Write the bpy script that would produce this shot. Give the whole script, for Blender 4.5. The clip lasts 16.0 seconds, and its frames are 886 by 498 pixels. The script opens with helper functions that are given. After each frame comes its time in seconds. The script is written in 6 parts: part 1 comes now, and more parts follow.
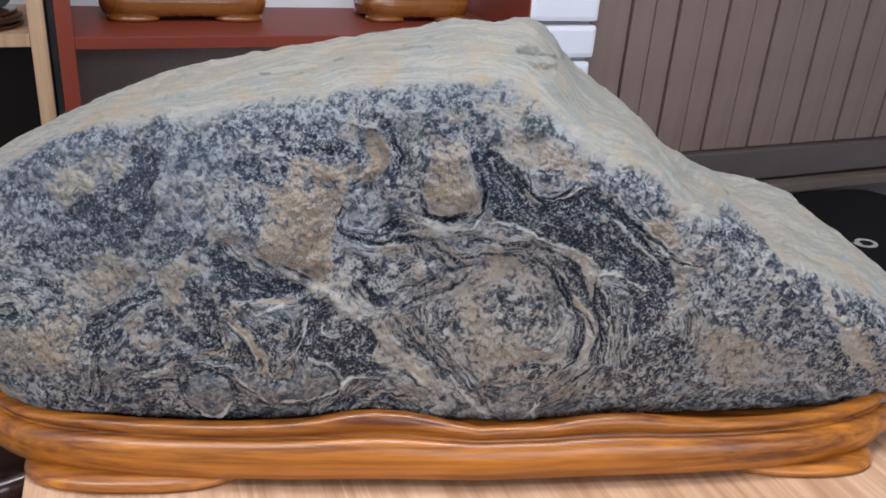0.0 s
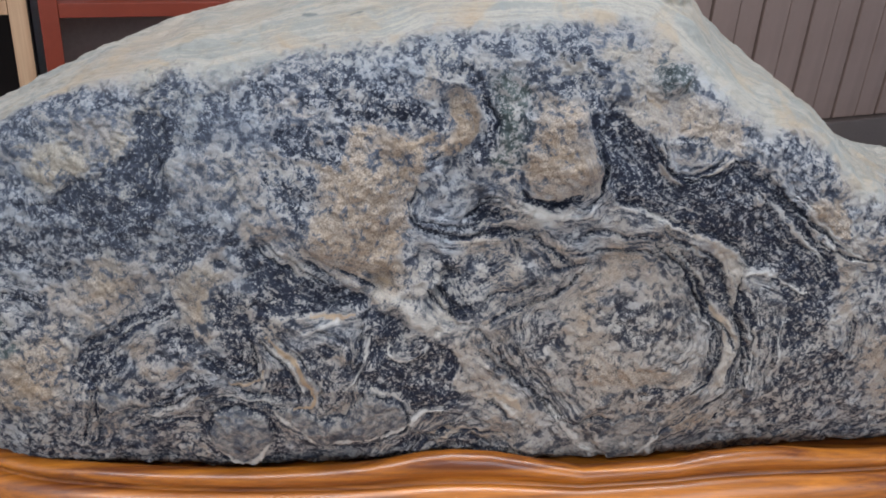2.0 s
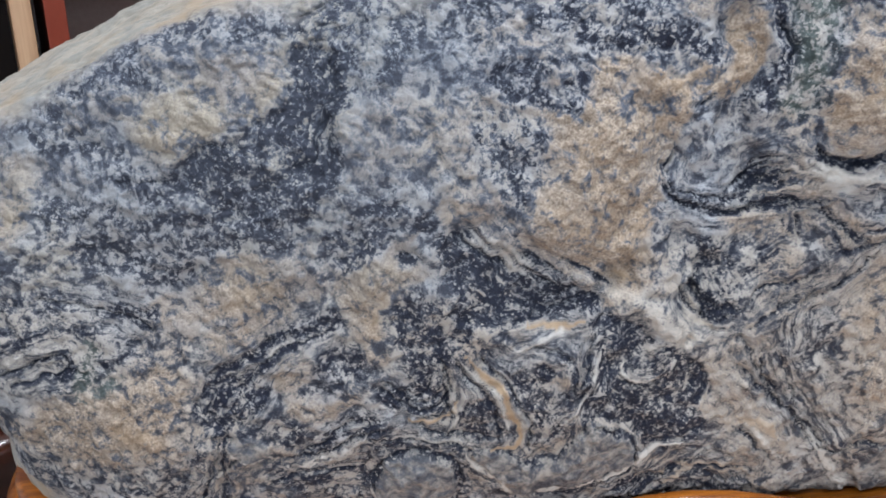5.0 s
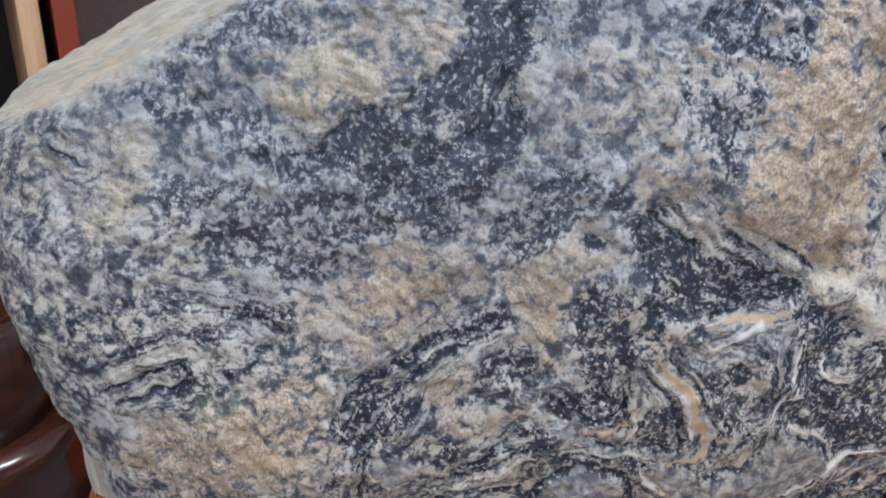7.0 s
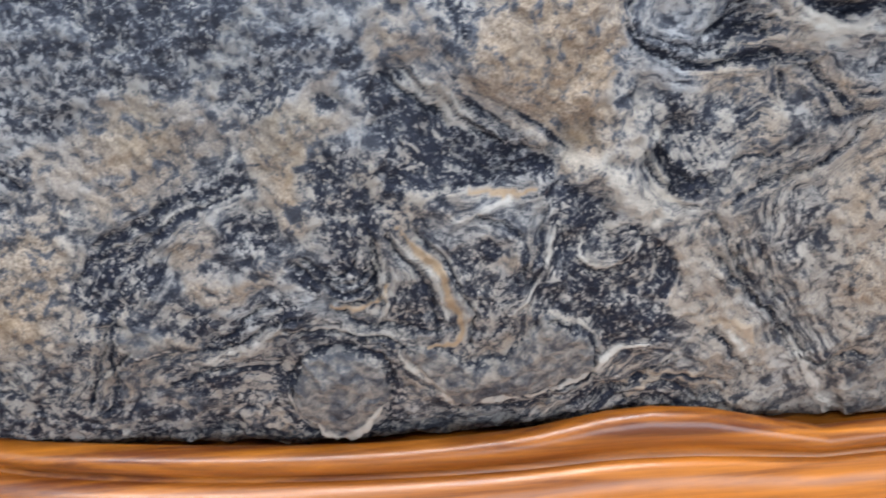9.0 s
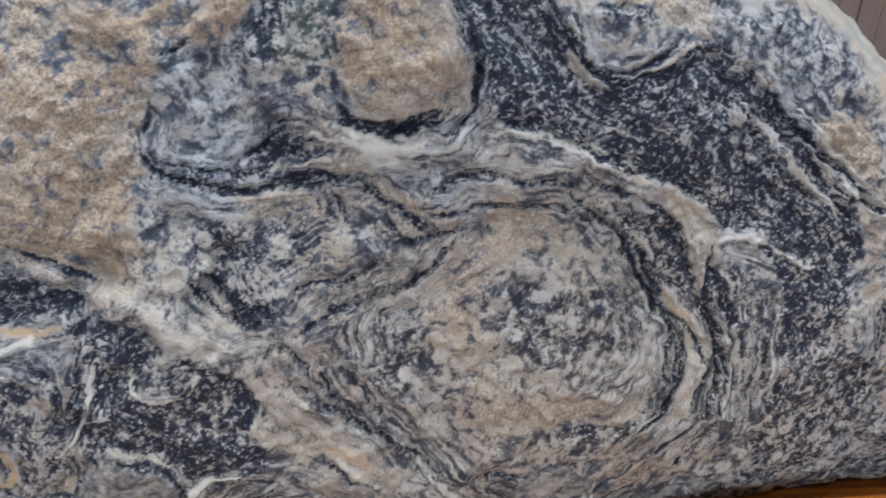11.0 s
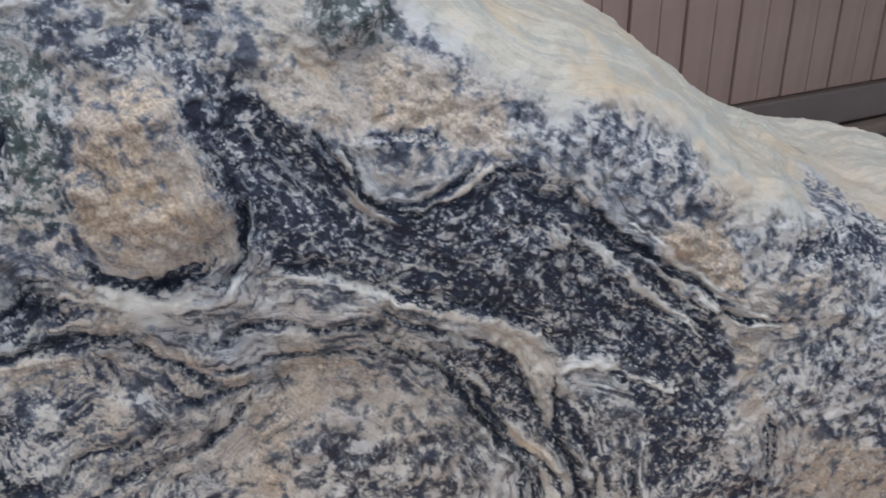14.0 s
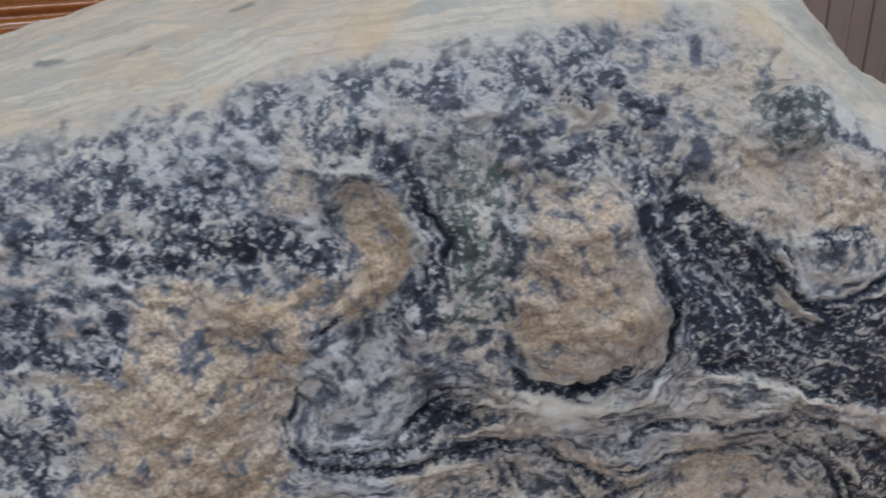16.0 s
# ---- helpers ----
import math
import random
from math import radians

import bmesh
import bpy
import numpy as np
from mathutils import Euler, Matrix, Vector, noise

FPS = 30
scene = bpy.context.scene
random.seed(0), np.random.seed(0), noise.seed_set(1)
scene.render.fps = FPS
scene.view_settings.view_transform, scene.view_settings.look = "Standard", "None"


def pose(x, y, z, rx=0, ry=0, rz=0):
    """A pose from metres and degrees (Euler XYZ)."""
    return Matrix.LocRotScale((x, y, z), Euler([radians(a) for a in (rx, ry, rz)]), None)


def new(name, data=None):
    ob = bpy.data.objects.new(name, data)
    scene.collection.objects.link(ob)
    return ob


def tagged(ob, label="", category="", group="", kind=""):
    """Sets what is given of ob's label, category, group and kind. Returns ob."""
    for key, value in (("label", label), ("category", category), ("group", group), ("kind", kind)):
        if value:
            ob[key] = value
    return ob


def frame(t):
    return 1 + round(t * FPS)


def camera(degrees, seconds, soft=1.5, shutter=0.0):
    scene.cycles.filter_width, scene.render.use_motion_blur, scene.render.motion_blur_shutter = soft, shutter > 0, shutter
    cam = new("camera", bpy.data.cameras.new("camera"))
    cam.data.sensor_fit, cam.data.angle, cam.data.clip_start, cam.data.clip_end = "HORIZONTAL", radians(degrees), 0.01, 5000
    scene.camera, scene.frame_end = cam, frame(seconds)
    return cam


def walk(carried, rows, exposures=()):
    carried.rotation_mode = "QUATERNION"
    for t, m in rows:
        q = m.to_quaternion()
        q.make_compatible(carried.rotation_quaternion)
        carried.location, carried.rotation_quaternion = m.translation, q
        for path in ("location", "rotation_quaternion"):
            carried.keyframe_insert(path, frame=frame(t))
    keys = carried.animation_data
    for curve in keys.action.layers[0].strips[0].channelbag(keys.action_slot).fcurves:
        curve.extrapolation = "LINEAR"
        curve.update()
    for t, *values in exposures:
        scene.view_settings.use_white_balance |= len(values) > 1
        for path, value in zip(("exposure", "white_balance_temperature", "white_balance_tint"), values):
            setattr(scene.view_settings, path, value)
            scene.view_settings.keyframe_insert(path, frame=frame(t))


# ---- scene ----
cam = camera(56.2, 16.0, soft=1.75, shutter=0.3)
METRES, EYE, TILT, LEAN, TURN = 0.9, 1.167, 0.0, 0.0, -6.7
ROWS = [
    (0.0, 0.0, 0.0, 0.0, 1.84, -24.36, -4.07),
    (0.5, -0.0056, 0.0142, -0.0102, 1.86, -24.41, -4.1),
    (1.0, -0.0291, 0.0565, -0.0383, 1.82, -24.5, -4.13),
    (1.5, -0.0562, 0.0971, -0.0362, 1.59, -24.86, -4.01),
    (2.0, -0.0634, 0.1342, -0.0589, 0.98, -25.35, -3.59),
    (2.5, -0.0769, 0.1526, -0.0595, 0.49, -25.46, -3.36),
    (3.0, -0.0965, 0.1714, -0.0735, 0.05, -25.59, -2.95),
    (3.5, -0.1276, 0.1951, -0.0831, -0.36, -25.69, -2.77),
    (4.0, -0.1489, 0.2163, -0.0964, -0.71, -25.88, -2.76),
    (6.5, -0.2296, 0.2818, -0.1415, -2.78, -26.05, -2.8),
    (7.0, -0.2462, 0.2913, -0.151, -3.31, -25.86, -2.66),
    (7.5, -0.2382, 0.289, -0.1802, -3.75, -25.67, -2.53),
    (8.0, -0.2173, 0.2784, -0.1978, -3.77, -25.3, -2.57),
    (8.5, -0.1906, 0.2729, -0.1949, -3.25, -25.29, -3.99),
    (9.0, -0.1585, 0.2665, -0.1902, -2.95, -25.21, -4.11),
    (9.5, -0.1074, 0.2687, -0.1719, -2.56, -25.28, -3.65),
    (10.0, -0.0618, 0.2789, -0.1631, -2.17, -25.42, -3.63),
    (12.5, 0.0705, 0.3157, -0.1288, -1.88, -24.97, -0.97),
    (13.0, 0.089, 0.3177, -0.1269, -2.0, -24.97, -0.26),
    (13.5, 0.0943, 0.3287, -0.1245, -2.06, -24.71, 0.21),
    (14.0, 0.0742, 0.3448, -0.1234, -2.34, -24.28, 0.61),
    (14.5, 0.0496, 0.3573, -0.1163, -2.6, -24.14, 0.98),
    (15.0, 0.0182, 0.3696, -0.1143, -3.03, -23.77, 1.08),
    (15.5, -0.0094, 0.3699, -0.1047, -3.42, -23.47, 1.12),
    (16.0, -0.0464, 0.3639, -0.1033, -3.87, -22.79, 1.19),
]
EXPOSURES = [(0, -0.1, 5975, 11.5), (1.5, -0.05, 5975, 11.5), (3.5, 0.05, 6000, 11.5), (7, 0.35, 6080, 11), (8.5, 0.34, 6120, 11), (10, 0.18, 6050, 11), (13.5, 0.06, 6000, 11.5), (14.5, 0.0, 6080, 11.5), (16, -0.24, 6150, 11.5)]
walk(cam, [(t, pose(0, 0, EYE, TILT, LEAN, TURN) @ pose(METRES * x, METRES * y, METRES * z, 90 + pitch, roll, yaw)) for t, x, y, z, yaw, pitch, roll in ROWS], EXPOSURES)

# ---- light: a white room lit by ceiling lamps and an added fill behind the viewer ----
world = bpy.data.worlds.new("room_air")
scene.world = world
world.use_nodes = True
world.node_tree.nodes["Background"].inputs[0].default_value = (0.80, 0.88, 1.0, 1)
world.node_tree.nodes["Background"].inputs[1].default_value = 0.15
scene.view_settings.exposure = 0.0


def area_lamp(name, m, sx, sy, watts, colour):
    data = bpy.data.lights.new(name, "AREA")
    data.shape, data.size, data.size_y, data.energy, data.color = "RECTANGLE", sx, sy, watts, colour
    ob = new(name, data)
    ob.matrix_world = m
    return tagged(ob, kind="structure")


CEIL = 2.45
area_lamp("ceiling_lamp_light", pose(0.35, 0.35, CEIL - 0.06, 0, 0, 19), 1.15, 0.22, 22, (0.96, 0.98, 1.0))
area_lamp("ceiling_lamp_light", pose(-0.75, -0.35, CEIL - 0.06, 0, 0, 19), 1.15, 0.22, 22, (0.96, 0.98, 1.0))
# added fill for the stone's front, set in an unseen south window
area_lamp("front_fill_light", pose(-0.415, 1.275, 0, 0, 0, 19) @ pose(0.41, -2.985, 1.25, 90, 0, 0), 1.56, 1.16, 27, (0.86, 0.93, 1.0))

# ---- materials ----
def material(name, rough=0.6, metal=0.0, spec=0.5):
    m = bpy.data.materials.new(name)
    m.use_nodes = True
    b = m.node_tree.nodes["Principled BSDF"]
    b.inputs["Roughness"].default_value, b.inputs["Metallic"].default_value = rough, metal
    b.inputs["Specular IOR Level"].default_value = spec
    return m, m.node_tree.nodes, m.node_tree.links, b


def node(nodes, kind, **values):
    n = nodes.new(kind)
    for key, value in values.items():
        n.inputs[key.replace("_", " ")].default_value = value
    return n


def ramp(nodes, links, source, *stops):
    r = nodes.new("ShaderNodeValToRGB")
    while len(r.color_ramp.elements) < len(stops):
        r.color_ramp.elements.new(0.5)
    for e, (p, c) in zip(r.color_ramp.elements, stops):
        e.position, e.color = p, (*c, 1) if len(c) == 3 else c
    links.new(source, r.inputs["Fac"])
    return r.outputs["Color"]


def mixed(nodes, links, fac, a, b, how="MIX"):
    n = nodes.new("ShaderNodeMix")
    n.data_type, n.blend_type = "RGBA", how
    for socket, value in ((n.inputs[0], fac), (n.inputs[6], a), (n.inputs[7], b)):
        if isinstance(value, (int, float)):
            socket.default_value = value
        elif isinstance(value, tuple):
            socket.default_value = (*value, 1)
        else:
            links.new(value, socket)
    return n.outputs[2]


def maths(nodes, links, how, a, b=0.0, c=0.0, clamp=False):
    n = nodes.new("ShaderNodeMath")
    n.operation, n.use_clamp = how, clamp
    for socket, value in zip(n.inputs, (a, b, c)):
        if isinstance(value, (int, float)):
            socket.default_value = value
        else:
            links.new(value, socket)
    return n.outputs[0]


def place(nodes, links, scale=(1, 1, 1), turn=(0, 0, 0), space="Object"):
    """Texture coordinates in metres, stretched."""
    c = nodes.new("ShaderNodeTexCoord")
    m = nodes.new("ShaderNodeMapping")
    m.inputs["Scale"].default_value, m.inputs["Rotation"].default_value = scale, [radians(a) for a in turn]
    links.new(c.outputs[space], m.inputs["Vector"])
    return m.outputs["Vector"]


def speckle(nodes, links, vector, scale, detail=4.0, rough=0.6, warp=0.0):
    n = node(nodes, "ShaderNodeTexNoise", Scale=scale, Detail=detail, Roughness=rough, Distortion=warp)
    if vector is not None:
        links.new(vector, n.inputs["Vector"])
    return n.outputs["Fac"]


def bumped(nodes, links, shader, height, strength, distance):
    n = node(nodes, "ShaderNodeBump", Strength=strength, Distance=distance)
    links.new(height, n.inputs["Height"])
    links.new(n.outputs["Normal"], shader.inputs["Normal"])


def wood(name, dark, light, rough, along, scale=40.0, coat=0.0, grain=0.5, space="Object"):
    """Wood with long grain along the axis 0, 1 or 2, and slow stains."""
    m, n, l, b = material(name, rough)
    stretch = [1.0, 1.0, 1.0]
    stretch[along] = 0.035
    at = place(n, l, stretch, (1, 2, 1), space)
    fine = speckle(n, l, at, scale * 5, 5, 0.7, 0.3)
    wide = speckle(n, l, at, scale, 3, 0.5, 1.2)
    slow = speckle(n, l, place(n, l, (1, 1, 1), (0, 0, 0), space), 9, 3, 0.6)
    fac = maths(n, l, "ADD", maths(n, l, "MULTIPLY", fine, grain), maths(n, l, "MULTIPLY", wide, 1 - grain))
    colour = ramp(n, l, fac, (0.38, dark), (0.60, light))
    shade = ramp(n, l, slow, (0.3, (0.80, 0.76, 0.72)), (0.7, (1, 1, 1)))
    l.new(mixed(n, l, 0.8, colour, shade, "MULTIPLY"), b.inputs["Base Color"])
    b.inputs["Coat Weight"].default_value, b.inputs["Coat Roughness"].default_value = coat, 0.12
    l.new(maths(n, l, "ADD", rough - 0.08, maths(n, l, "MULTIPLY", slow, 0.16)), b.inputs["Roughness"])
    bumped(n, l, b, fine, 0.12, 0.0006)
    return m


def plain(name, colour, rough, amount=0.15, scale=30.0, spec=0.5, relief=0.05):
    """Paint, plaster or plastic with stains at two scales."""
    m, n, l, b = material(name, rough, 0.0, spec)
    at = place(n, l)
    big, small = speckle(n, l, at, scale * 0.15, 4), speckle(n, l, at, scale * 8, 3)
    low = tuple(c * (1 - amount) for c in colour)
    colour_out = ramp(n, l, big, (0.3, low), (0.7, colour))
    l.new(mixed(n, l, 0.3 * amount, colour_out, ramp(n, l, small, (0.35, (0, 0, 0)), (0.65, (1, 1, 1))), "OVERLAY"), b.inputs["Base Color"])
    bumped(n, l, b, small, relief, 0.001)
    return m


STAND_WOOD = wood("lacquered_amber_wood", (0.115, 0.027, 0.003), (0.48, 0.165, 0.012), 0.36, 0, 30, 0.14, 0.65)
STAND_WOOD_BACK = wood("lacquered_brown_wood", (0.15, 0.045, 0.008), (0.30, 0.105, 0.02), 0.28, 0, 30, 0.4, 0.45)
DARK_WOOD = wood("dark_brown_lacquered_wood", (0.016, 0.006, 0.004), (0.045, 0.014, 0.008), 0.22, 0, 30, 0.6, 0.45)
TABLE_WOOD = wood("pale_beech_laminate", (0.44, 0.25, 0.14), (0.66, 0.43, 0.27), 0.45, 1, 55, 0.1, 0.4)
PINE = wood("pale_pine", (0.38, 0.22, 0.115), (0.56, 0.37, 0.22), 0.55, 2, 30, 0.0, 0.4)
RED_PAINT = plain("red_brown_laminate", (0.205, 0.031, 0.011), 0.5, 0.12, 20)
BACK_PANEL = plain("grey_brown_board", (0.40, 0.335, 0.30), 0.7, 0.2, 20)
WHITE_WALL = plain("white_painted_plaster", (0.78, 0.77, 0.79), 0.7, 0.06, 20)
WHITE_BRICK = plain("white_painted_brick", (0.80, 0.80, 0.84), 0.6, 0.06, 30, 0.4, 0.25)
MORTAR = plain("grey_mortar", (0.30, 0.29, 0.29), 0.9, 0.2, 60)
PANEL_PAINT = wood("grey_brown_panel_paint", (0.190, 0.132, 0.107), (0.248, 0.178, 0.150), 0.40, 2, 9, 0.0, 0.10)
RAIL_PAINT = plain("dark_grey_rail_paint", (0.105, 0.082, 0.072), 0.45, 0.3, 30)
LEDGE_WOOD = plain("worn_brown_ledge", (0.16, 0.12, 0.095), 0.7, 0.35, 40)
BLACK_VINYL = plain("black_vinyl", (0.004, 0.004, 0.005), 0.6, 0.3, 40, 0.2)
CHALK = plain("white_mark", (0.5, 0.48, 0.45), 0.8, 0.2, 40)
FLOOR_MAT = plain("grey_brown_floor", (0.11, 0.088, 0.08), 0.55, 0.25, 10)
CEILING_MAT = plain("white_ceiling", (0.8, 0.8, 0.8), 0.8, 0.05, 10)
DARK_INSIDE_AND_GAP = plain("dark_board_and_gap_shade", (0.010, 0.005, 0.003), 0.7, 0.2, 20)
GREY_STONE = plain("grey_stone", (0.22, 0.24, 0.24), 0.7, 0.5, 90, 0.4, 0.4)
GLASS, _n, _l, _b = material("clear_glass", 0.02)
_b.inputs["Transmission Weight"].default_value, _b.inputs["IOR"].default_value = 1.0, 1.45
LAMP_GLOW, _n, _l, _b = material("lamp_diffuser", 0.4)
_b.inputs["Emission Color"].default_value, _b.inputs["Emission Strength"].default_value = (1, 0.97, 0.93, 1), 3.0


# ---- mesh helpers ----
def mesh_object(name, bm, mat, parent=None, smooth=False):
    data = bpy.data.meshes.new(name)
    bmesh.ops.recalc_face_normals(bm, faces=bm.faces)
    bm.to_mesh(data)
    bm.free()
    if smooth:
        data.polygons.foreach_set("use_smooth", [True] * len(data.polygons))
    data.materials.append(mat)
    ob = new(name, data)
    if parent is not None:
        ob.parent = parent
    return ob


def part(name, bm, mat, parent, label="", smooth=False):
    return tagged(mesh_object(name, bm, mat, parent, smooth), label)


def box(x0, x1, y0, y1, z0, z1, bevel=0.0, bm=None):
    own = bmesh.new()
    bmesh.ops.create_cube(own, size=1, matrix=Matrix.LocRotScale(((x0 + x1) / 2, (y0 + y1) / 2, (z0 + z1) / 2), None, (x1 - x0, y1 - y0, z1 - z0)))
    if bevel:
        bmesh.ops.bevel(own, geom=own.edges[:], offset=bevel, segments=2, profile=0.6, affect="EDGES")
    if bm is None:
        return own
    data = bpy.data.meshes.new("tmp")
    own.to_mesh(data)
    own.free()
    bm.from_mesh(data)
    bpy.data.meshes.remove(data)
    return bm


def setting(name, bm, mat, label, m=None):
    ob = tagged(mesh_object(name, bm, mat), label, kind="structure")
    if m is not None:
        ob.matrix_world = m
    return ob


def thing(name, label, category, m, group=""):
    ob = tagged(new(name), label, category, group)
    ob.empty_display_size = 0.05
    ob.matrix_world = m
    return ob


# The room: its back wall runs 19 degrees askew of the display stone.
BACK = pose(-0.415, 1.275, 0, 0, 0, 19)


def at_back(u, v, z, turn=0):
    return BACK @ pose(u, v, z, 0, 0, turn)


setting("floor", box(-1.6, 2.6, -3.1, 0.6, -0.1, 0), FLOOR_MAT, "grey-brown smooth floor of the room", BACK)
setting("ceiling", box(-1.6, 2.6, -3.1, 0.6, CEIL, CEIL + 0.1), CEILING_MAT, "plain white ceiling", BACK)
setting("wall_north", box(-1.6, 0.95, 0.29, 0.45, 0, CEIL), WHITE_WALL, "white painted wall behind the shelves", BACK)
setting("wall_west", box(-1.7, -1.6, -3.1, 0.6, 0, CEIL), WHITE_WALL, "plain white side wall", BACK)
setting("wall_east", box(2.6, 2.7, -3.1, 0.6, 0, CEIL), WHITE_WALL, "plain white side wall", BACK)
south = box(-1.6, -0.40, -3.1, -3.0, 0, CEIL)
box(1.22, 2.6, -3.1, -3.0, 0, CEIL, 0, south)
box(-0.40, 1.22, -3.1, -3.0, 0, 0.64, 0, south)
box(-0.40, 1.22, -3.1, -3.0, 1.86, CEIL, 0, south)
setting("wall_south", south, WHITE_WALL, "plain white wall opposite the shelves, with an added fill window", BACK)
# Unseen window, made up to house the front fill light.
window = tagged(new("fill_window_1"), "unseen added window with a white frame that holds the fill light", kind="structure")
window.matrix_world = BACK
for fr in ((-0.40, 1.22, 0.64, 0.68), (-0.40, 1.22, 1.82, 1.86), (-0.40, -0.36, 0.681, 1.819), (1.18, 1.22, 0.681, 1.819), (0.39, 0.43, 0.681, 1.819)):
    part("fill_window_frame", box(fr[0], fr[1], -3.07, -3.03, fr[2], fr[3], 0.003), WHITE_WALL, window)
for u0, u1 in ((-0.36, 0.39), (0.43, 1.18)):
    pane = part("pane", box(u0, u1, -3.053, -3.048, 0.68, 1.82), GLASS, window)
    pane.visible_shadow = False

# Ceiling lamps.
for lx, ly in ((0.35, 0.35), (-0.75, -0.35)):
    lamp = thing("ceiling_lamp", "long white ceiling lamp with a glowing diffuser", "lamp", pose(lx, ly, CEIL, 0, 0, 19), "ceiling lamps")
    part("lamp_body", box(-0.6, 0.6, -0.13, 0.13, -0.03, 0, 0.004), CEILING_MAT, lamp)
    part("diffuser", box(-0.58, 0.58, -0.11, 0.11, -0.05, -0.0305, 0.006), LAMP_GLOW, lamp)

# Painted brick pier: every brick a piece on a mortar core.
pier = setting("brick_pier", box(0.790, 0.900, 0.012, 0.45, 0, CEIL), MORTAR, "pier of white painted bricks with recessed joints", BACK)
PITCH = 0.069
half = [box(0, 0.150, 0, 0.05, 0, PITCH - 0.007, 0.010), box(0, 0.140, 0, 0.05, 0, PITCH - 0.007, 0.010)]
brick_data = []
for bm in half:
    for v in bm.verts:
        v.co += 0.0022 * noise.noise_vector(v.co * 40)
    d = bpy.data.meshes.new("brick")
    bm.to_mesh(d)
    bm.free()
    d.materials.append(WHITE_BRICK)
    brick_data.append(d)
rng = random.Random(5)
for row in range(int(CEIL / PITCH)):
    b = new("brick", brick_data[row % 2])
    b.parent = pier
    z0 = 0.9295 - 14 * PITCH + row * PITCH + 0.004 + PITCH
    b.matrix_basis = pose(0.775 + (0.006 if row % 2 else 0) - (0.016 if row % 2 == 0 else 0.012) + rng.uniform(-.002, .002), -0.002 + rng.uniform(-.002, .002), z0 - PITCH, 0, 0, rng.uniform(-.6, .6))

# Ribbed panel with its rail and ledge.
panel = setting("panel_wall", box(0.9, 2.6, 0.047, 0.2, 0, CEIL), PANEL_PAINT, "grey-brown ribbed panel wall with vertical boards", BACK)
ribs = [1.010, 1.064, 1.127, 1.192, 1.255, 1.322, 1.388, 1.456, 1.524, 1.592, 1.660, 1.728, 1.796, 1.864, 1.932]
last = 0.915
for k, u in enumerate(ribs):
    gap = 0.008 if k % 2 == 0 else 0.0025
    bm = box(0, u - last - gap, 0, 0.017 if k % 2 else 0.016, 0, 1.7, 0.0025)
    strip = part("board", bm, PANEL_PAINT, panel)
    strip.matrix_basis = pose(last, 0.030, 0.648, 0, 0, 0)
    last = u
setting("rail", box(0.91, 2.6, 0.012, 0.046, 0.574, 0.646, 0.004), RAIL_PAINT, "dark grey bottom rail of the panel wall", BACK)
setting("ledge", box(0.91, 2.6, -0.012, 0.046, 0.540, 0.566, 0.004), LEDGE_WOOD, "worn brown ledge below the panel rail", BACK)
setting("plinth", box(0.91, 2.6, 0.010, 0.046, 0.0, 0.539), RAIL_PAINT, "dark plinth under the ledge", BACK)

# ---- table ----
table = thing("table", "small table with a pale beech laminate top", "table", pose(-0.206, 0.40, 0, 0, 0, 14.6))
part("tabletop", box(0, 0.80, -0.30, 0.35, 0.722, 0.75, 0.0025), TABLE_WOOD, table)
for tx, ty in ((0.03, -0.26), (0.73, -0.26), (0.03, 0.28), (0.73, 0.28)):
    part("leg", box(tx, tx + 0.04, ty, ty + 0.04, 0, 0.7215, 0.003), TABLE_WOOD, table)
part("apron", box(0.071, 0.729, 0.29, 0.308, 0.64, 0.7215, 0.002), TABLE_WOOD, table)


# ---- carved display stands ----
def smooth_table(x, xs, ys):
    """A smooth curve through a few control values."""
    xs, ys = np.asarray(xs, float), np.asarray(ys, float)
    m = np.gradient(ys, xs)
    i = np.clip(np.searchsorted(xs, x) - 1, 0, len(xs) - 2)
    h = xs[i + 1] - xs[i]
    t = np.clip((x - xs[i]) / h, 0, 1)
    return ((2 * t**3 - 3 * t**2 + 1) * ys[i] + (t**3 - 2 * t**2 + t) * h * m[i] + (3 * t**2 - 2 * t**3) * ys[i + 1] + (t**3 - t**2) * h * m[i + 1])


def ring_mesh(sections, first=True, last=True):
    """Faces between closed loops of the same length; first, last: whether those loops are capped."""
    bm = bmesh.new()
    loops = [[bm.verts.new(p) for p in s] for s in sections]
    n = len(loops[0])
    for a, b in zip(loops, loops[1:]):
        for i in range(n):
            bm.faces.new((a[i], a[(i + 1) % n], b[(i + 1) % n], b[i]))
    if first:
        bm.faces.new(loops[0])
    if last:
        bm.faces.new(loops[-1])
    return bm


def oval(cx, cy, a, b, power, count, inset=0.0):
    out = []
    for k in range(count):
        w = 2 * math.pi * k / count
        c, s = math.cos(w), math.sin(w)
        out.append((cx + (a - inset) * math.copysign(abs(c) ** (2 / power), c), cy + (b - inset) * math.copysign(abs(s) ** (2 / power), s)))
    return out


def foot_mesh(a, b, height):
    """A low oval pad with a rolled edge."""
    rows = []
    for inset, z in ((0.006, 0), (0.0015, 0.001), (0.0, 0.004), (0.001, 0.007), (0.004, 0.0095), (0.012, height)):
        rows.append([(x, y, z) for x, y in oval(0, 0, a, b, 2.6, 48, inset)])
    return ring_mesh(rows)


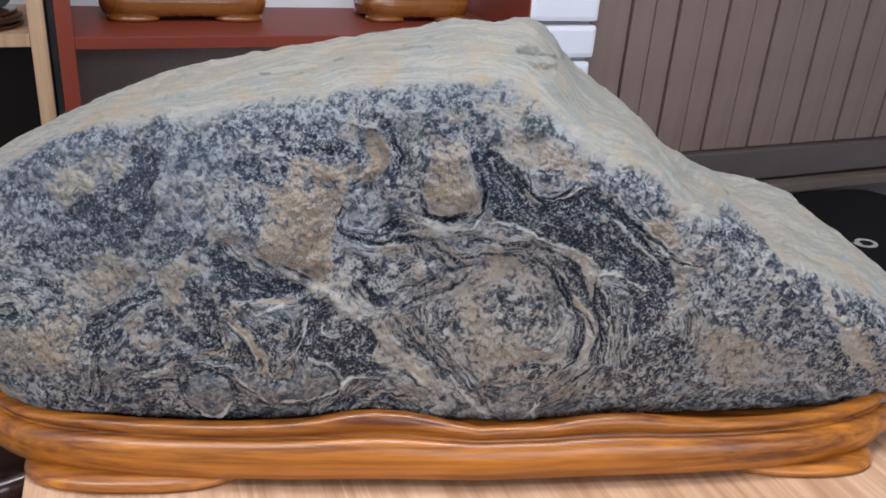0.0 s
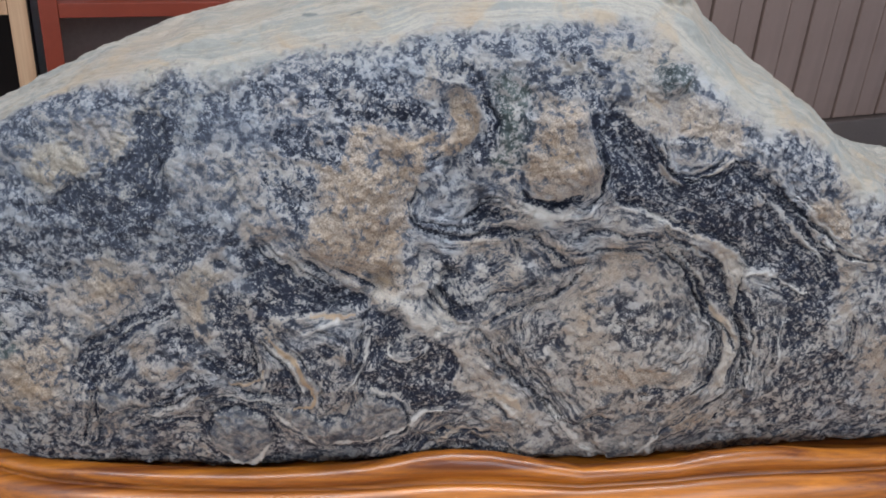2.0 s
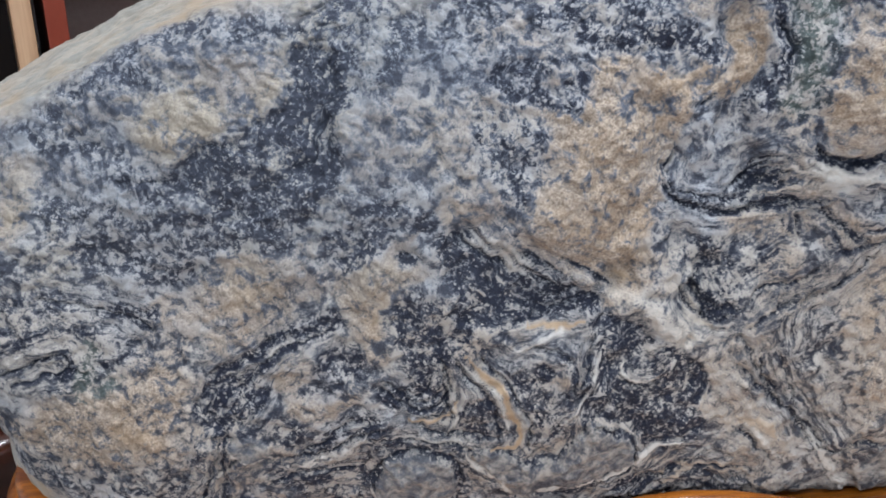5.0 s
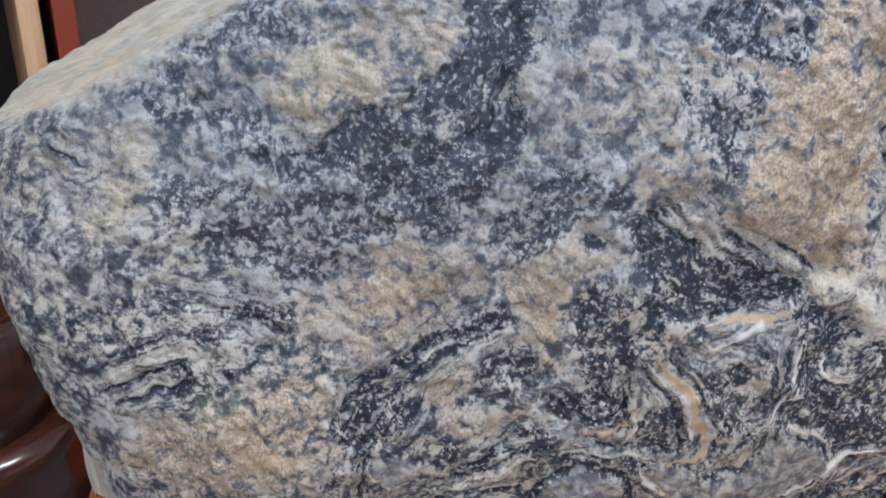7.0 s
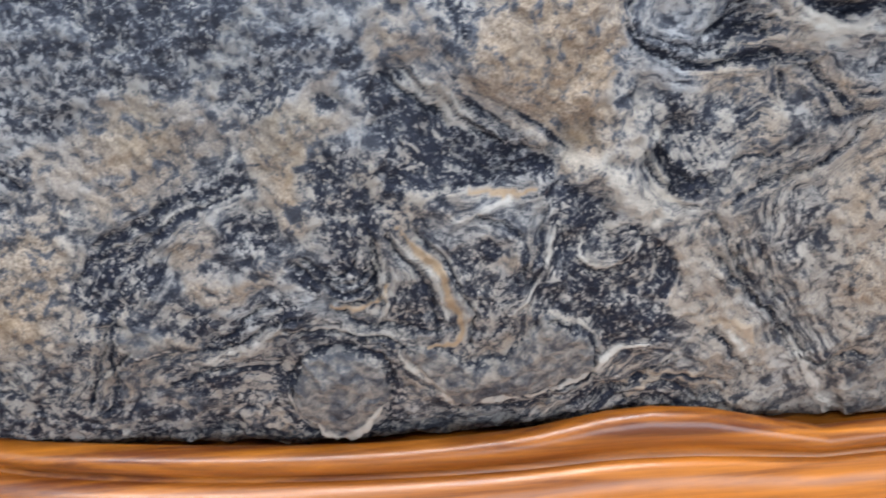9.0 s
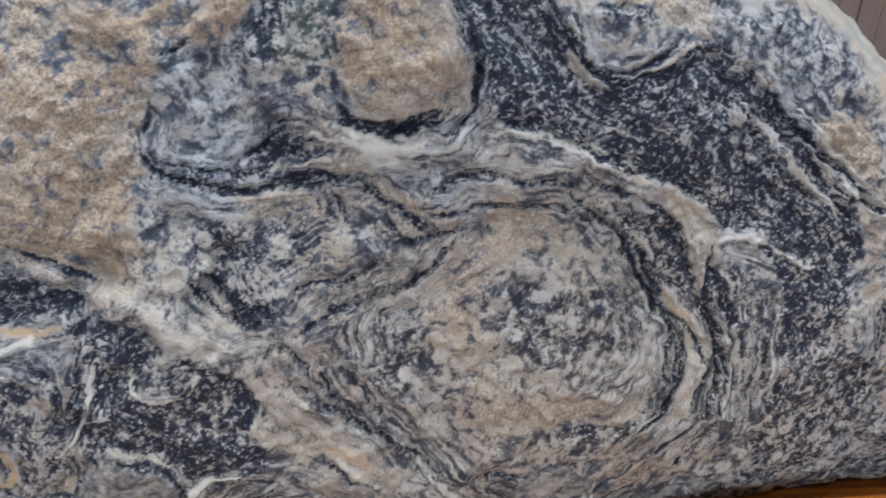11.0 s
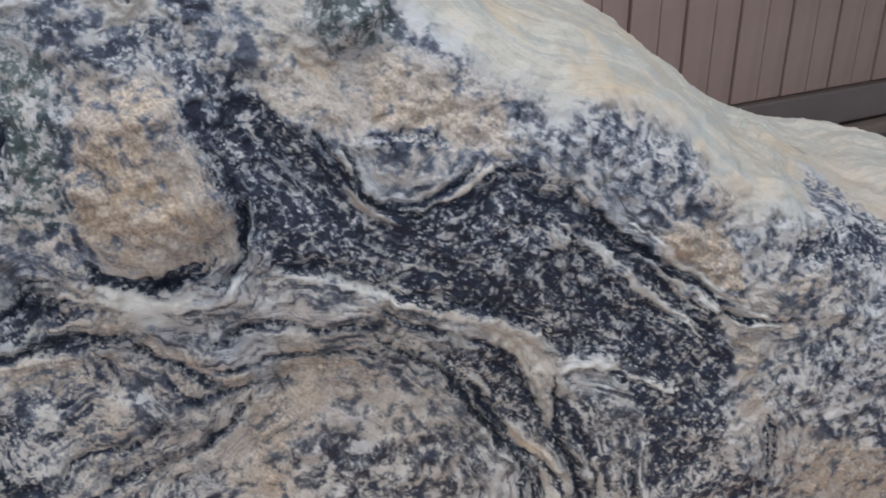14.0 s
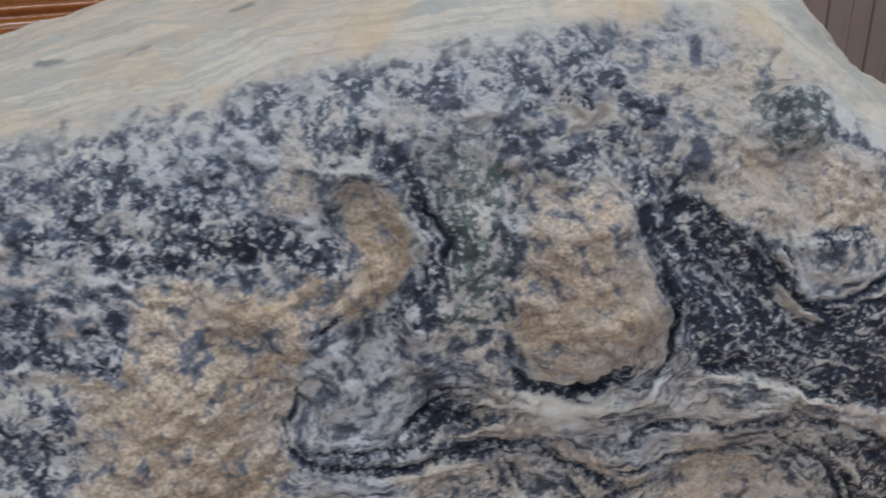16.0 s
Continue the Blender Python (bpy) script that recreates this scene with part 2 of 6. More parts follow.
def display_stand(name, label, m, cx, cy, a, b, power, base, rim, mat, feet, group="", count=260, raise_mid=0.006, recede=0.0):
    """A moulded wooden stand: rim, groove, full belly and pads. rim(x, y): height of its lip above base; recede: how its front draws back to one side."""
    loop = lambda inset: [(x, y + recede * max(0.0, x - 0.1)) for x, y in oval(cx, cy, a, b, power, count, inset)]
    ob = thing(name, label, "display stand", m, group)
    body_rows, rim_rows = [], []
    profile = ((0.020, raise_mid), (0.010, raise_mid + 0.001), (0.0050, raise_mid + 0.004), (0.0015, raise_mid + 0.014), (0.0, raise_mid + 0.0225),
               (0.0010, raise_mid + 0.0285), (0.0042, raise_mid + 0.0328), (0.0078, raise_mid + 0.0345), (0.0098, raise_mid + 0.0347))
    for inset, z in profile:
        body_rows.append([(x, y, base + z + (rim(x, y) - 0.052) * 0.35 * min(1, z / 0.04)) for x, y in loop(inset)])
    top = profile[-1][1]
    for inset, f in ((0.0095, 0.0), (0.0103, 0.10), (0.0098, 0.22), (0.0078, 0.45), (0.0066, 0.68), (0.0072, 0.85), (0.0092, 0.96), (0.0120, 1.0), (0.0150, 0.97), (0.0180, 0.80), (0.021, 0.2)):
        rim_rows.append([(x, y, base + (top + (rim(x, y) - 0.052) * 0.35) * (1 - f) + rim(x, y) * f) for x, y in loop(inset)])
    part("body", ring_mesh(body_rows, True, False), mat, ob, smooth=True)
    part("rim", ring_mesh(rim_rows, False, True), mat, ob, smooth=True)
    for fx, fy, fa, fb in feet:
        f = part("foot", foot_mesh(fa, fb, raise_mid + 0.006), mat, ob, smooth=True)
        f.matrix_basis = pose(fx, fy, base)
    return ob


RIM_X = (-0.30, -0.248, -0.228, -0.206, -0.179, -0.125, -0.077, -0.047, -0.024, -0.002, 0.018, 0.036, 0.050, 0.065, 0.078, 0.095, 0.122, 0.145, 0.165, 0.187, 0.212, 0.246, 0.293, 0.342, 0.383, 0.44, 0.48)
RIM_Z = (0.054, 0.053, 0.053, 0.053, 0.0545, 0.0552, 0.0562, 0.0584, 0.0612, 0.0665, 0.0685, 0.0678, 0.0645, 0.061, 0.0572, 0.0548, 0.054, 0.0567, 0.061, 0.0632, 0.063, 0.0588, 0.0555, 0.0555, 0.058, 0.061, 0.062)


def main_rim(x, y):
    return float(smooth_table(np.array([x]), RIM_X, RIM_Z)[0]) - 0.002


display_stand("carved_stone_stand", "glossy amber lacquered carved wooden stand under the stone", pose(0, 0, 0), 0.094, 0.588, 0.371, 0.110, 3.9, 0.75, main_rim, STAND_WOOD,
              ((-0.154, 0.517, 0.081, 0.039), (0.362, 0.531, 0.070, 0.035), (-0.154, 0.655, 0.081, 0.038), (0.362, 0.645, 0.070, 0.036)), recede=0.045)

# ---- red-brown shelf unit with two stands on it ----
shelf = thing("shelf_unit", "red-brown laminate shelf unit against the white wall", "shelf", BACK)
part("side_panel", box(-0.025, -0.002, 0, 0.285, 0, 1.9, 0.001), RED_PAINT, shelf)
part("side_panel", box(0.757, 0.779, 0, 0.285, 0, 1.9, 0.001), RED_PAINT, shelf)
for z in (0.08, 0.47, 0.892, 1.30, 1.875):
    part("shelf_board", box(-0.0018, 0.7568, 0.0015, 0.285, z, z + 0.0185, 0.001), RED_PAINT, shelf)
part("back_board", box(-0.0018, 0.7568, 0.272, 0.284, 0.0985, 0.8915), BACK_PANEL, shelf, "grey-brown back board")

low_rim = lambda x, y: 0.058
display_stand("display_stand", "glossy brown lacquered wooden stand on the shelf", at_back(0.18, 0.185, 0), 0, 0, 0.138, 0.062, 4.0, 0.9105, low_rim, STAND_WOOD_BACK,
              ((-0.085, -0.036, 0.042, 0.030), (0.085, -0.036, 0.042, 0.030), (-0.085, 0.036, 0.042, 0.024), (0.085, 0.036, 0.042, 0.024)), "stands on the shelf", 120)
display_stand("display_stand", "glossy orange-brown lacquered wooden stand on the shelf", at_back(0.60, 0.180, 0), 0, 0, 0.108, 0.060, 4.0, 0.9105, low_rim, STAND_WOOD_BACK,
              ((-0.065, -0.035, 0.036, 0.028), (0.065, -0.035, 0.036, 0.028), (-0.065, 0.035, 0.036, 0.022), (0.065, 0.035, 0.036, 0.022)), "stands on the shelf", 120)

# ---- pine shelf unit ----
pine = thing("pine_shelf", "pale pine shelf unit with a dark inside", "shelf", BACK)
part("post", box(-0.060, -0.038, -0.002, 0.28, 0, 1.9, 0.001), PINE, pine)
part("post", box(-0.72, -0.698, -0.002, 0.28, 0, 1.9, 0.001), PINE, pine)
for z in (0.10, 0.897, 1.4, 1.88):
    part("shelf_board", box(-0.6975, -0.0605, 0.0, 0.27, z, z + 0.018, 0.001), PINE, pine)
part("back_board", box(-0.6975, -0.0605, 0.2705, 0.2795, 0.10, 0.896), DARK_INSIDE_AND_GAP, pine, "dark brown back board")
# Thin dark sheet whose colour stands in for shade between the two units.
part("gap_shade_sheet", box(-0.0375, -0.0365, 0.004, 0.28, 0, 1.9), DARK_INSIDE_AND_GAP, pine, "thin dark sheet for the shade of the gap")


def turned(rows, mat, name, parent, sx=1.0, sy=1.0):
    """A turned body from radius and height pairs."""
    loops = [[(sx * r * math.cos(2 * math.pi * k / 64), sy * r * math.sin(2 * math.pi * k / 64), z) for k in range(64)] for r, z in rows]
    return part(name, ring_mesh(loops), mat, parent, smooth=True)


def tiered(h, r):
    """Radius and height pairs of a tiered stand with rolled edges."""
    out = [(r * 0.80, 0.0)]
    for k, (z0, z1, r0) in enumerate(((0, 0.30, 1.0), (0.30, 0.42, 0.90), (0.42, 0.74, 1.0), (0.74, 1.0, 0.93))):
        for f, q in ((0.04, 0.965), (0.18, 1.0), (0.8, 1.0), (0.95, 0.97)):
            out.append((r * r0 * q, h * (z0 + (z1 - z0) * f)))
    out.append((r * 0.8, h))
    return out


tier = thing("tiered_stand", "dark red-brown tiered wooden stand on the pine shelf", "display stand", at_back(-0.160, 0.085, 0.915))
turned(tiered(0.024, 0.092), DARK_WOOD, "body", tier)


def rough_stone(name, label, m, sx, sy, sz, mat):
    bm = bmesh.new()
    bmesh.ops.create_icosphere(bm, subdivisions=5, radius=1)
    for v in bm.verts:
        n = v.co.normalized()
        k = 1 + 0.16 * noise.fractal(n * 1.6, 0.9, 2.0, 4) + 0.05 * noise.fractal(n * 7, 0.9, 2.0, 3)
        v.co = Vector((n.x * sx, n.y * sy, max(n.z, -0.75) * sz + 0.75 * sz)) * k
    low = min(v.co.z for v in bm.verts)
    for v in bm.verts:
        v.co.z -= low
    ob = mesh_object(name, bm, mat, None, True)
    ob.matrix_world = m
    return tagged(ob, label, "stone")


rough_stone("small_stone", "small rough grey stone on a tiered dark stand", at_back(-0.150, 0.085, 0.9385), 0.080, 0.06, 0.05, GREY_STONE)

drum = thing("wooden_drum_stand", "large dark brown lacquered tiered wooden stand on the floor", "display stand", at_back(-0.185, -0.16, 0))
turned([(0.09, 0.0), (0.108, 0.006), (0.116, 0.05), (0.117, 0.30), (0.122, 0.315), (0.124, 0.33), (0.121, 0.345), (0.112, 0.352)], DARK_WOOD, "base", drum)
turned([(0.108, 0.3525), (0.110, 0.356), (0.110, 0.44), (0.117, 0.45), (0.118, 0.465), (0.114, 0.475), (0.096, 0.482)], DARK_WOOD, "waist", drum)
turned([(0.092, 0.4825), (0.094, 0.50), (0.102, 0.512), (0.105, 0.54), (0.104, 0.60), (0.098, 0.612), (0.085, 0.615)], DARK_WOOD, "top", drum)

# ---- black bench ----
bench = thing("black_bench", "low bench with a black vinyl top bearing a white mark", "bench", BACK)
rows = []
for inset, z in ((0.02, 0.0), (0.02, 0.44), (0.004, 0.445), (0.0, 0.455), (0.0, 0.535), (0.004, 0.544), (0.012, 0.547)):
    rows.append([(x, y, z) for x, y in oval(1.40, -0.29, 0.345, 0.265, 9, 96, inset)])
part("seat", ring_mesh(rows), BLACK_VINYL, bench, smooth=False)
mark = bmesh.new()
ring = []
for k in range(40):
    w = math.radians(-200 + 400 * k / 39)
    r = 0.021 * (1 - 0.35 * k / 39)
    ring.append(Vector((1.424 + r * 1.2 * math.cos(w), -0.30 + r * math.sin(w), 0.5475)))
for p, q in zip(ring, ring[1:]):
    d = (q - p).normalized().cross(Vector((0, 0, 1))) * 0.0042
    mark.faces.new([mark.verts.new(c) for c in (p - d, q - d, q + d, p + d)])
bmesh.ops.remove_doubles(mark, verts=mark.verts[:], dist=0.001)
bmesh.ops.solidify(mark, geom=mark.faces[:], thickness=0.0006)
part("painted_mark", mark, CHALK, bench, "worn white curved mark")

# ---- the display stone ----
NX, NP = 1300, 820
ST_X = (-0.30, -0.27, -0.22, -0.17, -0.12, -0.06, 0.0, 0.06, 0.11, 0.16, 0.21, 0.26, 0.31, 0.36, 0.42, 0.50)
SHOULDER_Z = (0.935, 0.950, 0.978, 1.001, 1.012, 1.020, 1.030, 1.042, 1.035, 1.008, 0.983, 0.958, 0.932, 0.907, 0.872, 0.83)
SHOULDER_Y = (0.528, 0.526, 0.523, 0.520, 0.517, 0.515, 0.513, 0.508, 0.507, 0.507, 0.508, 0.508, 0.510, 0.514, 0.522, 0.535)
CREST_X = (-0.30, -0.256, -0.215, -0.190, -0.134, -0.074, -0.031, 0.005, 0.048, 0.076, 0.089, 0.117, 0.1335, 0.153, 0.178, 0.213, 0.250, 0.280, 0.300, 0.324, 0.355, 0.382, 0.407, 0.448, 0.50)
CREST_Z = (0.945, 0.964, 0.986, 0.999, 1.025, 1.042, 1.053, 1.061, 1.07, 1.075, 1.073, 1.077, 1.068, 1.048, 1.029, 1.008, 0.9752, 0.9627, 0.9552, 0.9527, 0.9412, 0.9276, 0.912, 0.886, 0.85)
CREST_Y = (0.6, 0.6, 0.6, 0.6, 0.6, 0.6, 0.6, 0.6, 0.6, 0.6, 0.6, 0.6, 0.6156, 0.6373, 0.646, 0.647, 0.647, 0.646, 0.644, 0.643, 0.6417, 0.6293, 0.6131, 0.6, 0.6)
LEFT_END, RIGHT_END = -0.294, 0.490


def stone_grid():
    """Points of the smooth stone on a grid, with x0 along it and s, the way up over its face from the stand, in metres."""
    mid, half = (LEFT_END + RIGHT_END) / 2, (RIGHT_END - LEFT_END) / 2
    e = np.linspace(-1, 1, NX)
    x = mid + half * e
    zs, ys = smooth_table(x, ST_X, SHOULDER_Z), smooth_table(x, ST_X, SHOULDER_Y)
    zc, yc = smooth_table(x, CREST_X, CREST_Z), smooth_table(x, CREST_X, CREST_Y)
    b = np.where(x < 0, 0.014 * (x / 0.25) ** 2, 0.010 * (x / 0.28) ** 2)
    b = np.minimum(b, 0.02)
    r = 0.045 * np.clip(x - 0.1, 0, 1)
    rows = [(0.532 + r, 0.775 + 0 * x), (0.499 + b + 0.8 * r, 0.808 + 0 * x), (0.487 + b + 0.35 * r, 0.870 + 0 * x), (0.4895 + b * 1.1, 0.55 * zs + 0.45 * 0.870), (ys - 0.007, zs - 0.020), (ys + 0.004, zs + 0.001),
            (ys + 0.30 * (yc - ys), zs + 0.52 * (zc - zs)), (ys + 0.65 * (yc - ys), zs + 0.88 * (zc - zs)), (yc, zc), (yc + 0.042, zc - 0.030), (0.692 + 0 * x, 0.90 * 0.5 + zs * 0.5 - 0.03), (0.680 + 0 * x, 0.84 + 0 * x), (0.655 + 0 * x, 0.775 + 0 * x)]
    py, pz = np.array([r[0] for r in rows]), np.array([r[1] for r in rows])
    k = np.concatenate([np.linspace(0, 8, int(NP * 0.80), endpoint=False), np.linspace(8, 12, NP - int(NP * 0.80))])
    i = np.clip(k.astype(int), 0, 11)
    t = (k - i)[:, None]
    pad = lambda p: np.concatenate([2 * p[:1] - p[1:2], p, 2 * p[-1:] - p[-2:-1]])
    ay, az = pad(py), pad(pz)
    spline = lambda a: 0.5 * (2 * a[i + 1] + (a[i + 2] - a[i]) * t + (2 * a[i] - 5 * a[i + 1] + 4 * a[i + 2] - a[i + 3]) * t**2 + (3 * a[i + 1] - a[i] - 3 * a[i + 2] + a[i + 3]) * t**3)
    y, z = spline(ay), spline(az)
    step = np.sqrt(np.diff(y, axis=0) ** 2 + np.diff(z, axis=0) ** 2)
    s = np.concatenate([np.zeros((1, NX)), np.cumsum(step, axis=0)])
    ee = (x - mid) / half
    g = np.sqrt(np.clip(1 - np.abs(ee) ** 18, 0, 1))
    y = 0.590 + (y - 0.590) * g
    z = 0.885 + (z - 0.885) * (0.55 + 0.45 * g ** 0.6)
    x2 = np.broadcast_to(x, y.shape) + np.clip((0.908 - z) * 0.24, 0, 0.020) * np.clip((-0.19 - x) / 0.09, 0, 1)
    return x2, y, z, np.broadcast_to(x, y.shape).copy(), s


def lattice(ix, iy, seed):
    h = (ix.astype(np.int64) * 374761393 + iy.astype(np.int64) * 668265263 + seed * 982451653) & 0xFFFFFFFF
    h = ((h ^ (h >> 13)) * 1274126177) & 0xFFFFFFFF
    return ((h ^ (h >> 16)) & 0xFFFF) / 65535.0


def cloud(x, y, scale, seed, octaves=4, gain=0.5):
    """Smooth noise in 0..1 over the stone's face."""
    total, norm, amp = 0.0, 0.0, 1.0
    for o in range(octaves):
        fx, fy = x * scale + 31.7 * o, y * scale + 17.3 * o
        ix, iy = np.floor(fx), np.floor(fy)
        tx, ty = fx - ix, fy - iy
        tx, ty = tx * tx * tx * (tx * (6 * tx - 15) + 10), ty * ty * ty * (ty * (6 * ty - 15) + 10)
        a, b = lattice(ix, iy, seed + o), lattice(ix + 1, iy, seed + o)
        c, d = lattice(ix, iy + 1, seed + o), lattice(ix + 1, iy + 1, seed + o)
        total = total + amp * ((a * (1 - tx) + b * tx) * (1 - ty) + (c * (1 - tx) + d * tx) * ty)
        norm, amp, scale = norm + amp, amp * gain, scale * 2.03
    return total / norm


def step01(v, low, high):
    t = np.clip((v - low) / (high - low), 0, 1)
    return t * t * (3 - 2 * t)


SX, SY, SZ, X0, S0 = stone_grid()

# ---- the stone's veins, patches and relief, laid over its face: width in mm, strength, way points in mm along the stone and up its face ----
MARKS = []
AREAS = []


def mark(kind, width, strength, *way):
    MARKS.append((kind, width * 0.001, strength, np.array(way, float) * 0.001))


def area(kind, strength, height, feather, *corners):
    AREAS.append((kind, strength, height * 0.001, feather * 0.001, np.array(corners, float) * 0.001))


mark("dark", 7.8, 0.85, (-135.9, 227), (-130.4, 216.9), (-134.9, 203), (-140.3, 188.4), (-152.2, 179), (-161, 174), (-175.5, 173.1), (-191.8, 172.4), (-210.5, 166.7), (-219.5, 175.6))
mark("dark", 6.1, 0.85, (-200.6, 194), (-191.4, 186.1), (-177.1, 189.4), (-165.2, 197.7), (-153.8, 206.3), (-141.8, 216.9))
mark("light", 3.4, 0.7, (-174.7, 181.4), (-183.7, 191.3))
mark("light", 4.3, 0.7, (-142.5, 199.2), (-145.6, 196.3))
mark("ochre", 9.2, 0.55, (-183.1, 202.8), (-174.7, 212.3), (-162.9, 221.5), (-148.3, 226.5))
mark("dark", 7.1, 0.62, (-218.7, 222.5), (-204.2, 217.9), (-230.9, 214.4), (-240.1, 212.3), (-217.6, 201.7))
mark("dark", 5.3, 0.66, (-221.6, 177.5), (-219.8, 166.4), (-208.2, 160.1), (-182.6, 153.4), (-168.8, 155.3))
mark("dark", 5.7, 0.8, (-123.3, 166.7), (-113.6, 178.4), (-99.8, 184.1))
mark("ochre", 6.3, 0.75, (-104.2, 165.2), (-114.4, 157.9), (-120.3, 149.2), (-116.8, 139.3))
mark("ochre", 5.7, 0.6, (-141, 167), (-161, 160), (-176.6, 147.5), (-161, 145), (-145, 149), (-170.5, 130.1))
mark("dark", 5.8, 0.58, (-262, 135.8), (-258.4, 124.9), (-247.9, 118.8), (-231.6, 129.1), (-213.2, 129.9), (-212.1, 115.2), (-230.9, 109.5), (-252.4, 103.7))
mark("light", 3.1, 0.7, (-254, 99.3), (-236, 110.8), (-218, 123))
mark("black_line", 1.0, 0.7, (-250.7, 104.5), (-236.7, 109.8), (-224.1, 114.3), (-219.2, 113.4))
mark("ochre", 6.3, 0.6, (-232.6, 190.1), (-239, 179.1), (-246.4, 164.9))
mark("dark", 4.1, 0.5, (-250.6, 180.2), (-259.3, 165.4), (-265.2, 156.7))
mark("dark", 3.9, 0.6, (-270.1, 153.5), (-253.3, 153.6))
mark("ochre", 8.8, 0.75, (-256.1, 75), (-215.1, 92.4), (-191.4, 101.3), (-200.4, 110.4))
mark("dark", 5.1, 0.62, (-69.7, 230), (-53, 231.2), (-73.2, 218.6), (-67.8, 208), (-66, 196))
mark("ochre", 13.0, 0.85, (-41, 201), (-21.9, 190.4), (-44.9, 185.8), (-43, 212))
mark("dark", 2.0, 0.8, (-103.3, 166.5), (-101.7, 169.4))
mark("dark", 4.7, 0.55, (-90.8, 220.1), (-99.1, 207.1), (-86.2, 203), (-108.7, 209.9))
mark("ochre", 4.7, 0.4, (-105.1, 230.7), (-109, 219.4), (-115.3, 202.1))
mark("dark", 3.4, 0.9, (-132.1, 231.1), (-126.7, 223), (-130.9, 208.8))
mark("light", 4.9, 0.5, (-257.9, 170.5), (-264.3, 179))
mark("green", 3.7, 0.7, (-210.3, 111.2), (-225, 97), (-216.7, 122.3))
mark("light", 6.2, 0.4, (-197.5, 211.8), (-212.4, 206.1), (-183.3, 216.9))
mark("bare", 7.9, 0.8, (81.7, 282.2), (98.8, 278.1), (90.7, 268.2), (106.5, 281.6), (124, 279.3))
mark("bare", 6.8, 0.7, (123.9, 253.1), (113.6, 250.7), (129.3, 238.9), (99.8, 250.9))
mark("dark", 5.6, 0.78, (-43.8, 262.9), (-35.9, 264.7), (-32, 257), (-25.3, 250), (-17, 248), (-39, 248), (-46, 248.4), (-8.3, 248.1), (0.8, 242))
mark("dark", 4.9, 0.8, (-63.3, 227.9), (-59, 229.7), (-47.5, 233.6), (-47, 224))
mark("dark", 3.5, 0.7, (-43.8, 239.6), (-45.6, 232.5), (-63.9, 218), (-60.4, 211.3))
mark("dark", 3.4, 0.75, (-70.5, 214.2), (-57.3, 218.1), (-63.9, 199.6), (-68.3, 206.3))
mark("ochre", 7.5, 0.8, (-33.4, 238.1), (-22.2, 229.9), (-15.9, 231.7), (-37.3, 226.1))
mark("ochre", 7.6, 0.85, (-30.8, 213.7), (-19.7, 205.8), (-23, 199), (-33, 199.2))
mark("light", 5.0, 0.6, (-38, 219.3), (-30, 219))
mark("ochre", 4.8, 0.7, (-2, 268), (-4.1, 260), (-9, 258))
mark("ochre", 3.8, 0.85, (11.7, 252.8), (14.2, 241.3), (8, 233.5), (-1, 232))
mark("dark", 4.3, 0.78, (14.2, 268.6), (17.7, 261.9), (25.3, 253.1), (28, 245.4), (26.1, 235.6), (19.7, 225.2), (14, 216))
mark("green", 6.3, 0.68, (33.6, 260.9), (37.1, 253.9), (33, 248.3), (35.9, 237.1), (32.9, 226.8))
mark("light", 6.6, 0.75, (5.6, 211.6), (8.6, 219.8), (2.9, 204.3))
mark("dark", 2.9, 0.85, (-7.7, 204.4), (-5, 198), (2.1, 190.2), (15, 190.8), (23, 194), (31.9, 198.1))
mark("dark", 4.1, 0.6, (2, 284), (13.3, 284.4), (26.1, 283), (38.9, 285.8), (49.8, 289.5), (61.5, 290.7), (68.3, 280.9))
mark("dark", 3.0, 0.92, (54.5, 281.4), (57.4, 282.7))
mark("dark", 3.3, 0.92, (68.3, 280.9), (69.9, 279))
mark("dark", 2.5, 0.8, (47.1, 274.2), (51.7, 275.3))
mark("dark", 4.3, 0.75, (74.8, 271.3), (71.4, 266.9))
mark("dark", 2.5, 0.85, (43, 267.8), (51.3, 266.9), (60, 265.8), (65.9, 265.7))
mark("dark", 3.8, 0.6, (49.6, 259.7), (62.9, 259.3), (37.9, 265.9), (23.1, 269.8))
mark("cream", 1.5, 0.7, (55.2, 266.5), (61.6, 269.7), (66.7, 272.9), (50.6, 272.1))
mark("cream", 1.3, 0.5, (8.7, 274.5), (18.2, 272.2), (31.1, 271.9), (43.6, 272))
mark("dark", 7.2, 0.88, (72.9, 256.9), (79.5, 253.9), (81.8, 245.1), (87.9, 236.8), (84, 228), (90.6, 220.9))
mark("ochre", 8.8, 0.97, (56.8, 250.3), (63.9, 234.7), (71.5, 221.3), (55.3, 223.4), (49.4, 230.3), (66.6, 244.8))
mark("swell", 11.7, 3.5, (60, 239.4), (62.8, 231.8), (64.4, 224.6))
mark("dark", 3.1, 0.45, (63.7, 238.7), (64.5, 235.5))
mark("dark", 3.6, 0.35, (60.8, 223.1), (56.7, 227))
mark("green", 8.2, 0.5, (111.9, 268.2), (117.4, 263.2), (109.6, 269.3))
mark("swell", 8.2, 5.5, (112.3, 267.2))
mark("swell", 5.1, 2, (9, 244), (10, 235))
mark("swell", 8.8, -4, (-21, 222), (-14.6, 205.8))
mark("ochre", 5.4, 0.65, (107.5, 257.2), (120, 252.9), (125.9, 242.2), (95.9, 263.7))
mark("cream", 2.1, 0.5, (100, 258.9), (104.5, 253.2), (110.3, 246))
mark("ochre", 6.5, 0.5, (90.7, 274.6), (106.6, 279), (82.1, 280.8))
mark("dark", 3.8, 0.65, (114.2, 236.6), (125.9, 235.4))
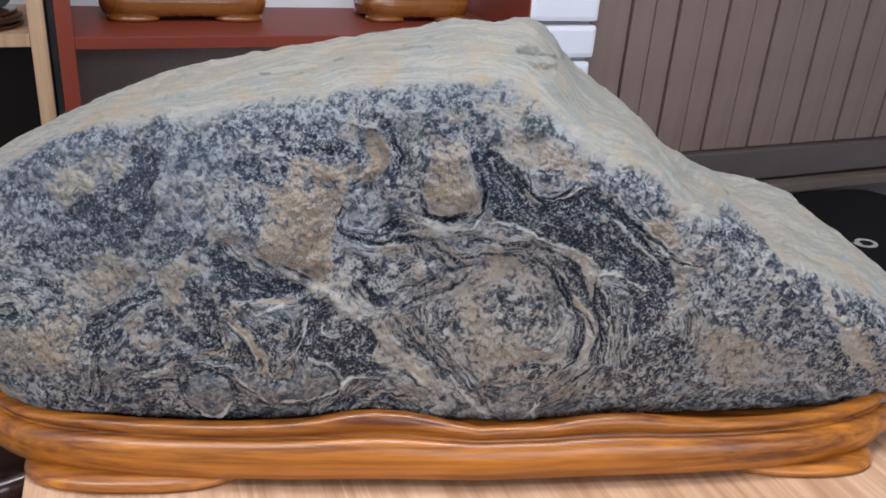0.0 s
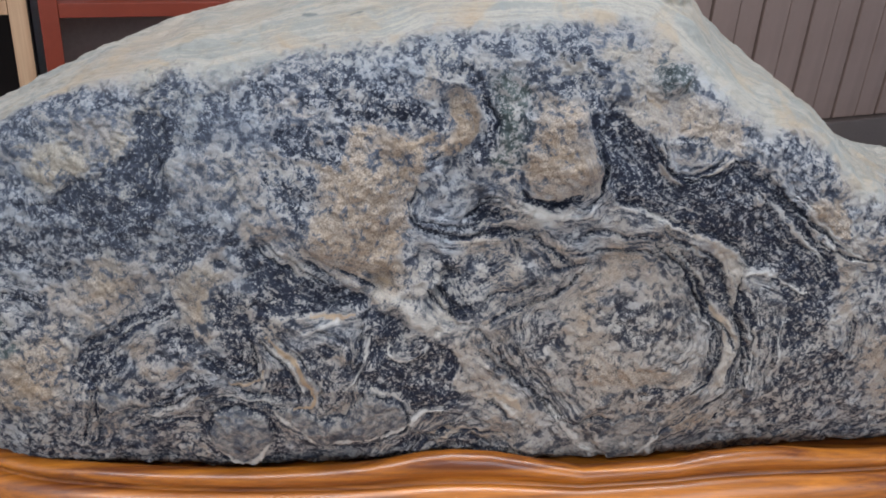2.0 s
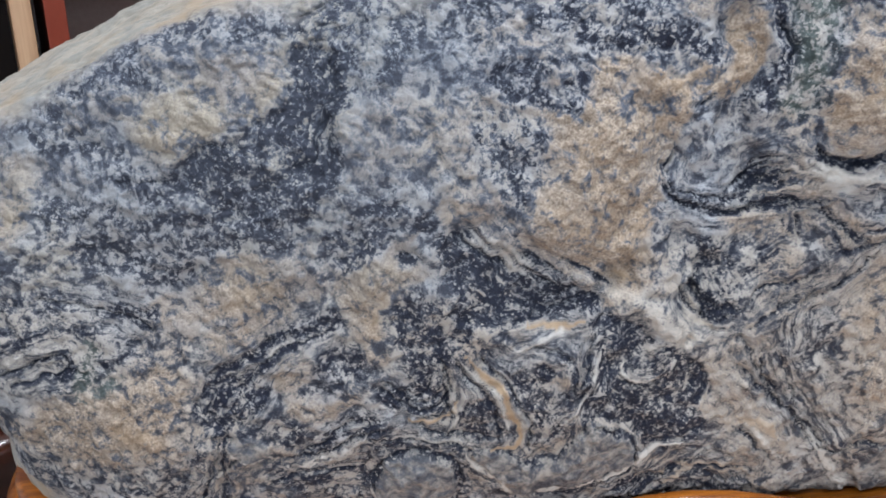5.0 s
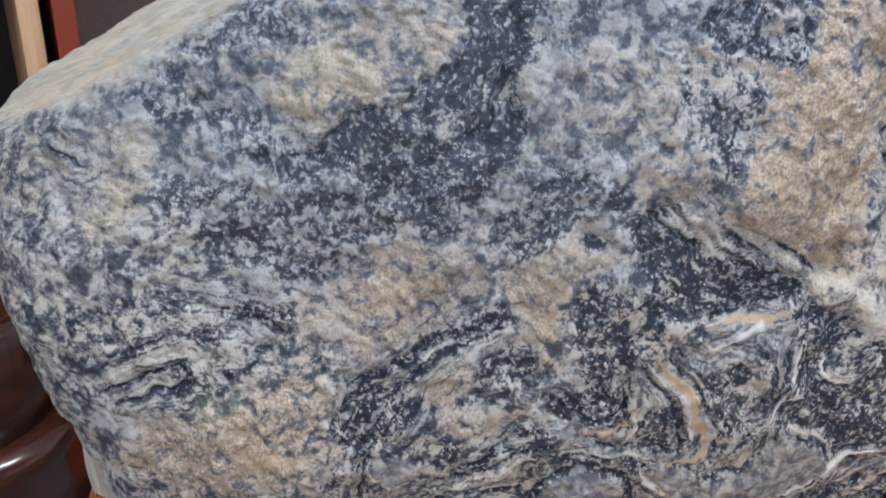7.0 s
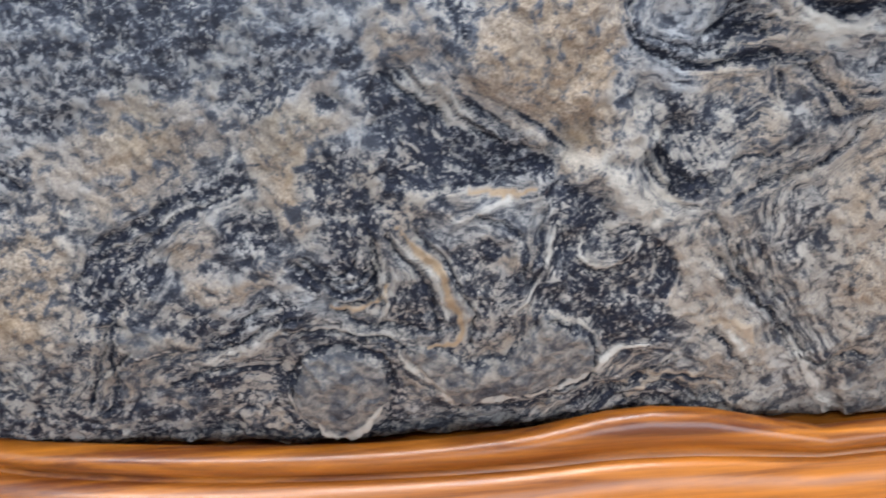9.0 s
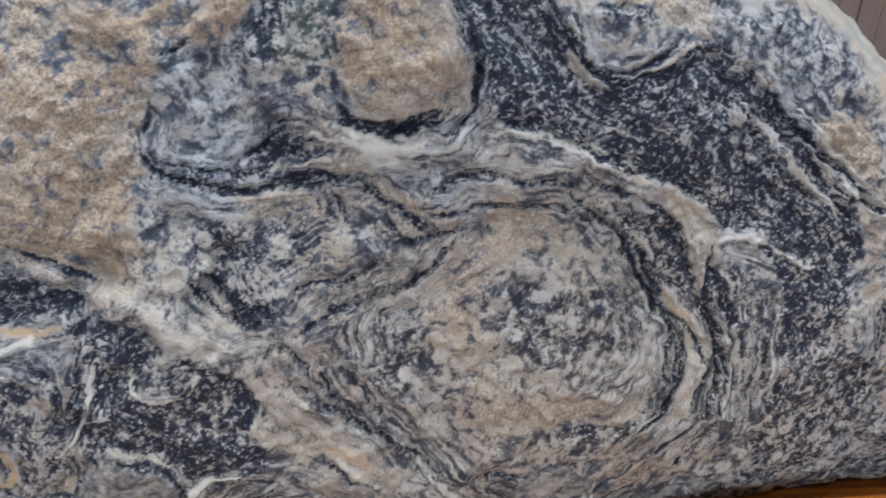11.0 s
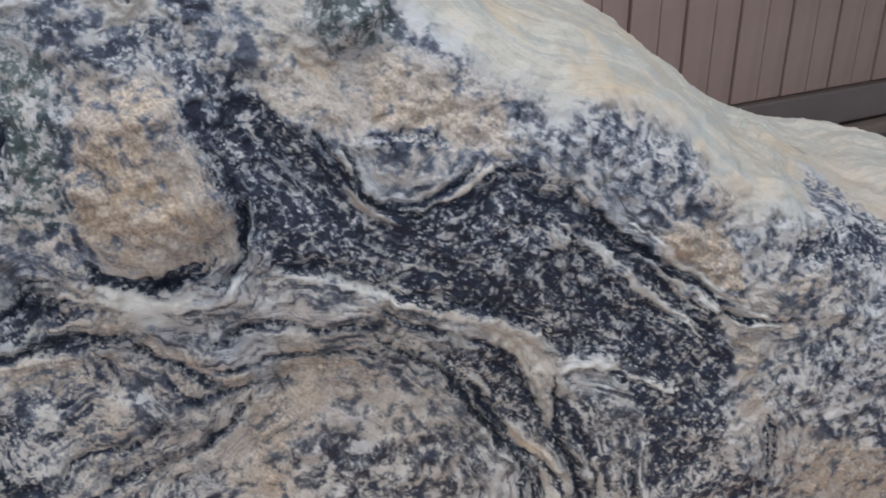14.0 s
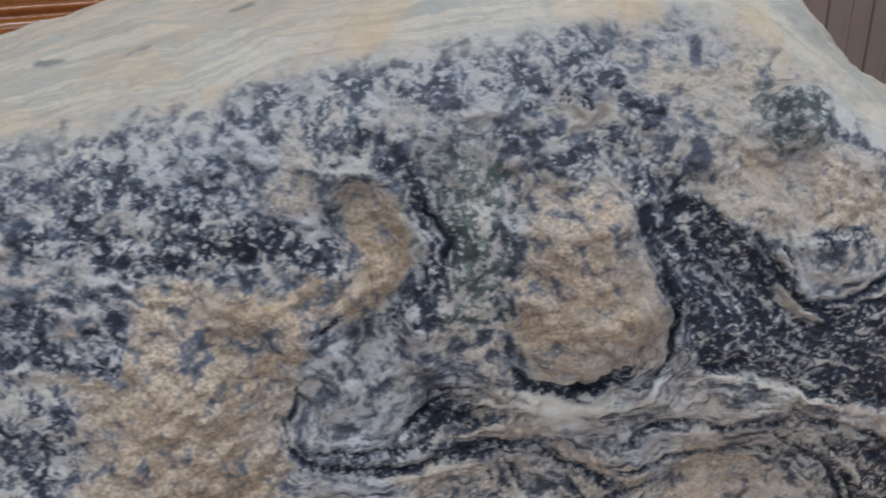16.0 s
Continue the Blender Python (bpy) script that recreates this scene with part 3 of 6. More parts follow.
mark("dark", 2.4, 0.45, (80.9, 293.5), (91.9, 289.7), (99.2, 284.4))
mark("black_line", 0.9, 0.9, (22.2, 255.3), (25.2, 251.6), (27.2, 247), (25.6, 238.4))
mark("black_line", 0.8, 0.7, (57.6, 278.7), (57.5, 273.6))
mark("black_line", 0.8, 0.7, (62.1, 277.8), (62.9, 271.9))
mark("white_line", 0.7, 0.7, (32.8, 199.2), (40.9, 200.1), (52.6, 195.8), (61.5, 196.9))
mark("black_line", 0.8, 0.9, (41, 204), (48.4, 202.1), (58.3, 201.8), (64.6, 208.5), (72.7, 209.3))
mark("black_line", 0.8, 0.9, (75.5, 237.6), (77.2, 232.4), (82.7, 225), (83.5, 217.6), (81.1, 213.4))
mark("black_line", 0.7, 0.8, (15.6, 195.6), (21.6, 194.7), (26.2, 206.7), (36, 203.3))
mark("black_line", 0.6, 0.8, (-5.2, 225.8), (-1.7, 228.7), (5.3, 230.6))
mark("bare", 9.4, 0.75, (106.2, 253.3), (121.1, 249.1), (140.9, 245.9), (158.4, 242.7), (167.8, 252.2))
mark("bare", 7.4, 0.6, (227.9, 179.8), (217.7, 171.8), (229.6, 151.8), (228.8, 135.1))
mark("dark", 9.7, 0.93, (80, 244), (84, 228), (94.8, 213.7), (109, 204.5), (126.8, 203.9), (142.9, 211.1), (148.4, 220.5))
mark("dark", 5.9, 0.8, (97.3, 252.8), (86, 251.6), (80.5, 248.7))
mark("dark", 11.2, 0.88, (159.2, 188.6), (179.3, 178.3), (199.7, 165.5), (212.6, 148.3), (216.9, 125.8), (213.1, 101.4), (209.7, 80.7))
mark("dark", 8.0, 0.72, (175, 149.1), (185.4, 129.4), (186.5, 106.3), (184.6, 86.6))
mark("dark", 7.5, 0.8, (240.8, 92), (233.6, 77.2), (224.6, 80.2))
mark("dark", 4.6, 0.7, (114.2, 237.5), (123.6, 234), (131.9, 229.3))
mark("dark", 8.7, 0.62, (187, 227.1), (198.4, 219.6), (187.9, 218.4), (180.3, 227.8))
mark("dark", 6.5, 0.45, (165.3, 233.1), (180.2, 235.8), (155.8, 233.5))
mark("dark", 7.5, 0.68, (239.7, 192.3), (261.1, 189.5), (294.4, 198.7))
mark("dark", 8.4, 0.58, (253.5, 168.1), (273.6, 153.3), (285.5, 167.9))
mark("dark", 5.4, 0.85, (285.5, 205.9), (286.3, 187))
mark("dark", 7.0, 0.66, (99.5, 145.9), (116.4, 142.5), (127.8, 144.6), (114.9, 128.6), (138.5, 132.5), (117.8, 113.6))
mark("dark", 7.9, 0.55, (55.2, 130.6), (67, 129), (62.3, 143.5), (77.3, 111.3), (50.3, 119.6))
mark("dark", 7.2, 0.5, (106.4, 132.1), (96.8, 144.5), (144.3, 110.1), (137.3, 101.8))
mark("dark", 4.4, 0.75, (121.1, 171.6), (128.5, 161.9), (141.4, 144.1))
mark("dark", 4.7, 0.5, (15, 170), (25, 169), (10.6, 159.9))
mark("dark", 4.8, 0.75, (146, 175.5), (149, 164.7), (153.9, 150.4))
mark("ochre", 5.9, 0.9, (211.3, 198.1), (216, 190.9), (199.6, 200.6))
mark("ochre", 14.5, 0.35, (246.3, 132.4), (265.2, 115.4), (285.4, 98.7), (294.7, 64.2))
mark("ochre", 5.6, 0.6, (222.6, 162.3), (234.1, 151.3), (228.8, 135.1))
mark("ochre", 7.7, 0.6, (124.1, 247.1), (116.6, 249.7), (136.3, 240), (159, 235.9))
mark("ochre", 6.6, 0.6, (83.6, 162.5), (83, 156), (89.5, 128.3), (104.7, 104.7), (131.6, 102.5))
mark("ochre", 4.3, 0.55, (95.5, 171.4), (108.1, 169.2), (120.5, 155.2))
mark("ochre", 4.6, 0.6, (16, 183), (27.3, 178.4), (31, 182))
mark("ochre", 4.7, 0.65, (47.4, 190.5), (51, 190), (56.2, 180.9), (77, 172.1))
mark("light", 6.4, 0.5, (85, 193.9), (94, 193), (107, 194))
mark("light", 4.3, 0.4, (34, 242), (37.2, 252))
mark("light", 6.5, 0.5, (227.9, 135.1), (224.1, 119))
mark("black_line", 0.8, 0.95, (11.2, 186.5), (23.5, 184.9), (33.7, 188), (45.2, 187.5))
mark("black_line", 0.8, 0.85, (13, 192.9), (22.6, 194.5), (30.7, 195.2), (35.6, 195.9))
mark("black_line", 1.0, 0.9, (49.2, 186.8), (55.1, 182.1), (62.4, 176.5), (64.6, 175.4), (75.1, 168.3))
mark("black_line", 0.9, 0.95, (43.2, 210.2), (47.8, 204.1), (54.4, 204.9), (63.1, 205), (73.5, 206.9), (74.2, 211.6))
mark("white_line", 1.4, 0.8, (38, 205.9), (46.6, 202), (57.1, 198.3), (71.1, 198.1), (77.7, 196), (83.7, 206.9))
mark("black_line", 1.2, 0.95, (76, 232.9), (76.4, 229.5), (83, 220), (83.5, 215.4), (80.3, 211.2))
mark("black_line", 1.1, 0.95, (88.5, 206.1), (97.6, 204.8), (108.3, 199.2), (120.1, 196.1), (132.9, 190.8), (143.9, 189.2), (154.7, 181.3), (161.2, 176.5), (169.7, 171.2))
mark("white_line", 1.3, 0.6, (88.2, 202.4), (100.7, 200.9), (113.8, 197.4), (127, 189))
mark("cream", 3.8, 0.85, (142.2, 185.2), (151.8, 176.8), (158.2, 169.2), (161.6, 160.9), (166.1, 155.8))
mark("black_line", 1.1, 0.95, (116.5, 182.6), (126.6, 179), (135.3, 171.5), (143.2, 158.4), (148.5, 147.9), (157.8, 140.4), (164.5, 130.3), (170.9, 121.1), (171.1, 108.8), (167.8, 95.1))
mark("cream", 3.6, 0.95, (158.8, 137.6), (164.3, 131), (168, 112.3), (165.7, 100.2), (161.5, 92.3))
mark("ochre_line", 1.8, 0.9, (153.3, 144.2), (158.8, 137.6), (164.5, 130.3))
mark("black_line", 0.6, 0.8, (73.2, 186.6), (81.6, 188.6), (90.5, 189.1), (101.2, 187.8))
mark("black_line", 0.7, 0.85, (87.3, 177.1), (93.7, 178.6), (106.8, 177.5), (118.9, 176.9), (129.8, 172.8), (141.7, 154.8), (147.6, 144.5), (153.3, 133.2), (160.1, 123.7), (159.4, 110.3), (157.2, 95.8))
mark("black_line", 0.7, 0.8, (164.9, 155.5), (168.6, 141.6), (172.9, 124.8), (176.1, 108.5), (176.3, 92))
mark("black_line", 0.7, 0.7, (175.2, 143.1), (178.9, 124.8), (183.5, 106.5))
mark("cream", 2.0, 0.7, (141.6, 227.9), (136, 222.6), (127.6, 219.2), (120.4, 215.3), (113.1, 219.7), (108.6, 228.2), (105.5, 235.1))
mark("black_line", 1.2, 0.95, (140.8, 229.7), (132.5, 222.4), (125.1, 217.2), (117.2, 219.2), (107.8, 227.5), (102.3, 237.5))
mark("cream", 1.5, 0.7, (107.8, 231), (111.5, 225), (115.9, 223.1))
mark("black_line", 0.9, 0.85, (167.7, 204.5), (179.6, 191.1), (191.1, 181.2), (203.8, 174.5), (216, 168.5))
mark("black_line", 0.9, 0.85, (177.5, 207.8), (187.1, 198.9), (200.8, 193.2), (215.2, 180.4), (225.3, 172.8))
mark("black_line", 0.7, 0.85, (144.4, 228.6), (155.1, 221.6), (166.6, 214.5), (177.4, 206.6))
mark("white_line", 1.1, 0.75, (178.6, 202.8), (192.9, 188.2), (207.7, 178.9), (225.5, 169.3), (237.7, 168.1))
mark("white_line", 0.9, 0.6, (183.7, 203), (197.9, 190.9), (215.6, 176.3))
mark("white_line", 1.4, 0.85, (165.1, 165.4), (172.7, 166.9), (181.7, 165.4), (191.8, 158), (203.2, 153.8))
mark("cream", 1.7, 0.6, (162.8, 209.7), (161.6, 204), (164.7, 202.9), (166.6, 207.8))
mark("dark", 3.5, 1, (177.9, 173.8))
mark("black_line", 1.0, 0.7, (237, 135.1), (240.3, 121.6), (240.9, 110.2))
mark("dark", 1.6, 0.9, (293.8, 123.3))
mark("black_line", 0.7, 0.8, (55.2, 143.6), (64.7, 151.5), (74.6, 161.6), (83, 167.8))
mark("black_line", 0.6, 0.8, (28.2, 148.9), (36.6, 155.4), (47, 156.3), (54.4, 162.7))
mark("black_line", 0.7, 0.7, (29.3, 138.3), (41.6, 146.5), (54.5, 152.3))
mark("black_line", 1.1, 0.9, (7.8, 159.9), (14, 148.5), (17.6, 144), (25.6, 148.3))
mark("light", 2.9, 0.8, (7, 153), (11, 144), (17.9, 137.9))
mark("white_line", 0.8, 0.6, (70.4, 158.9), (77.2, 164.1), (81.9, 171.7))
mark("black_line", 0.6, 0.7, (21.2, 192.5), (31.4, 193.1), (43.6, 196.5))
mark("flow", 10.0, 1, (51.4, 125.8), (47.7, 141.3), (60.2, 149.3), (74.6, 161.6), (89.8, 171.2))
mark("flow", 9.1, 1, (121.5, 102.5), (134.6, 104.6), (148.6, 116.4), (148.8, 130.3), (141.8, 144.5))
mark("flow", 8.8, 1, (167.3, 198.9), (183.9, 183.4), (206.2, 168.9), (222.9, 154.1))
mark("flow", 9.6, 0.9, (85.9, 207.7), (100.4, 206.9), (120.6, 198.1), (142.2, 188.9))
mark("flow", 9.0, 0.6, (80.3, 242.1), (87.6, 227.1), (95.4, 216.1))
mark("dark", 6.8, 1, (-88.7, 174), (-83.8, 163.1), (-72.8, 158.1), (-59.6, 154.9), (-46.2, 151.4), (-40, 155.2))
mark("dark", 6.0, 0.92, (-103, 151), (-97.1, 141.2), (-101, 135), (-91, 129.5), (-99.8, 125.1), (-91.9, 114.4))
mark("dark", 5.3, 0.85, (-33, 144), (-24.8, 136.6), (-28.1, 125), (-33, 112.1))
mark("dark", 9.7, 1, (-25.4, 115.5), (-11.3, 107.2), (3.8, 111), (14.2, 94.8), (2.2, 91.8))
mark("dark", 5.4, 0.8, (-9.3, 130.5), (2.9, 120.4))
mark("dark", 4.0, 0.97, (-127.7, 142.4), (-144.9, 134.4), (-158.4, 123.4), (-168.5, 113.1), (-174.7, 104.4), (-171.1, 94.3))
mark("dark", 5.0, 0.85, (-168.1, 110.3), (-157.9, 110.5))
mark("dark", 4.3, 0.85, (-134.7, 123.8), (-124.4, 129.1))
mark("dark", 4.4, 0.8, (-146.8, 93.6), (-136.3, 90.5), (-126.1, 94.2), (-116.2, 103.1))
mark("dark", 4.8, 0.8, (-149.4, 67), (-131.6, 72.4), (-117.9, 81.2), (-108.2, 87.8), (-120.6, 59.8))
mark("dark", 4.7, 0.75, (-63, 125.5), (-52, 115), (-40.3, 108.8), (-45.9, 94.6))
mark("dark", 5.1, 0.6, (-71, 143), (-75.5, 139.4), (-51.4, 127.2))
mark("ochre", 5.1, 0.7, (-147.8, 114.6), (-133.3, 111.2), (-123.4, 115), (-130.3, 102.2), (-142.5, 104.9))
mark("ochre", 4.5, 0.6, (-115, 142), (-120.3, 149.2), (-113, 131.3))
mark("ochre", 4.9, 0.6, (-49.4, 122.5), (-43.5, 119.9))
mark("ochre", 11.2, 0.95, (-49.4, 187.3), (-33, 185.3), (-26.7, 173.9), (-40, 171.3), (-26.2, 191.3))
mark("ochre", 7.4, 0.8, (-25.9, 159), (-26, 155))
mark("ochre", 10.3, 0.7, (-213.4, 93), (-247.6, 88.7), (-198.6, 86.8), (-229.9, 79.6))
mark("light", 5.5, 0.6, (-197, 64.4), (-222.6, 68.9), (-204.9, 53.8))
mark("dark", 4.5, 0.6, (-215.5, 54.2), (-195.7, 48.8), (-210.3, 66.2))
mark("dark", 5.8, 0.5, (-182.7, 48.7), (-157.4, 40.8), (-131.1, 47.5), (-142.4, 57.7))
mark("dark", 4.8, 0.7, (-256.1, 66.4), (-250.1, 56.7))
mark("dark", 4.6, 0.6, (-173.8, 81.5), (-179.6, 88.8), (-178.5, 66.5))
mark("cream", 3.4, 0.7, (14.8, 110.8), (21.8, 99), (36.4, 90.7))
mark("ochre_line", 2.7, 0.95, (-80.8, 130.3), (-70.7, 122.1), (-64.6, 112.4), (-59.8, 101.5), (-57.5, 90.4), (-66.5, 89.6))
mark("ochre_line", 1.9, 0.9, (-103.4, 101.7), (-92.4, 100.4), (-83.5, 105.8), (-83.6, 113.6))
mark("white_line", 1.0, 0.7, (-83.6, 129.1), (-71.7, 118.3), (-63.5, 105.8))
mark("black_line", 1.1, 0.95, (-76.8, 132.5), (-63.9, 119.8), (-55.9, 105.7), (-53.5, 88.4))
mark("black_line", 1.1, 0.95, (-85.5, 127.6), (-74.3, 115.5), (-66.7, 103.7), (-64.1, 94.4))
mark("black_line", 1.0, 0.95, (-116.6, 115.3), (-106, 112.5), (-94.7, 105.8), (-88.9, 113.6), (-87.6, 122.4), (-91.9, 129.1))
mark("black_line", 0.9, 0.9, (-113.5, 119), (-102.8, 114.9), (-94.2, 113.6), (-93.5, 122.5))
mark("black_line", 0.9, 0.8, (-106.5, 107.9), (-97.8, 102.4), (-89.5, 103.4))
mark("white_line", 0.7, 0.7, (-115.1, 110.1), (-103.9, 105.6), (-94, 103.9), (-85.4, 110.7), (-85.2, 121.3))
mark("white_line", 0.7, 0.7, (-119.6, 91), (-100.6, 95.3), (-86.2, 92.6), (-70.5, 90.8))
mark("black_line", 0.9, 0.9, (-115.5, 92.6), (-100.2, 93), (-84.9, 90.8), (-71.7, 89))
mark("black_line", 0.9, 0.8, (-143.8, 81.6), (-129.2, 85.3), (-118.5, 96), (-109.2, 100.1))
mark("white_line", 0.7, 0.6, (-146.6, 76.3), (-132, 80.6), (-119.1, 88.5))
mark("black_line", 0.8, 0.9, (-88.4, 179.1), (-75.2, 170), (-67.2, 165.5), (-56.4, 159.9), (-43.7, 158.8))
mark("white_line", 1.3, 0.8, (-85, 180.1), (-74.7, 173.9), (-67.2, 169.4), (-57.7, 161.2))
mark("white_line", 0.8, 0.7, (-75, 177.7), (-62.5, 168.5), (-47.5, 159))
mark("black_line", 0.8, 0.9, (-68.5, 172.8), (-57, 167.5), (-44.4, 162.9))
mark("black_line", 1.0, 0.9, (-69.6, 144.7), (-59.3, 146.6), (-46.8, 147.2), (-39.9, 148.6))
mark("light", 4.2, 0.6, (-11.8, 133.9), (-3, 136))
mark("black_line", 1.6, 0.95, (-27.2, 40.6), (-13.1, 45.4), (-2.2, 59), (12.9, 72.1), (23.4, 78.7))
mark("black_line", 1.0, 0.8, (-17.7, 51.6), (-1.2, 68.4), (16.2, 73.4))
mark("ochre_line", 2.5, 0.5, (8.2, 60.2), (17.7, 70.5), (29.9, 73), (47.1, 60.1))
mark("white_line", 1.0, 0.7, (-30.1, 36.8), (-20.5, 60.1), (-11.3, 65.4))
mark("black_line", 0.9, 0.8, (-174, 69.4), (-167.9, 74.9), (-163.8, 82))
mark("black_line", 0.9, 0.8, (-58.8, 136.7), (-39.5, 131.9), (-36.6, 113.9))
mark("flow", 9.9, 1, (-170.6, 96.8), (-158.5, 120.2), (-136, 138.1))
mark("flow", 10.4, 1, (-86.7, 99.1), (-80.9, 115.9), (-90, 130))
mark("flow", 9.0, 1, (-30.9, 88.8), (-34, 116.9), (-32.7, 139.3))
mark("flow", 10.7, 1, (-143.8, 81.6), (-119.9, 94.9), (-100.1, 94.7))
mark("flow", 8.1, 1, (-87.2, 176.9), (-67.2, 165.5), (-44.1, 155.8))
mark("swell", 15.2, 1.6, (-97.8, 68.1))
mark("swell", 9.7, 1.4, (-51.3, 69.2), (-35.1, 73.1), (-20.6, 89.5))
mark("swell", 7.1, 1.2, (-161.4, 84))
mark("swell", 8.4, -3, (-27.6, 156))
mark("swell", 4.4, 1, (-43, 165), (-23, 150), (0, 134))
mark("swell", 4.1, -2, (-84.3, 179.6), (-71, 170))
mark("dark", 6.2, 0.7, (0.2, 166.4), (8, 169), (14, 175), (7.4, 157.2), (10, 150))
mark("black_line", 1.2, 0.9, (1.9, 159.8), (9.7, 149.7), (16.8, 145.5), (21.2, 148.7))
mark("cream", 2.1, 0.7, (5.8, 152.5), (11.6, 139.6), (20.7, 139.5))
mark("ochre", 5.1, 0.4, (-23.2, 165.9), (-5.5, 168.6), (-8, 158))
mark("ochre", 8.5, 0.6, (78, 149), (76, 140), (91.9, 114.5), (88, 98.6), (109.5, 101.8), (126.8, 102.8))
mark("ochre", 6.1, 0.6, (102.7, 172.4), (88.4, 163.3), (93.8, 174.7))
mark("dark", 8.5, 0.62, (99.8, 138.3), (113, 149), (131.6, 131.1), (105.3, 121.7), (130.3, 111.9))
mark("dark", 5.4, 0.75, (118.6, 92.5), (135.4, 94.4), (151.8, 96.3))
mark("dark", 7.5, 0.5, (55.7, 119.7), (44.8, 131.1), (69, 127.3), (68.5, 107.8))
mark("black_line", 1.0, 0.8, (35.9, 122.1), (48.5, 101.9), (63.4, 88.9), (79, 74.1))
mark("black_line", 0.9, 0.8, (25.3, 135.6), (34.3, 118.1), (49.2, 106.5))
mark("black_line", 1.0, 0.7, (41.9, 127.7), (55.5, 110.7), (57.2, 100.5))
mark("cream", 2.3, 0.7, (15.4, 122.6), (28, 109.2), (45, 92.4), (55.5, 82.1))
mark("ochre_line", 2.8, 0.6, (32.7, 95.7), (45, 89.8), (52.8, 83.2))
mark("white_line", 1.6, 0.9, (39, 90.6), (53.8, 76.3), (60.9, 68.8))
mark("black_line", 1.0, 0.7, (32.6, 90.4), (44.1, 81.1), (58.9, 68.3))
mark("white_line", 2.2, 0.85, (70.6, 81.5), (83.3, 64.2), (99.3, 45.8), (119.8, 33.2), (131.3, 41.7), (137.1, 57.9))
mark("light", 7.0, 0.7, (61.2, 75.4), (70.6, 67.9))
mark("light", 7.4, 0.5, (106.5, 59.5), (116.6, 66.6), (132.1, 62.4))
mark("black_line", 1.0, 0.8, (70.5, 77.5), (84.5, 68.3), (101.4, 72.8), (110.7, 69.5))
mark("dark", 5.2, 0.6, (102.3, 65.6), (113.2, 69.6), (132.5, 69.9))
mark("ochre", 7.6, 0.6, (145.9, 67.5), (163.8, 66), (178.4, 71.4))
mark("ochre", 6.3, 0.5, (41, 73.7), (49.2, 58.9), (63.8, 50.4))
mark("ochre_line", 2.9, 0.55, (-6, 66.2), (9.8, 71.5), (25.9, 72.5), (40.3, 56.6))
mark("black_line", 1.2, 0.8, (-6.4, 60.2), (10.5, 67.2), (27.2, 65.9), (41.1, 50.9))
mark("dark", 7.3, 0.6, (177.1, 113.4), (179.2, 92.5), (195.6, 80.9))
mark("flow", 12.9, 1, (173, 93.7), (164.5, 66.1), (142.4, 45), (105.6, 52.6), (75.9, 80.2), (55.7, 107.3))
mark("flow", 9.9, 1, (-1.9, 73.7), (12.5, 88.3), (25.1, 81.6))
mark("swell", 39.2, 2.5, (102, 111.3), (120.5, 118.1))
mark("dark", 8.9, 0.78, (-225.6, 204.1), (-212.8, 216.2), (-189.2, 233.5), (-171.8, 243.8), (-156.1, 237.1), (-134.6, 248.9), (-123.1, 252.8))
mark("dark", 7.9, 0.5, (-220.5, 194), (-205.2, 185.4), (-204.4, 166.6), (-224.6, 159.5))
mark("dark", 9.3, 0.62, (-85.5, 253.8), (-69.5, 262.3), (-56.7, 264.8), (-41, 269))
mark("dark", 10.7, 0.66, (-0, 276.1), (23.1, 282.5), (44.3, 285.1))
mark("ochre", 9.2, 0.55, (-178.9, 210.3), (-157.3, 227.4), (-142.5, 228.1), (-167.7, 218.4))
mark("dark", 8.7, 0.75, (277.1, 206.1), (286.4, 193.2), (287.4, 181.9), (266.4, 186.5))
mark("dark", 7.7, 0.55, (234.1, 190.2), (251.3, 195.3))
mark("dark", 13.6, 0.58, (254.9, 155.1), (273.2, 158.4), (311.4, 149.7), (327.1, 140.8))
mark("dark", 12.5, 0.62, (285.9, 123.7), (317.2, 127.4), (339.4, 96.5), (369, 79.5))
mark("dark", 15.6, 0.66, (251, 91.4), (237.2, 63.2), (291.3, 35.1), (324.7, 47.2), (363.7, 47.4))
mark("dark", 12.7, 0.72, (388.3, 141.8), (395.3, 111), (382.3, 148.3))
mark("ochre", 16.7, 0.25, (263.2, 114), (292.9, 98.4), (327.2, 79.6), (286.2, 78.6))
mark("light", 12.2, 0.5, (250, 138.7), (288.6, 137.2), (328.7, 112.9))
mark("cream", 5.9, 0.8, (347.3, 139.3), (363.2, 105), (395.8, 76.1))
mark("ochre_line", 5.2, 0.5, (358.5, 124.3), (394.4, 90.5), (418.8, 49.4))
mark("white_line", 2.7, 0.8, (360.5, 55), (387.8, 28.4), (396.3, 42.7))
mark("dark", 13.5, 0.55, (385.8, 43.6), (357, 42.3))
mark("dark", 11.1, 0.7, (-212.8, 114.8), (-231.7, 106.7), (-192.1, 124.2))
mark("dark", 8.8, 0.6, (-218.2, 136.2), (-199.2, 134))
mark("ochre", 15.2, 0.6, (-216.4, 93.5), (-188.4, 92.7), (-246.1, 68.7), (-194.2, 104.4))
mark("dark", 11.8, 0.5, (-199.6, 63.2), (-179.3, 61.8), (-233.9, 51.1))
mark("dark", 6.7, 0.5, (203.7, 46.1), (157.6, 57), (183, 62.9))
mark("dark", 14.6, 0.5, (193.2, 95.8), (222.9, 80.9), (202.3, 113.8))
mark("spot", 1.9, 0.45, (103.9, 332.5), (109.4, 333.1), (116.4, 330))
mark("spot", 2.7, 0.75, (118, 321), (125.1, 322.6), (132.1, 328.8))
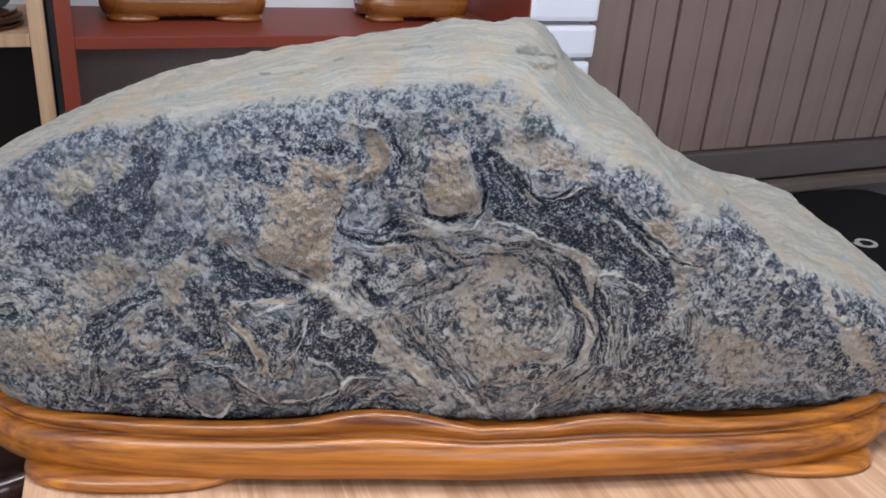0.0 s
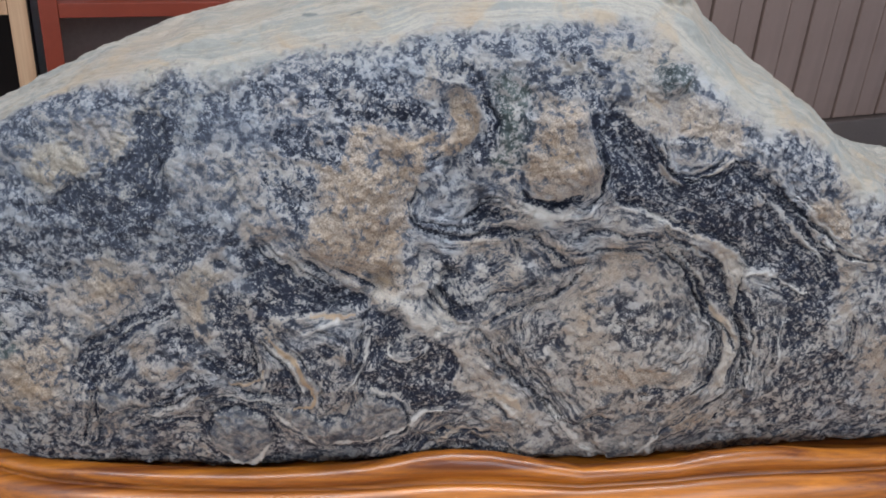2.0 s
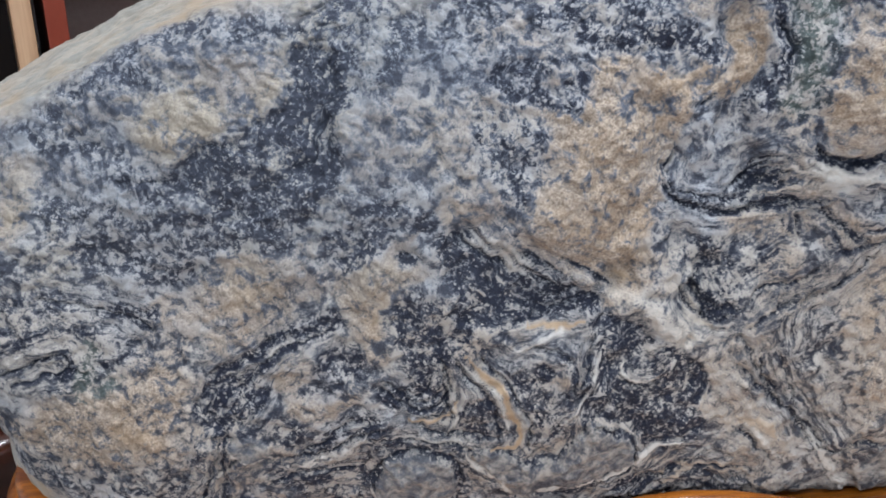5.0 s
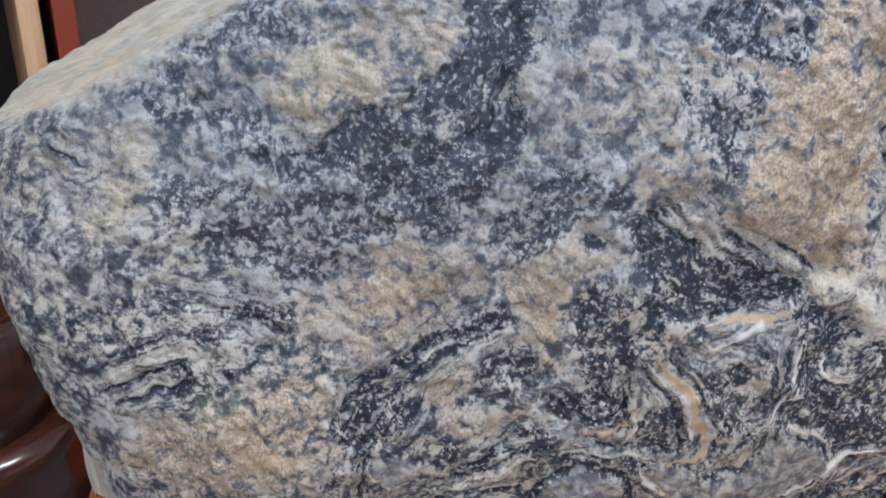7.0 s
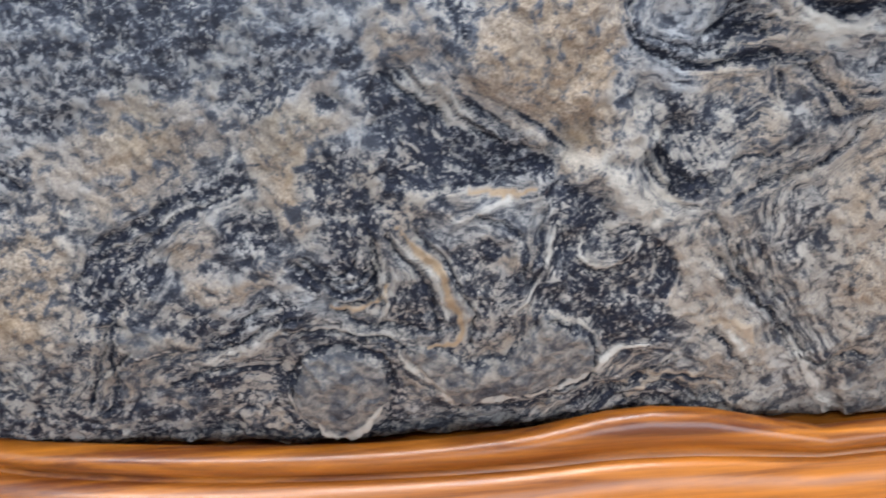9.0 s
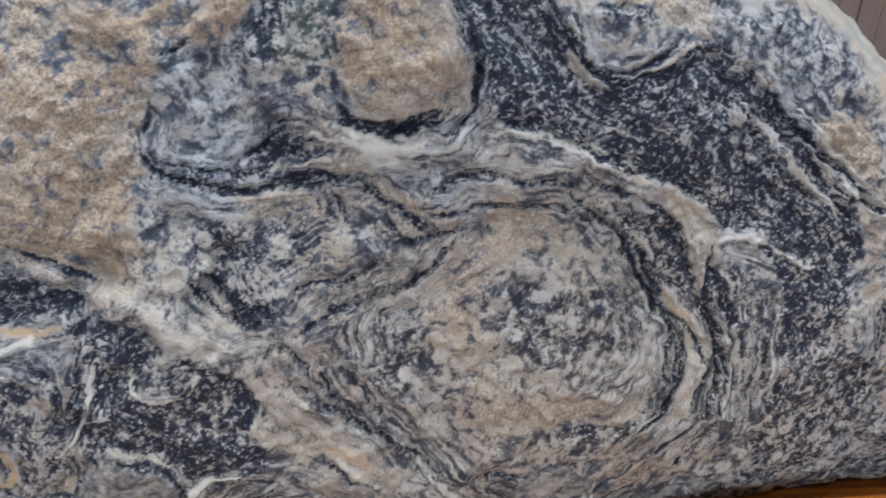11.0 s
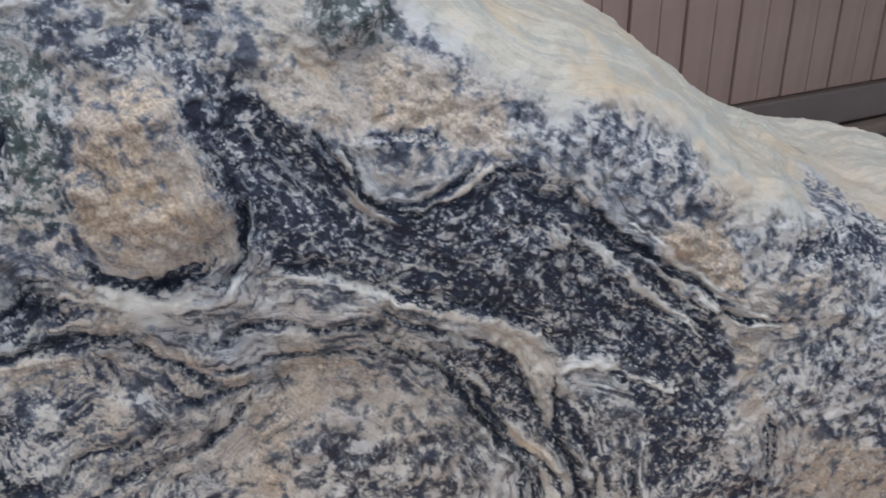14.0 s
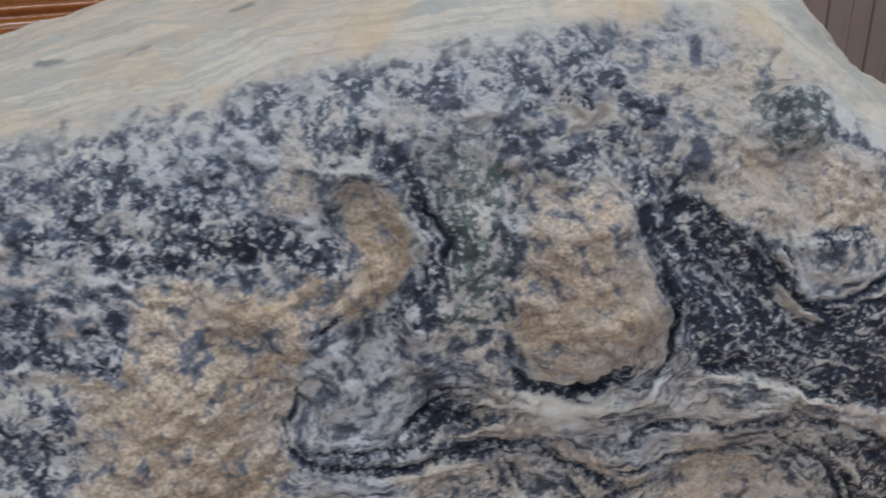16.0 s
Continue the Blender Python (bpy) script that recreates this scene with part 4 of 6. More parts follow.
mark("spot", 1.5, 0.7, (-63.3, 304.5), (-57.8, 305.2))
mark("spot", 1.5, 0.6, (-17.8, 318.5), (-13.8, 319.8))
mark("spot", 1.5, 0.6, (-42.1, 300.6), (-36.6, 301.7))
mark("spot", 2.2, 0.6, (288.3, 265.2), (286, 252.7))
mark("spot", 1.4, 0.5, (-137, 260.8), (-133.1, 258.5))
mark("spot", 2.2, 0.35, (23.8, 327.7), (36.4, 330.7), (45, 328.7))
mark("ochre", 7.0, 0.45, (-166.7, 223.9), (-153.1, 229.3), (-136.6, 232.1))
mark("ochre", 5.8, 0.45, (-182.6, 205.8), (-174, 204.4), (-167.7, 210.3))
mark("dark", 3.8, 1, (-125.4, 237.2), (-126.6, 224.2), (-128.8, 212.5), (-130.5, 192.7), (-140.2, 180.9), (-152.3, 177.8), (-163, 184.7))
mark("dark", 4.7, 0.88, (-163.6, 200.5), (-152.5, 203.4), (-143.7, 208.5), (-138.8, 211.1))
mark("dark", 4.1, 0.95, (-150.6, 175.6), (-160.4, 176.5), (-168.8, 180.9))
mark("light", 3.8, 0.8, (-139.6, 200))
mark("dark", 4.7, 0.85, (-220, 213.6), (-212.9, 219.6), (-194, 233.3), (-173.7, 247.6), (-157.4, 246.1))
mark("dark", 6.4, 0.8, (-56.3, 250), (-39, 265.9), (-24.2, 263.2), (-37, 248))
mark("dark", 4.1, 0.9, (-69.2, 227.7), (-55.1, 230.9))
mark("dark", 2.9, 0.85, (-76, 219.5), (-72.1, 208.5))
mark("dark", 2.6, 0.9, (-65.8, 201.2), (-65.6, 191.1))
mark("dark", 3.5, 0.85, (-119, 171.4), (-108.8, 180.6), (-95.1, 183.2))
mark("green", 8.2, 0.45, (112.3, 267.2), (106.8, 265.9))
mark("dark", 4.1, 0.6, (84.5, 287.6), (90.8, 283.8))
mark("dark", 3.5, 1, (68.5, 282.5), (65, 285.9))
mark("dark", 3.5, 0.95, (74.1, 271.2))
mark("dark", 4.1, 0.85, (64.4, 260.1), (57.1, 262.9))
mark("dark", 3.5, 0.85, (16.8, 266.4), (19.8, 258.8))
mark("dark", 4.6, 0.85, (53.3, 284.1), (47, 281.6))
mark("ochre_line", 1.8, 0.7, (98.9, 258.8), (104.2, 254.1), (107.1, 251.6))
mark("bare", 5.9, 0.8, (92, 256.9), (102, 245), (113.2, 245.8), (92.4, 271.4))
mark("swell", 7.6, -2.5, (-134.8, 200.9), (-132.1, 215.6))
mark("bare", 8.1, 0.7, (-284.7, 14.9), (-257, 40.5), (-243.8, 36.9), (-285.7, 29.5))
mark("ochre", 5.7, 0.5, (-167.8, 50.1), (-182.6, 55), (-150.5, 44.2))
mark("black_line", 0.9, 0.8, (-171.2, 88.8), (-173.8, 74.9), (-180, 54.3))
mark("white_line", 1.8, 0.7, (-134.8, 258.3), (-126.9, 254), (-131.2, 249.6))
mark("black_line", 1.4, 0.7, (-138.6, 246.8), (-130.9, 250.9), (-125.6, 256.6))
mark("black_line", 1.1, 0.9, (-56.8, 48.7), (-40.9, 54.1), (-21.8, 61.9))
mark("black_line", 1.1, 0.9, (-24.3, 68), (-11.5, 69.2), (-6.4, 81.6), (-16.4, 95.5), (-27.7, 100))
mark("black_line", 1.3, 0.9, (-21.7, 120.1), (-15.6, 115.1), (-1.8, 114.3))
# Gouge: dark hook and brown pit put its shadow into the colour, with hollows.
mark("black_line", 1.7, 1, (-1.4, 157.6), (3.4, 149.4), (10.8, 141.3), (17.6, 144), (21.9, 148.8))
mark("ochre_line", 5.3, 0.55, (-25, 160.6), (-19.6, 157.2))
mark("swell", 7.2, -3, (-24.3, 159.2))
mark("swell", 6.4, -3, (3, 152), (9, 144))
mark("black_line", 1.2, 0.9, (-68.3, 155.6), (-50.7, 147), (-34.7, 155.6), (-31.7, 147.9))
mark("black_line", 1.2, 0.9, (-48.3, 170.5), (-35.1, 163.3), (-27.2, 155.4))
mark("black_line", 1.1, 0.85, (-128.6, 234.3), (-125.1, 226.2), (-129.7, 214.6), (-136.8, 202.2))
mark("dark", 2.7, 0.95, (-126.2, 237.2), (-128.6, 223.7), (-132.5, 210), (-133.2, 198.5))
mark("bare", 13.5, 0.5, (21.8, 127.6), (32, 102), (56.3, 68))
mark("bare", 16.2, 0.35, (84, 151), (117.9, 122.8), (105.3, 106.1), (124.1, 152.1))
mark("spot", 3.4, 0.8, (104.7, 330.8), (112.5, 327.7), (118.8, 323.8), (127.4, 324.6))
mark("swell", 5.3, -3, (106.9, 329.2), (115.1, 325.8))
mark("swell", 6.0, 3, (115.6, 315), (126.7, 317.7))
mark("swell", 16.1, 2.5, (57.3, 236.5), (60.8, 223.1))
mark("swell", 16.1, 3, (-43.8, 186.1), (-33.7, 208.5))
mark("swell", 29.5, 4, (104.2, 125.8), (105.6, 137.2))
mark("swell", 14.0, -3.5, (-61.8, 162.9), (-45.2, 151.7), (-22, 135))
mark("swell", 7.0, -4, (7.1, 253), (14.6, 237.3), (8.8, 213.6), (23.9, 197.9))
mark("swell", 7.1, -3, (83.7, 250.5), (91.1, 229.4), (113, 215))
mark("swell", 8.0, 3, (110.1, 266))
mark("swell", 6.7, -3, (-2, 173.4), (10.5, 161.9))
mark("ochre", 9.4, 0.85, (-53, 225.3), (-42, 214), (-26.7, 213.5), (-15, 200), (-33.9, 196.8))
mark("ochre", 4.5, 0.75, (-12, 231.1), (2.1, 238.6), (8.9, 248), (6.4, 255.9))
mark("dark", 3.8, 0.75, (28.8, 258.1), (32, 246))
mark("green", 5.0, 0.5, (29.6, 262.3), (34, 246))

# Broad hollows and swellings of the face.
mark("form", 48, 1.9, (-210, 60))
mark("form", 48, -1.9, (-210, 108))
mark("form", 48, -8.1, (-210, 156))
mark("form", 48, 0.6, (-158, 60))
mark("form", 48, -4.9, (-158, 156))
mark("form", 48, -1.4, (-158, 204))
mark("form", 48, 0.6, (-106, 60))
mark("form", 48, 0.9, (-106, 108))
mark("form", 48, -3.1, (-106, 156))
mark("form", 48, -2.1, (-106, 204))
mark("form", 48, 1.2, (-106, 252))
mark("form", 48, -1.3, (-54, 60))
mark("form", 48, 2.5, (-54, 108))
mark("form", 48, 1.8, (-54, 156))
mark("form", 48, -1.3, (-54, 204))
mark("form", 48, 5, (-54, 252))
mark("form", 48, 2.6, (-2, 108))
mark("form", 48, -3, (-2, 156))
mark("form", 48, -8.7, (-2, 204))
mark("form", 48, 3.8, (-2, 252))
mark("form", 48, -2.7, (50, 108))
mark("form", 48, -3.4, (50, 156))
mark("form", 48, -6, (50, 204))
mark("form", 48, -1.4, (50, 252))
mark("form", 48, -5, (102, 108))
mark("form", 48, -6.4, (102, 156))
mark("form", 48, 4.2, (102, 204))
mark("form", 48, -1, (102, 252))
mark("form", 48, -4.7, (154, 156))
mark("form", 48, 1.6, (154, 252))
mark("form", 48, 3.9, (206, 252))
mark("form", 48, -1.2, (258, 108))
mark("form", 48, -3.1, (258, 156))
mark("form", 48, -3.4, (258, 204))

# Sharply bounded patches, then the veins along and between them: strength, height in mm, softness of the edge in mm, corners in mm.
area("dark", 0.92, -1.5, 2, (-142.2, 239.2), (-127.9, 239.1), (-125.2, 229.6), (-126.8, 221.2), (-126.2, 210.1), (-133.7, 195), (-140.7, 188.2), (-151.2, 180.2), (-168.1, 172.9), (-173.3, 183.2), (-178.4, 189.8), (-203.3, 188.9), (-201.1, 191.8), (-180.8, 192.1), (-173.1, 203.9), (-159, 208.2), (-152.7, 215.8), (-142.2, 217.5), (-141.7, 227.5))
area("light", 0.6, 0, 2, (-152.5, 207.3), (-143, 204.7), (-144.2, 198.9), (-152.3, 197))
area("dark", 0.85, 0, 2, (-77, 234.6), (-68.8, 236.1), (-55, 236.3), (-54.8, 229.4), (-64.7, 228.1), (-75.2, 229.8))
area("dark", 0.88, 0, 2, (-124.5, 179.8), (-116.2, 190.4), (-101.6, 192.3), (-108.2, 182.4), (-124.1, 169), (-131.3, 160.5), (-137.1, 170))
area("dark", 0.66, 0, 3, (-245.5, 268.3), (-194.2, 236), (-191.4, 223.7), (-205.1, 220.4), (-215.2, 210.8), (-237.8, 205.7), (-259.9, 237.3))
area("dark", 0.66, 0, 3, (-219.6, 203.1), (-206.3, 202.8), (-198.5, 199.5), (-210.7, 196.2), (-220.5, 198.2))
area("dark", 0.68, 0, 3, (-231.6, 182.8), (-208.2, 184.7), (-175.6, 169.9), (-155.5, 173.6), (-153.7, 167.5), (-174.7, 155.5), (-189.8, 146.9), (-204.3, 155.2), (-222.9, 161.4), (-230.4, 169.3))
area("dark", 0.62, 0, 3, (-262, 135.8), (-240.8, 141.4), (-232.5, 146.4), (-209.7, 138.4), (-201.3, 132.2), (-206.5, 120.6), (-225.7, 124.2), (-250, 117.6), (-265.5, 117.3))
area("ochre", 0.6, 1.0, 3, (-190.7, 237.2), (-143.7, 239), (-146, 220.2), (-156.3, 215.8), (-178.8, 200.4), (-193.8, 202.3), (-199.6, 212), (-208.7, 206.3), (-220.9, 204.7), (-214.1, 217.3), (-188.2, 221.1), (-173.2, 222.9), (-192, 226.8))
area("ochre", 0.9, 0, 2, (-244.3, 194.4), (-232.5, 194), (-232.5, 187.2), (-245, 189.1))
area("ochre", 0.4, 0, 3, (-228.9, 193.8), (-219.1, 195.5), (-203.3, 188.9), (-211.6, 184.5), (-231.4, 184.3))
area("ochre", 0.5, 0.6, 3, (-123.2, 221.1), (-85.5, 226.4), (-79.7, 209), (-84, 201.1), (-102.6, 195.6), (-122, 192.1), (-125.7, 210.4))
area("ochre", 0.6, 0.8, 3, (-167.4, 166.3), (-140.4, 169.4), (-141.9, 154.3), (-158.2, 146.5), (-182.1, 134.3), (-205.5, 133.6), (-197.2, 143.5), (-174.3, 152.8))
area("ochre", 0.75, 0.8, 2, (-128.2, 162.5), (-101.4, 182.7), (-98.9, 176.5), (-110.9, 162.1), (-118.7, 147.6), (-126.6, 146.2))
area("ochre", 0.6, 0, 3, (-246.3, 103.8), (-219, 99.8), (-194, 90.2), (-188.6, 78.6))
area("ochre", 0.4, 0, 3, (-258.5, 170.3), (-232, 184.4), (-233, 170.1), (-238.9, 158.9), (-253.9, 156.2))
area("dark", 0.8, 0, 2, (-208.9, 142.9), (-190, 140.2), (-193.2, 132.4), (-206.9, 134.1))
mark("black_line", 1.01, 0.8, (-235.3, 140), (-222.4, 137.6), (-209.2, 137.9), (-193.3, 131.4))
mark("white_line", 1.2, 0.45, (-258.6, 109.9), (-237.8, 119.6), (-225.7, 124.2))
mark("black_line", 1.01, 0.85, (-256.3, 108.1), (-239.7, 113.8), (-227.1, 121.6), (-226.4, 115.8))
mark("black_line", 0.86, 0.8, (-262.1, 187.2), (-255.2, 183.5), (-247.2, 181.9))
area("dark", 0.7, 0, 3, (-81.7, 223.6), (-76.9, 214.1), (-66.1, 209), (-68.3, 190.9), (-73.8, 194.3), (-83.9, 205.3), (-82.9, 212.5))
area("dark", 0.6, 0, 3, (-142.7, 109.6), (-139.6, 116.1), (-126.8, 121.6), (-123.4, 115), (-130, 107.2))
area("dark", 0.98, -1.6, 1.2, (-90.6, 176.8), (-83.3, 181.7), (-65.1, 168.9), (-52.2, 159.7), (-31, 158.9), (-28.5, 151.6), (-37.6, 147.6), (-61.1, 145.4), (-83.9, 143.7), (-89.9, 148.6), (-85.6, 155.3), (-91.8, 165.9))
area("dark", 0.98, -0.6, 1.2, (-35.4, 144.7), (-28.2, 149.9), (-15.3, 139.1), (-7.7, 135.6), (10.1, 126.6), (18.2, 116.5), (21.2, 94.8), (11.6, 88.2), (0.6, 78.2), (-10.1, 93.4), (-22.2, 101.3), (-27.9, 102.1), (-32, 98.5), (-38.4, 110.4), (-29.8, 124.8), (-29.8, 136.4))
area("light", 0.55, 0.8, 1.2, (-17.5, 126.6), (-9.1, 134.2), (4, 128.7), (-3.2, 118), (-17.3, 118.4))
area("dark", 0.9, -0.6, 1.5, (-108.5, 149.5), (-100.2, 153.8), (-88.7, 144), (-85.5, 130.8), (-92.5, 125.9), (-105.1, 135))
area("dark", 0.95, -0.8, 1.5, (-178, 107.3), (-166.2, 124.1), (-145.1, 135.4), (-125.4, 145.1), (-128.2, 137.1), (-150.8, 126.9), (-162.6, 115.1), (-154.8, 112.2), (-156.3, 102), (-168.4, 94.7), (-175.9, 93), (-180.1, 98.8))
area("dark", 0.85, 0, 2, (-139, 117.8), (-134.2, 128.4), (-116.4, 131.1), (-122.2, 121.3), (-136.2, 119))
area("dark", 0.84, 0, 1.5, (-117.9, 118.6), (-97.2, 115.8), (-92.5, 125.9), (-83.3, 115.9), (-81.1, 98.3), (-97.7, 105.9), (-110.7, 107))
area("dark", 0.82, 0, 1.5, (-81.9, 117.3), (-67.5, 109.7), (-61.8, 93.8), (-81.4, 93.7))
area("dark", 0.72, 0, 2, (-153, 76.3), (-115.1, 84.8), (-116, 63.7), (-121.8, 51.3), (-142.1, 63.8))
area("dark", 0.76, 0, 2, (-58, 118.6), (-53, 129.7), (-39.6, 130.4), (-36.8, 118.6), (-42.8, 102.1), (-47.7, 88), (-53.6, 82.7), (-55, 100.5))
area("ochre", 0.6, 0, 1, (-48.7, 123.8), (-41, 124.7), (-39.2, 117.6), (-46.6, 116.6))
area("dark", 0.95, -0.5, 1, (-107.5, 169.4), (-99.7, 172.6), (-99.4, 167.5), (-105.1, 166.5))
area("dark", 0.72, 0, 3, (-195.4, 175.1), (-180.5, 172.9), (-136.7, 176.8), (-148.8, 164.3), (-182.3, 162.6), (-197.3, 163.4))
area("dark", 0.86, 0, 2, (-133.3, 171.1), (-112.2, 181.1), (-93, 184.4), (-100.3, 181.4), (-112.8, 167.6), (-124.7, 157.4), (-129.5, 162.5))
area("dark", 0.8, -0.5, 2, (-27.8, 64.9), (6.4, 72.1), (26.9, 71.9), (46.1, 61.2), (60.9, 43.1), (27.6, 50.5), (-2, 48.3))
area("dark", 0.64, 0, 3, (-216.1, 60.2), (-175.1, 65), (-155.5, 55.7), (-120.5, 52), (-119.7, 34.3), (-226.3, 25.1))
area("dark", 0.8, 0, 2, (-120, 79.2), (-111.2, 91.6), (-93, 91.5), (-75.8, 88.7), (-72.3, 66.4), (-74.1, 37.2), (-94.5, 23.7), (-113.6, 45.5), (-117.8, 62.5))
area("dark", 0.78, 0, 2, (-79.5, 91.3), (-60.4, 89.5), (-53.6, 82.7), (-40.1, 88), (-30.3, 104.2), (-3.7, 89.4), (-0.6, 76.7), (-24.3, 59.1), (-52.7, 48.8), (-65.6, 68.7))
area("plate", 0.9, 2.2, 0.7, (-114, 66.7), (-107.1, 83.6), (-95.4, 87.1), (-82, 81.5), (-78.3, 69.2), (-82.5, 53.7), (-91.7, 42.8), (-98.4, 45.3), (-106.7, 54.1))
mark("white_line", 2.1, 1, (-115, 66.3), (-107.8, 55.1), (-95.4, 44.1), (-87.6, 49.8), (-80.2, 61.6))
mark("black_line", 1.08, 0.9, (-116.3, 69.1), (-107.1, 84.5), (-95.7, 89), (-78.9, 82.3), (-75.9, 69.6))
area("plate", 0.85, 2.0, 0.7, (-76.8, 90.9), (-63.6, 88.7), (-53.9, 80.4), (-42.1, 83.2), (-28.7, 100.6), (-24.4, 102), (-9.1, 89.1), (-6, 80.1), (-29.7, 68.1), (-55.2, 59.9), (-61.8, 70.7), (-71.3, 83))
mark("white_line", 2.0, 1, (-77, 87.5), (-71.1, 78.7), (-62.7, 72), (-59.4, 64.7), (-54.8, 59), (-42.7, 62.1), (-26.1, 66.4), (-5.8, 79.7), (11.6, 88.2))
area("plate", 0.8, 1.4, 0.7, (-168.8, 88.4), (-160.3, 92.2), (-154.4, 87.6), (-155.8, 80.1), (-164, 78.9))
mark("white_line", 1.2, 0.9, (-168.1, 85.6), (-164, 78.9), (-153.6, 81.9))
area("cream", 0.62, 0.9, 1.2, (-58.7, 173), (-47.5, 167.6), (-29.4, 157.4), (-13.2, 153), (13.6, 135.7), (11.8, 129.5), (-7.4, 137.3), (-26.5, 150.1), (-46.4, 163.8))
area("ochre", 0.95, 1.0, 6, (-62.2, 194.3), (-15, 201.1), (-11.8, 179.5), (-30.6, 168.7), (-47.5, 167.6), (-59, 175.8))
area("ochre", 0.8, -1.5, 2.5, (-29.2, 165.8), (-15.3, 175.3), (-11.2, 159.2), (-17.9, 152.9), (-28.3, 156))
# Shadowed bowl: a hollow, its shade also put into grey tone and black line.
area("bare", 0.6, -2.5, 1.5, (0.4, 158.7), (9.2, 156.5), (13.2, 141.4), (18.4, 136.9), (7.2, 136.9), (2.8, 145.7))
mark("black_line", 1.44, 0.85, (7.6, 156.2), (12.8, 149.1), (12.3, 141.2))
area("ochre", 0.6, 0.5, 3, (-163.7, 153), (-126, 165.5), (-126.3, 152.4), (-151.2, 143.8), (-183.2, 134.7), (-168.1, 148))
area("ochre", 0.75, 0.5, 2, (-121.7, 157.5), (-99.9, 166.2), (-94.2, 165.4), (-99.4, 160.3), (-110.6, 149), (-114.6, 139), (-122.4, 148.7))
area("ochre", 0.8, 0, 2, (-95.4, 189.4), (-79.4, 192.7), (-74.5, 180.1), (-83.3, 181.7), (-93.2, 185.9))
area("ochre", 0.55, 0, 3, (-200.8, 136.6), (-170.5, 143.1), (-184.8, 120.8), (-183, 106.1), (-184.4, 93.2), (-195.6, 74.6), (-209.3, 78))
area("ochre", 0.5, 0, 2, (-150.8, 126.9), (-137.2, 131.6), (-136.3, 118), (-152.3, 107.1))
mark("black_line", 1.15, 0.85, (-168.4, 94.7), (-170.9, 76.9), (-169.7, 61.3), (-177.7, 48.7))
mark("white_line", 1.5, 0.85, (-84.5, 178.4), (-77.2, 173.3), (-64.9, 165.8), (-56.7, 157))
mark("white_line", 1.0, 0.8, (-80.4, 181), (-72.8, 174.5), (-61.5, 169.3))
mark("ochre_line", 2.2, 0.95, (-61, 144.8), (-54.6, 145.3), (-46.6, 140.4), (-38.2, 144.9))
mark("white_line", 1.0, 0.8, (-69.6, 140.4), (-63.6, 135), (-56.4, 139.4), (-48.9, 140.4), (-41.2, 138), (-35.4, 144.7))
area("bare", 0.55, 0, 3, (24.5, 135.5), (38.7, 157.8), (76, 173.2), (112.4, 170), (142.8, 152.5), (154.3, 123.9), (154.7, 100.3), (135.9, 80), (90.8, 78.6), (60.1, 101), (33.3, 120.6))
area("dark", 0.68, 0, 3, (89.1, 148.7), (109.1, 152.6), (145.7, 142.1), (147, 120.1), (134.8, 123.8), (112.7, 118.3), (97.7, 132.5))
area("dark", 0.58, 0, 3, (51.3, 144.3), (70.6, 145.7), (73.6, 118.6), (60.5, 111.1), (39.8, 128))
area("dark", 0.78, 0, 2, (113.6, 93.9), (154, 95.1), (140.4, 83.9), (120.5, 85.4))
area("ochre", 0.75, 0, 3, (102.1, 110.1), (146.6, 106.6), (151.5, 94), (113.5, 95.2), (87.1, 99))
area("ochre", 0.55, 0, 3, (73.9, 167.1), (109.8, 167.9), (103.9, 153.3), (84.2, 154.9), (90.4, 119.3), (105.1, 97.8), (83.9, 104.3), (80.7, 133.3))
area("cream", 0.54, 0.6, 0.8, (147.4, 150.2), (155.8, 145.6), (166.3, 133.4), (171.9, 113.5), (170.2, 99.5), (161.8, 84.9), (161.4, 107.4), (163.4, 123.8), (158.5, 139.3))
mark("black_line", 1.3, 0.9, (114.7, 181.3), (137.7, 165.2), (153.3, 144.2), (162.4, 127), (162, 109.6), (156.2, 92.4), (142.7, 80))
mark("black_line", 1.3, 0.9, (168.4, 139.8), (175.6, 123.5), (182.5, 97.5), (174.7, 77.4), (165.2, 64.6))
mark("black_line", 0.86, 0.8, (132.6, 163.6), (152.7, 140.3), (155.2, 124.6), (155.6, 105))
area("light", 0.6, 0, 3, (-9.8, 201.5), (0.3, 215), (18.1, 221.7), (31.5, 222.7), (29.3, 207.9), (11.6, 192.1), (-6, 193.1))
mark("black_line", 1.44, 0.9, (-10, 189.7), (0.6, 187), (17.4, 185), (33.9, 189), (55.6, 186.5))
mark("black_line", 1.15, 0.85, (-5.4, 194.3), (11.9, 189.1), (24.3, 191.8), (36.7, 198.5))
mark("white_line", 1.6, 0.9, (39.5, 203.9), (46.1, 197.8), (61.3, 198.4), (71.3, 201.9))
mark("black_line", 1.58, 0.75, (42.6, 208.8), (53, 203.5), (62.6, 204.6), (69.6, 210.5))
area("dark", 0.85, -0.8, 1.5, (4.9, 169.1), (20.6, 171.7), (21.2, 160.6), (10.4, 155.9), (21.1, 151.6), (20.4, 143.9), (10.9, 143.1), (4.7, 154.5))
area("ochre", 0.6, 0, 1.5, (39.8, 187.5), (53.6, 187.9), (67.8, 177.7), (77.4, 170.4), (59.3, 165.2), (48.3, 172.2))
mark("black_line", 1.01, 0.85, (39.6, 186), (46.4, 172.8))
mark("black_line", 1.15, 0.85, (53.5, 185), (63.7, 176.7), (76.1, 170.1))
area("cream", 0.36, 0.8, 1.5, (10.7, 125.1), (22.3, 122.1), (45, 103.4), (58.5, 85), (69.7, 65.6), (54.1, 73.7), (37.8, 90.4), (23.8, 106.1))
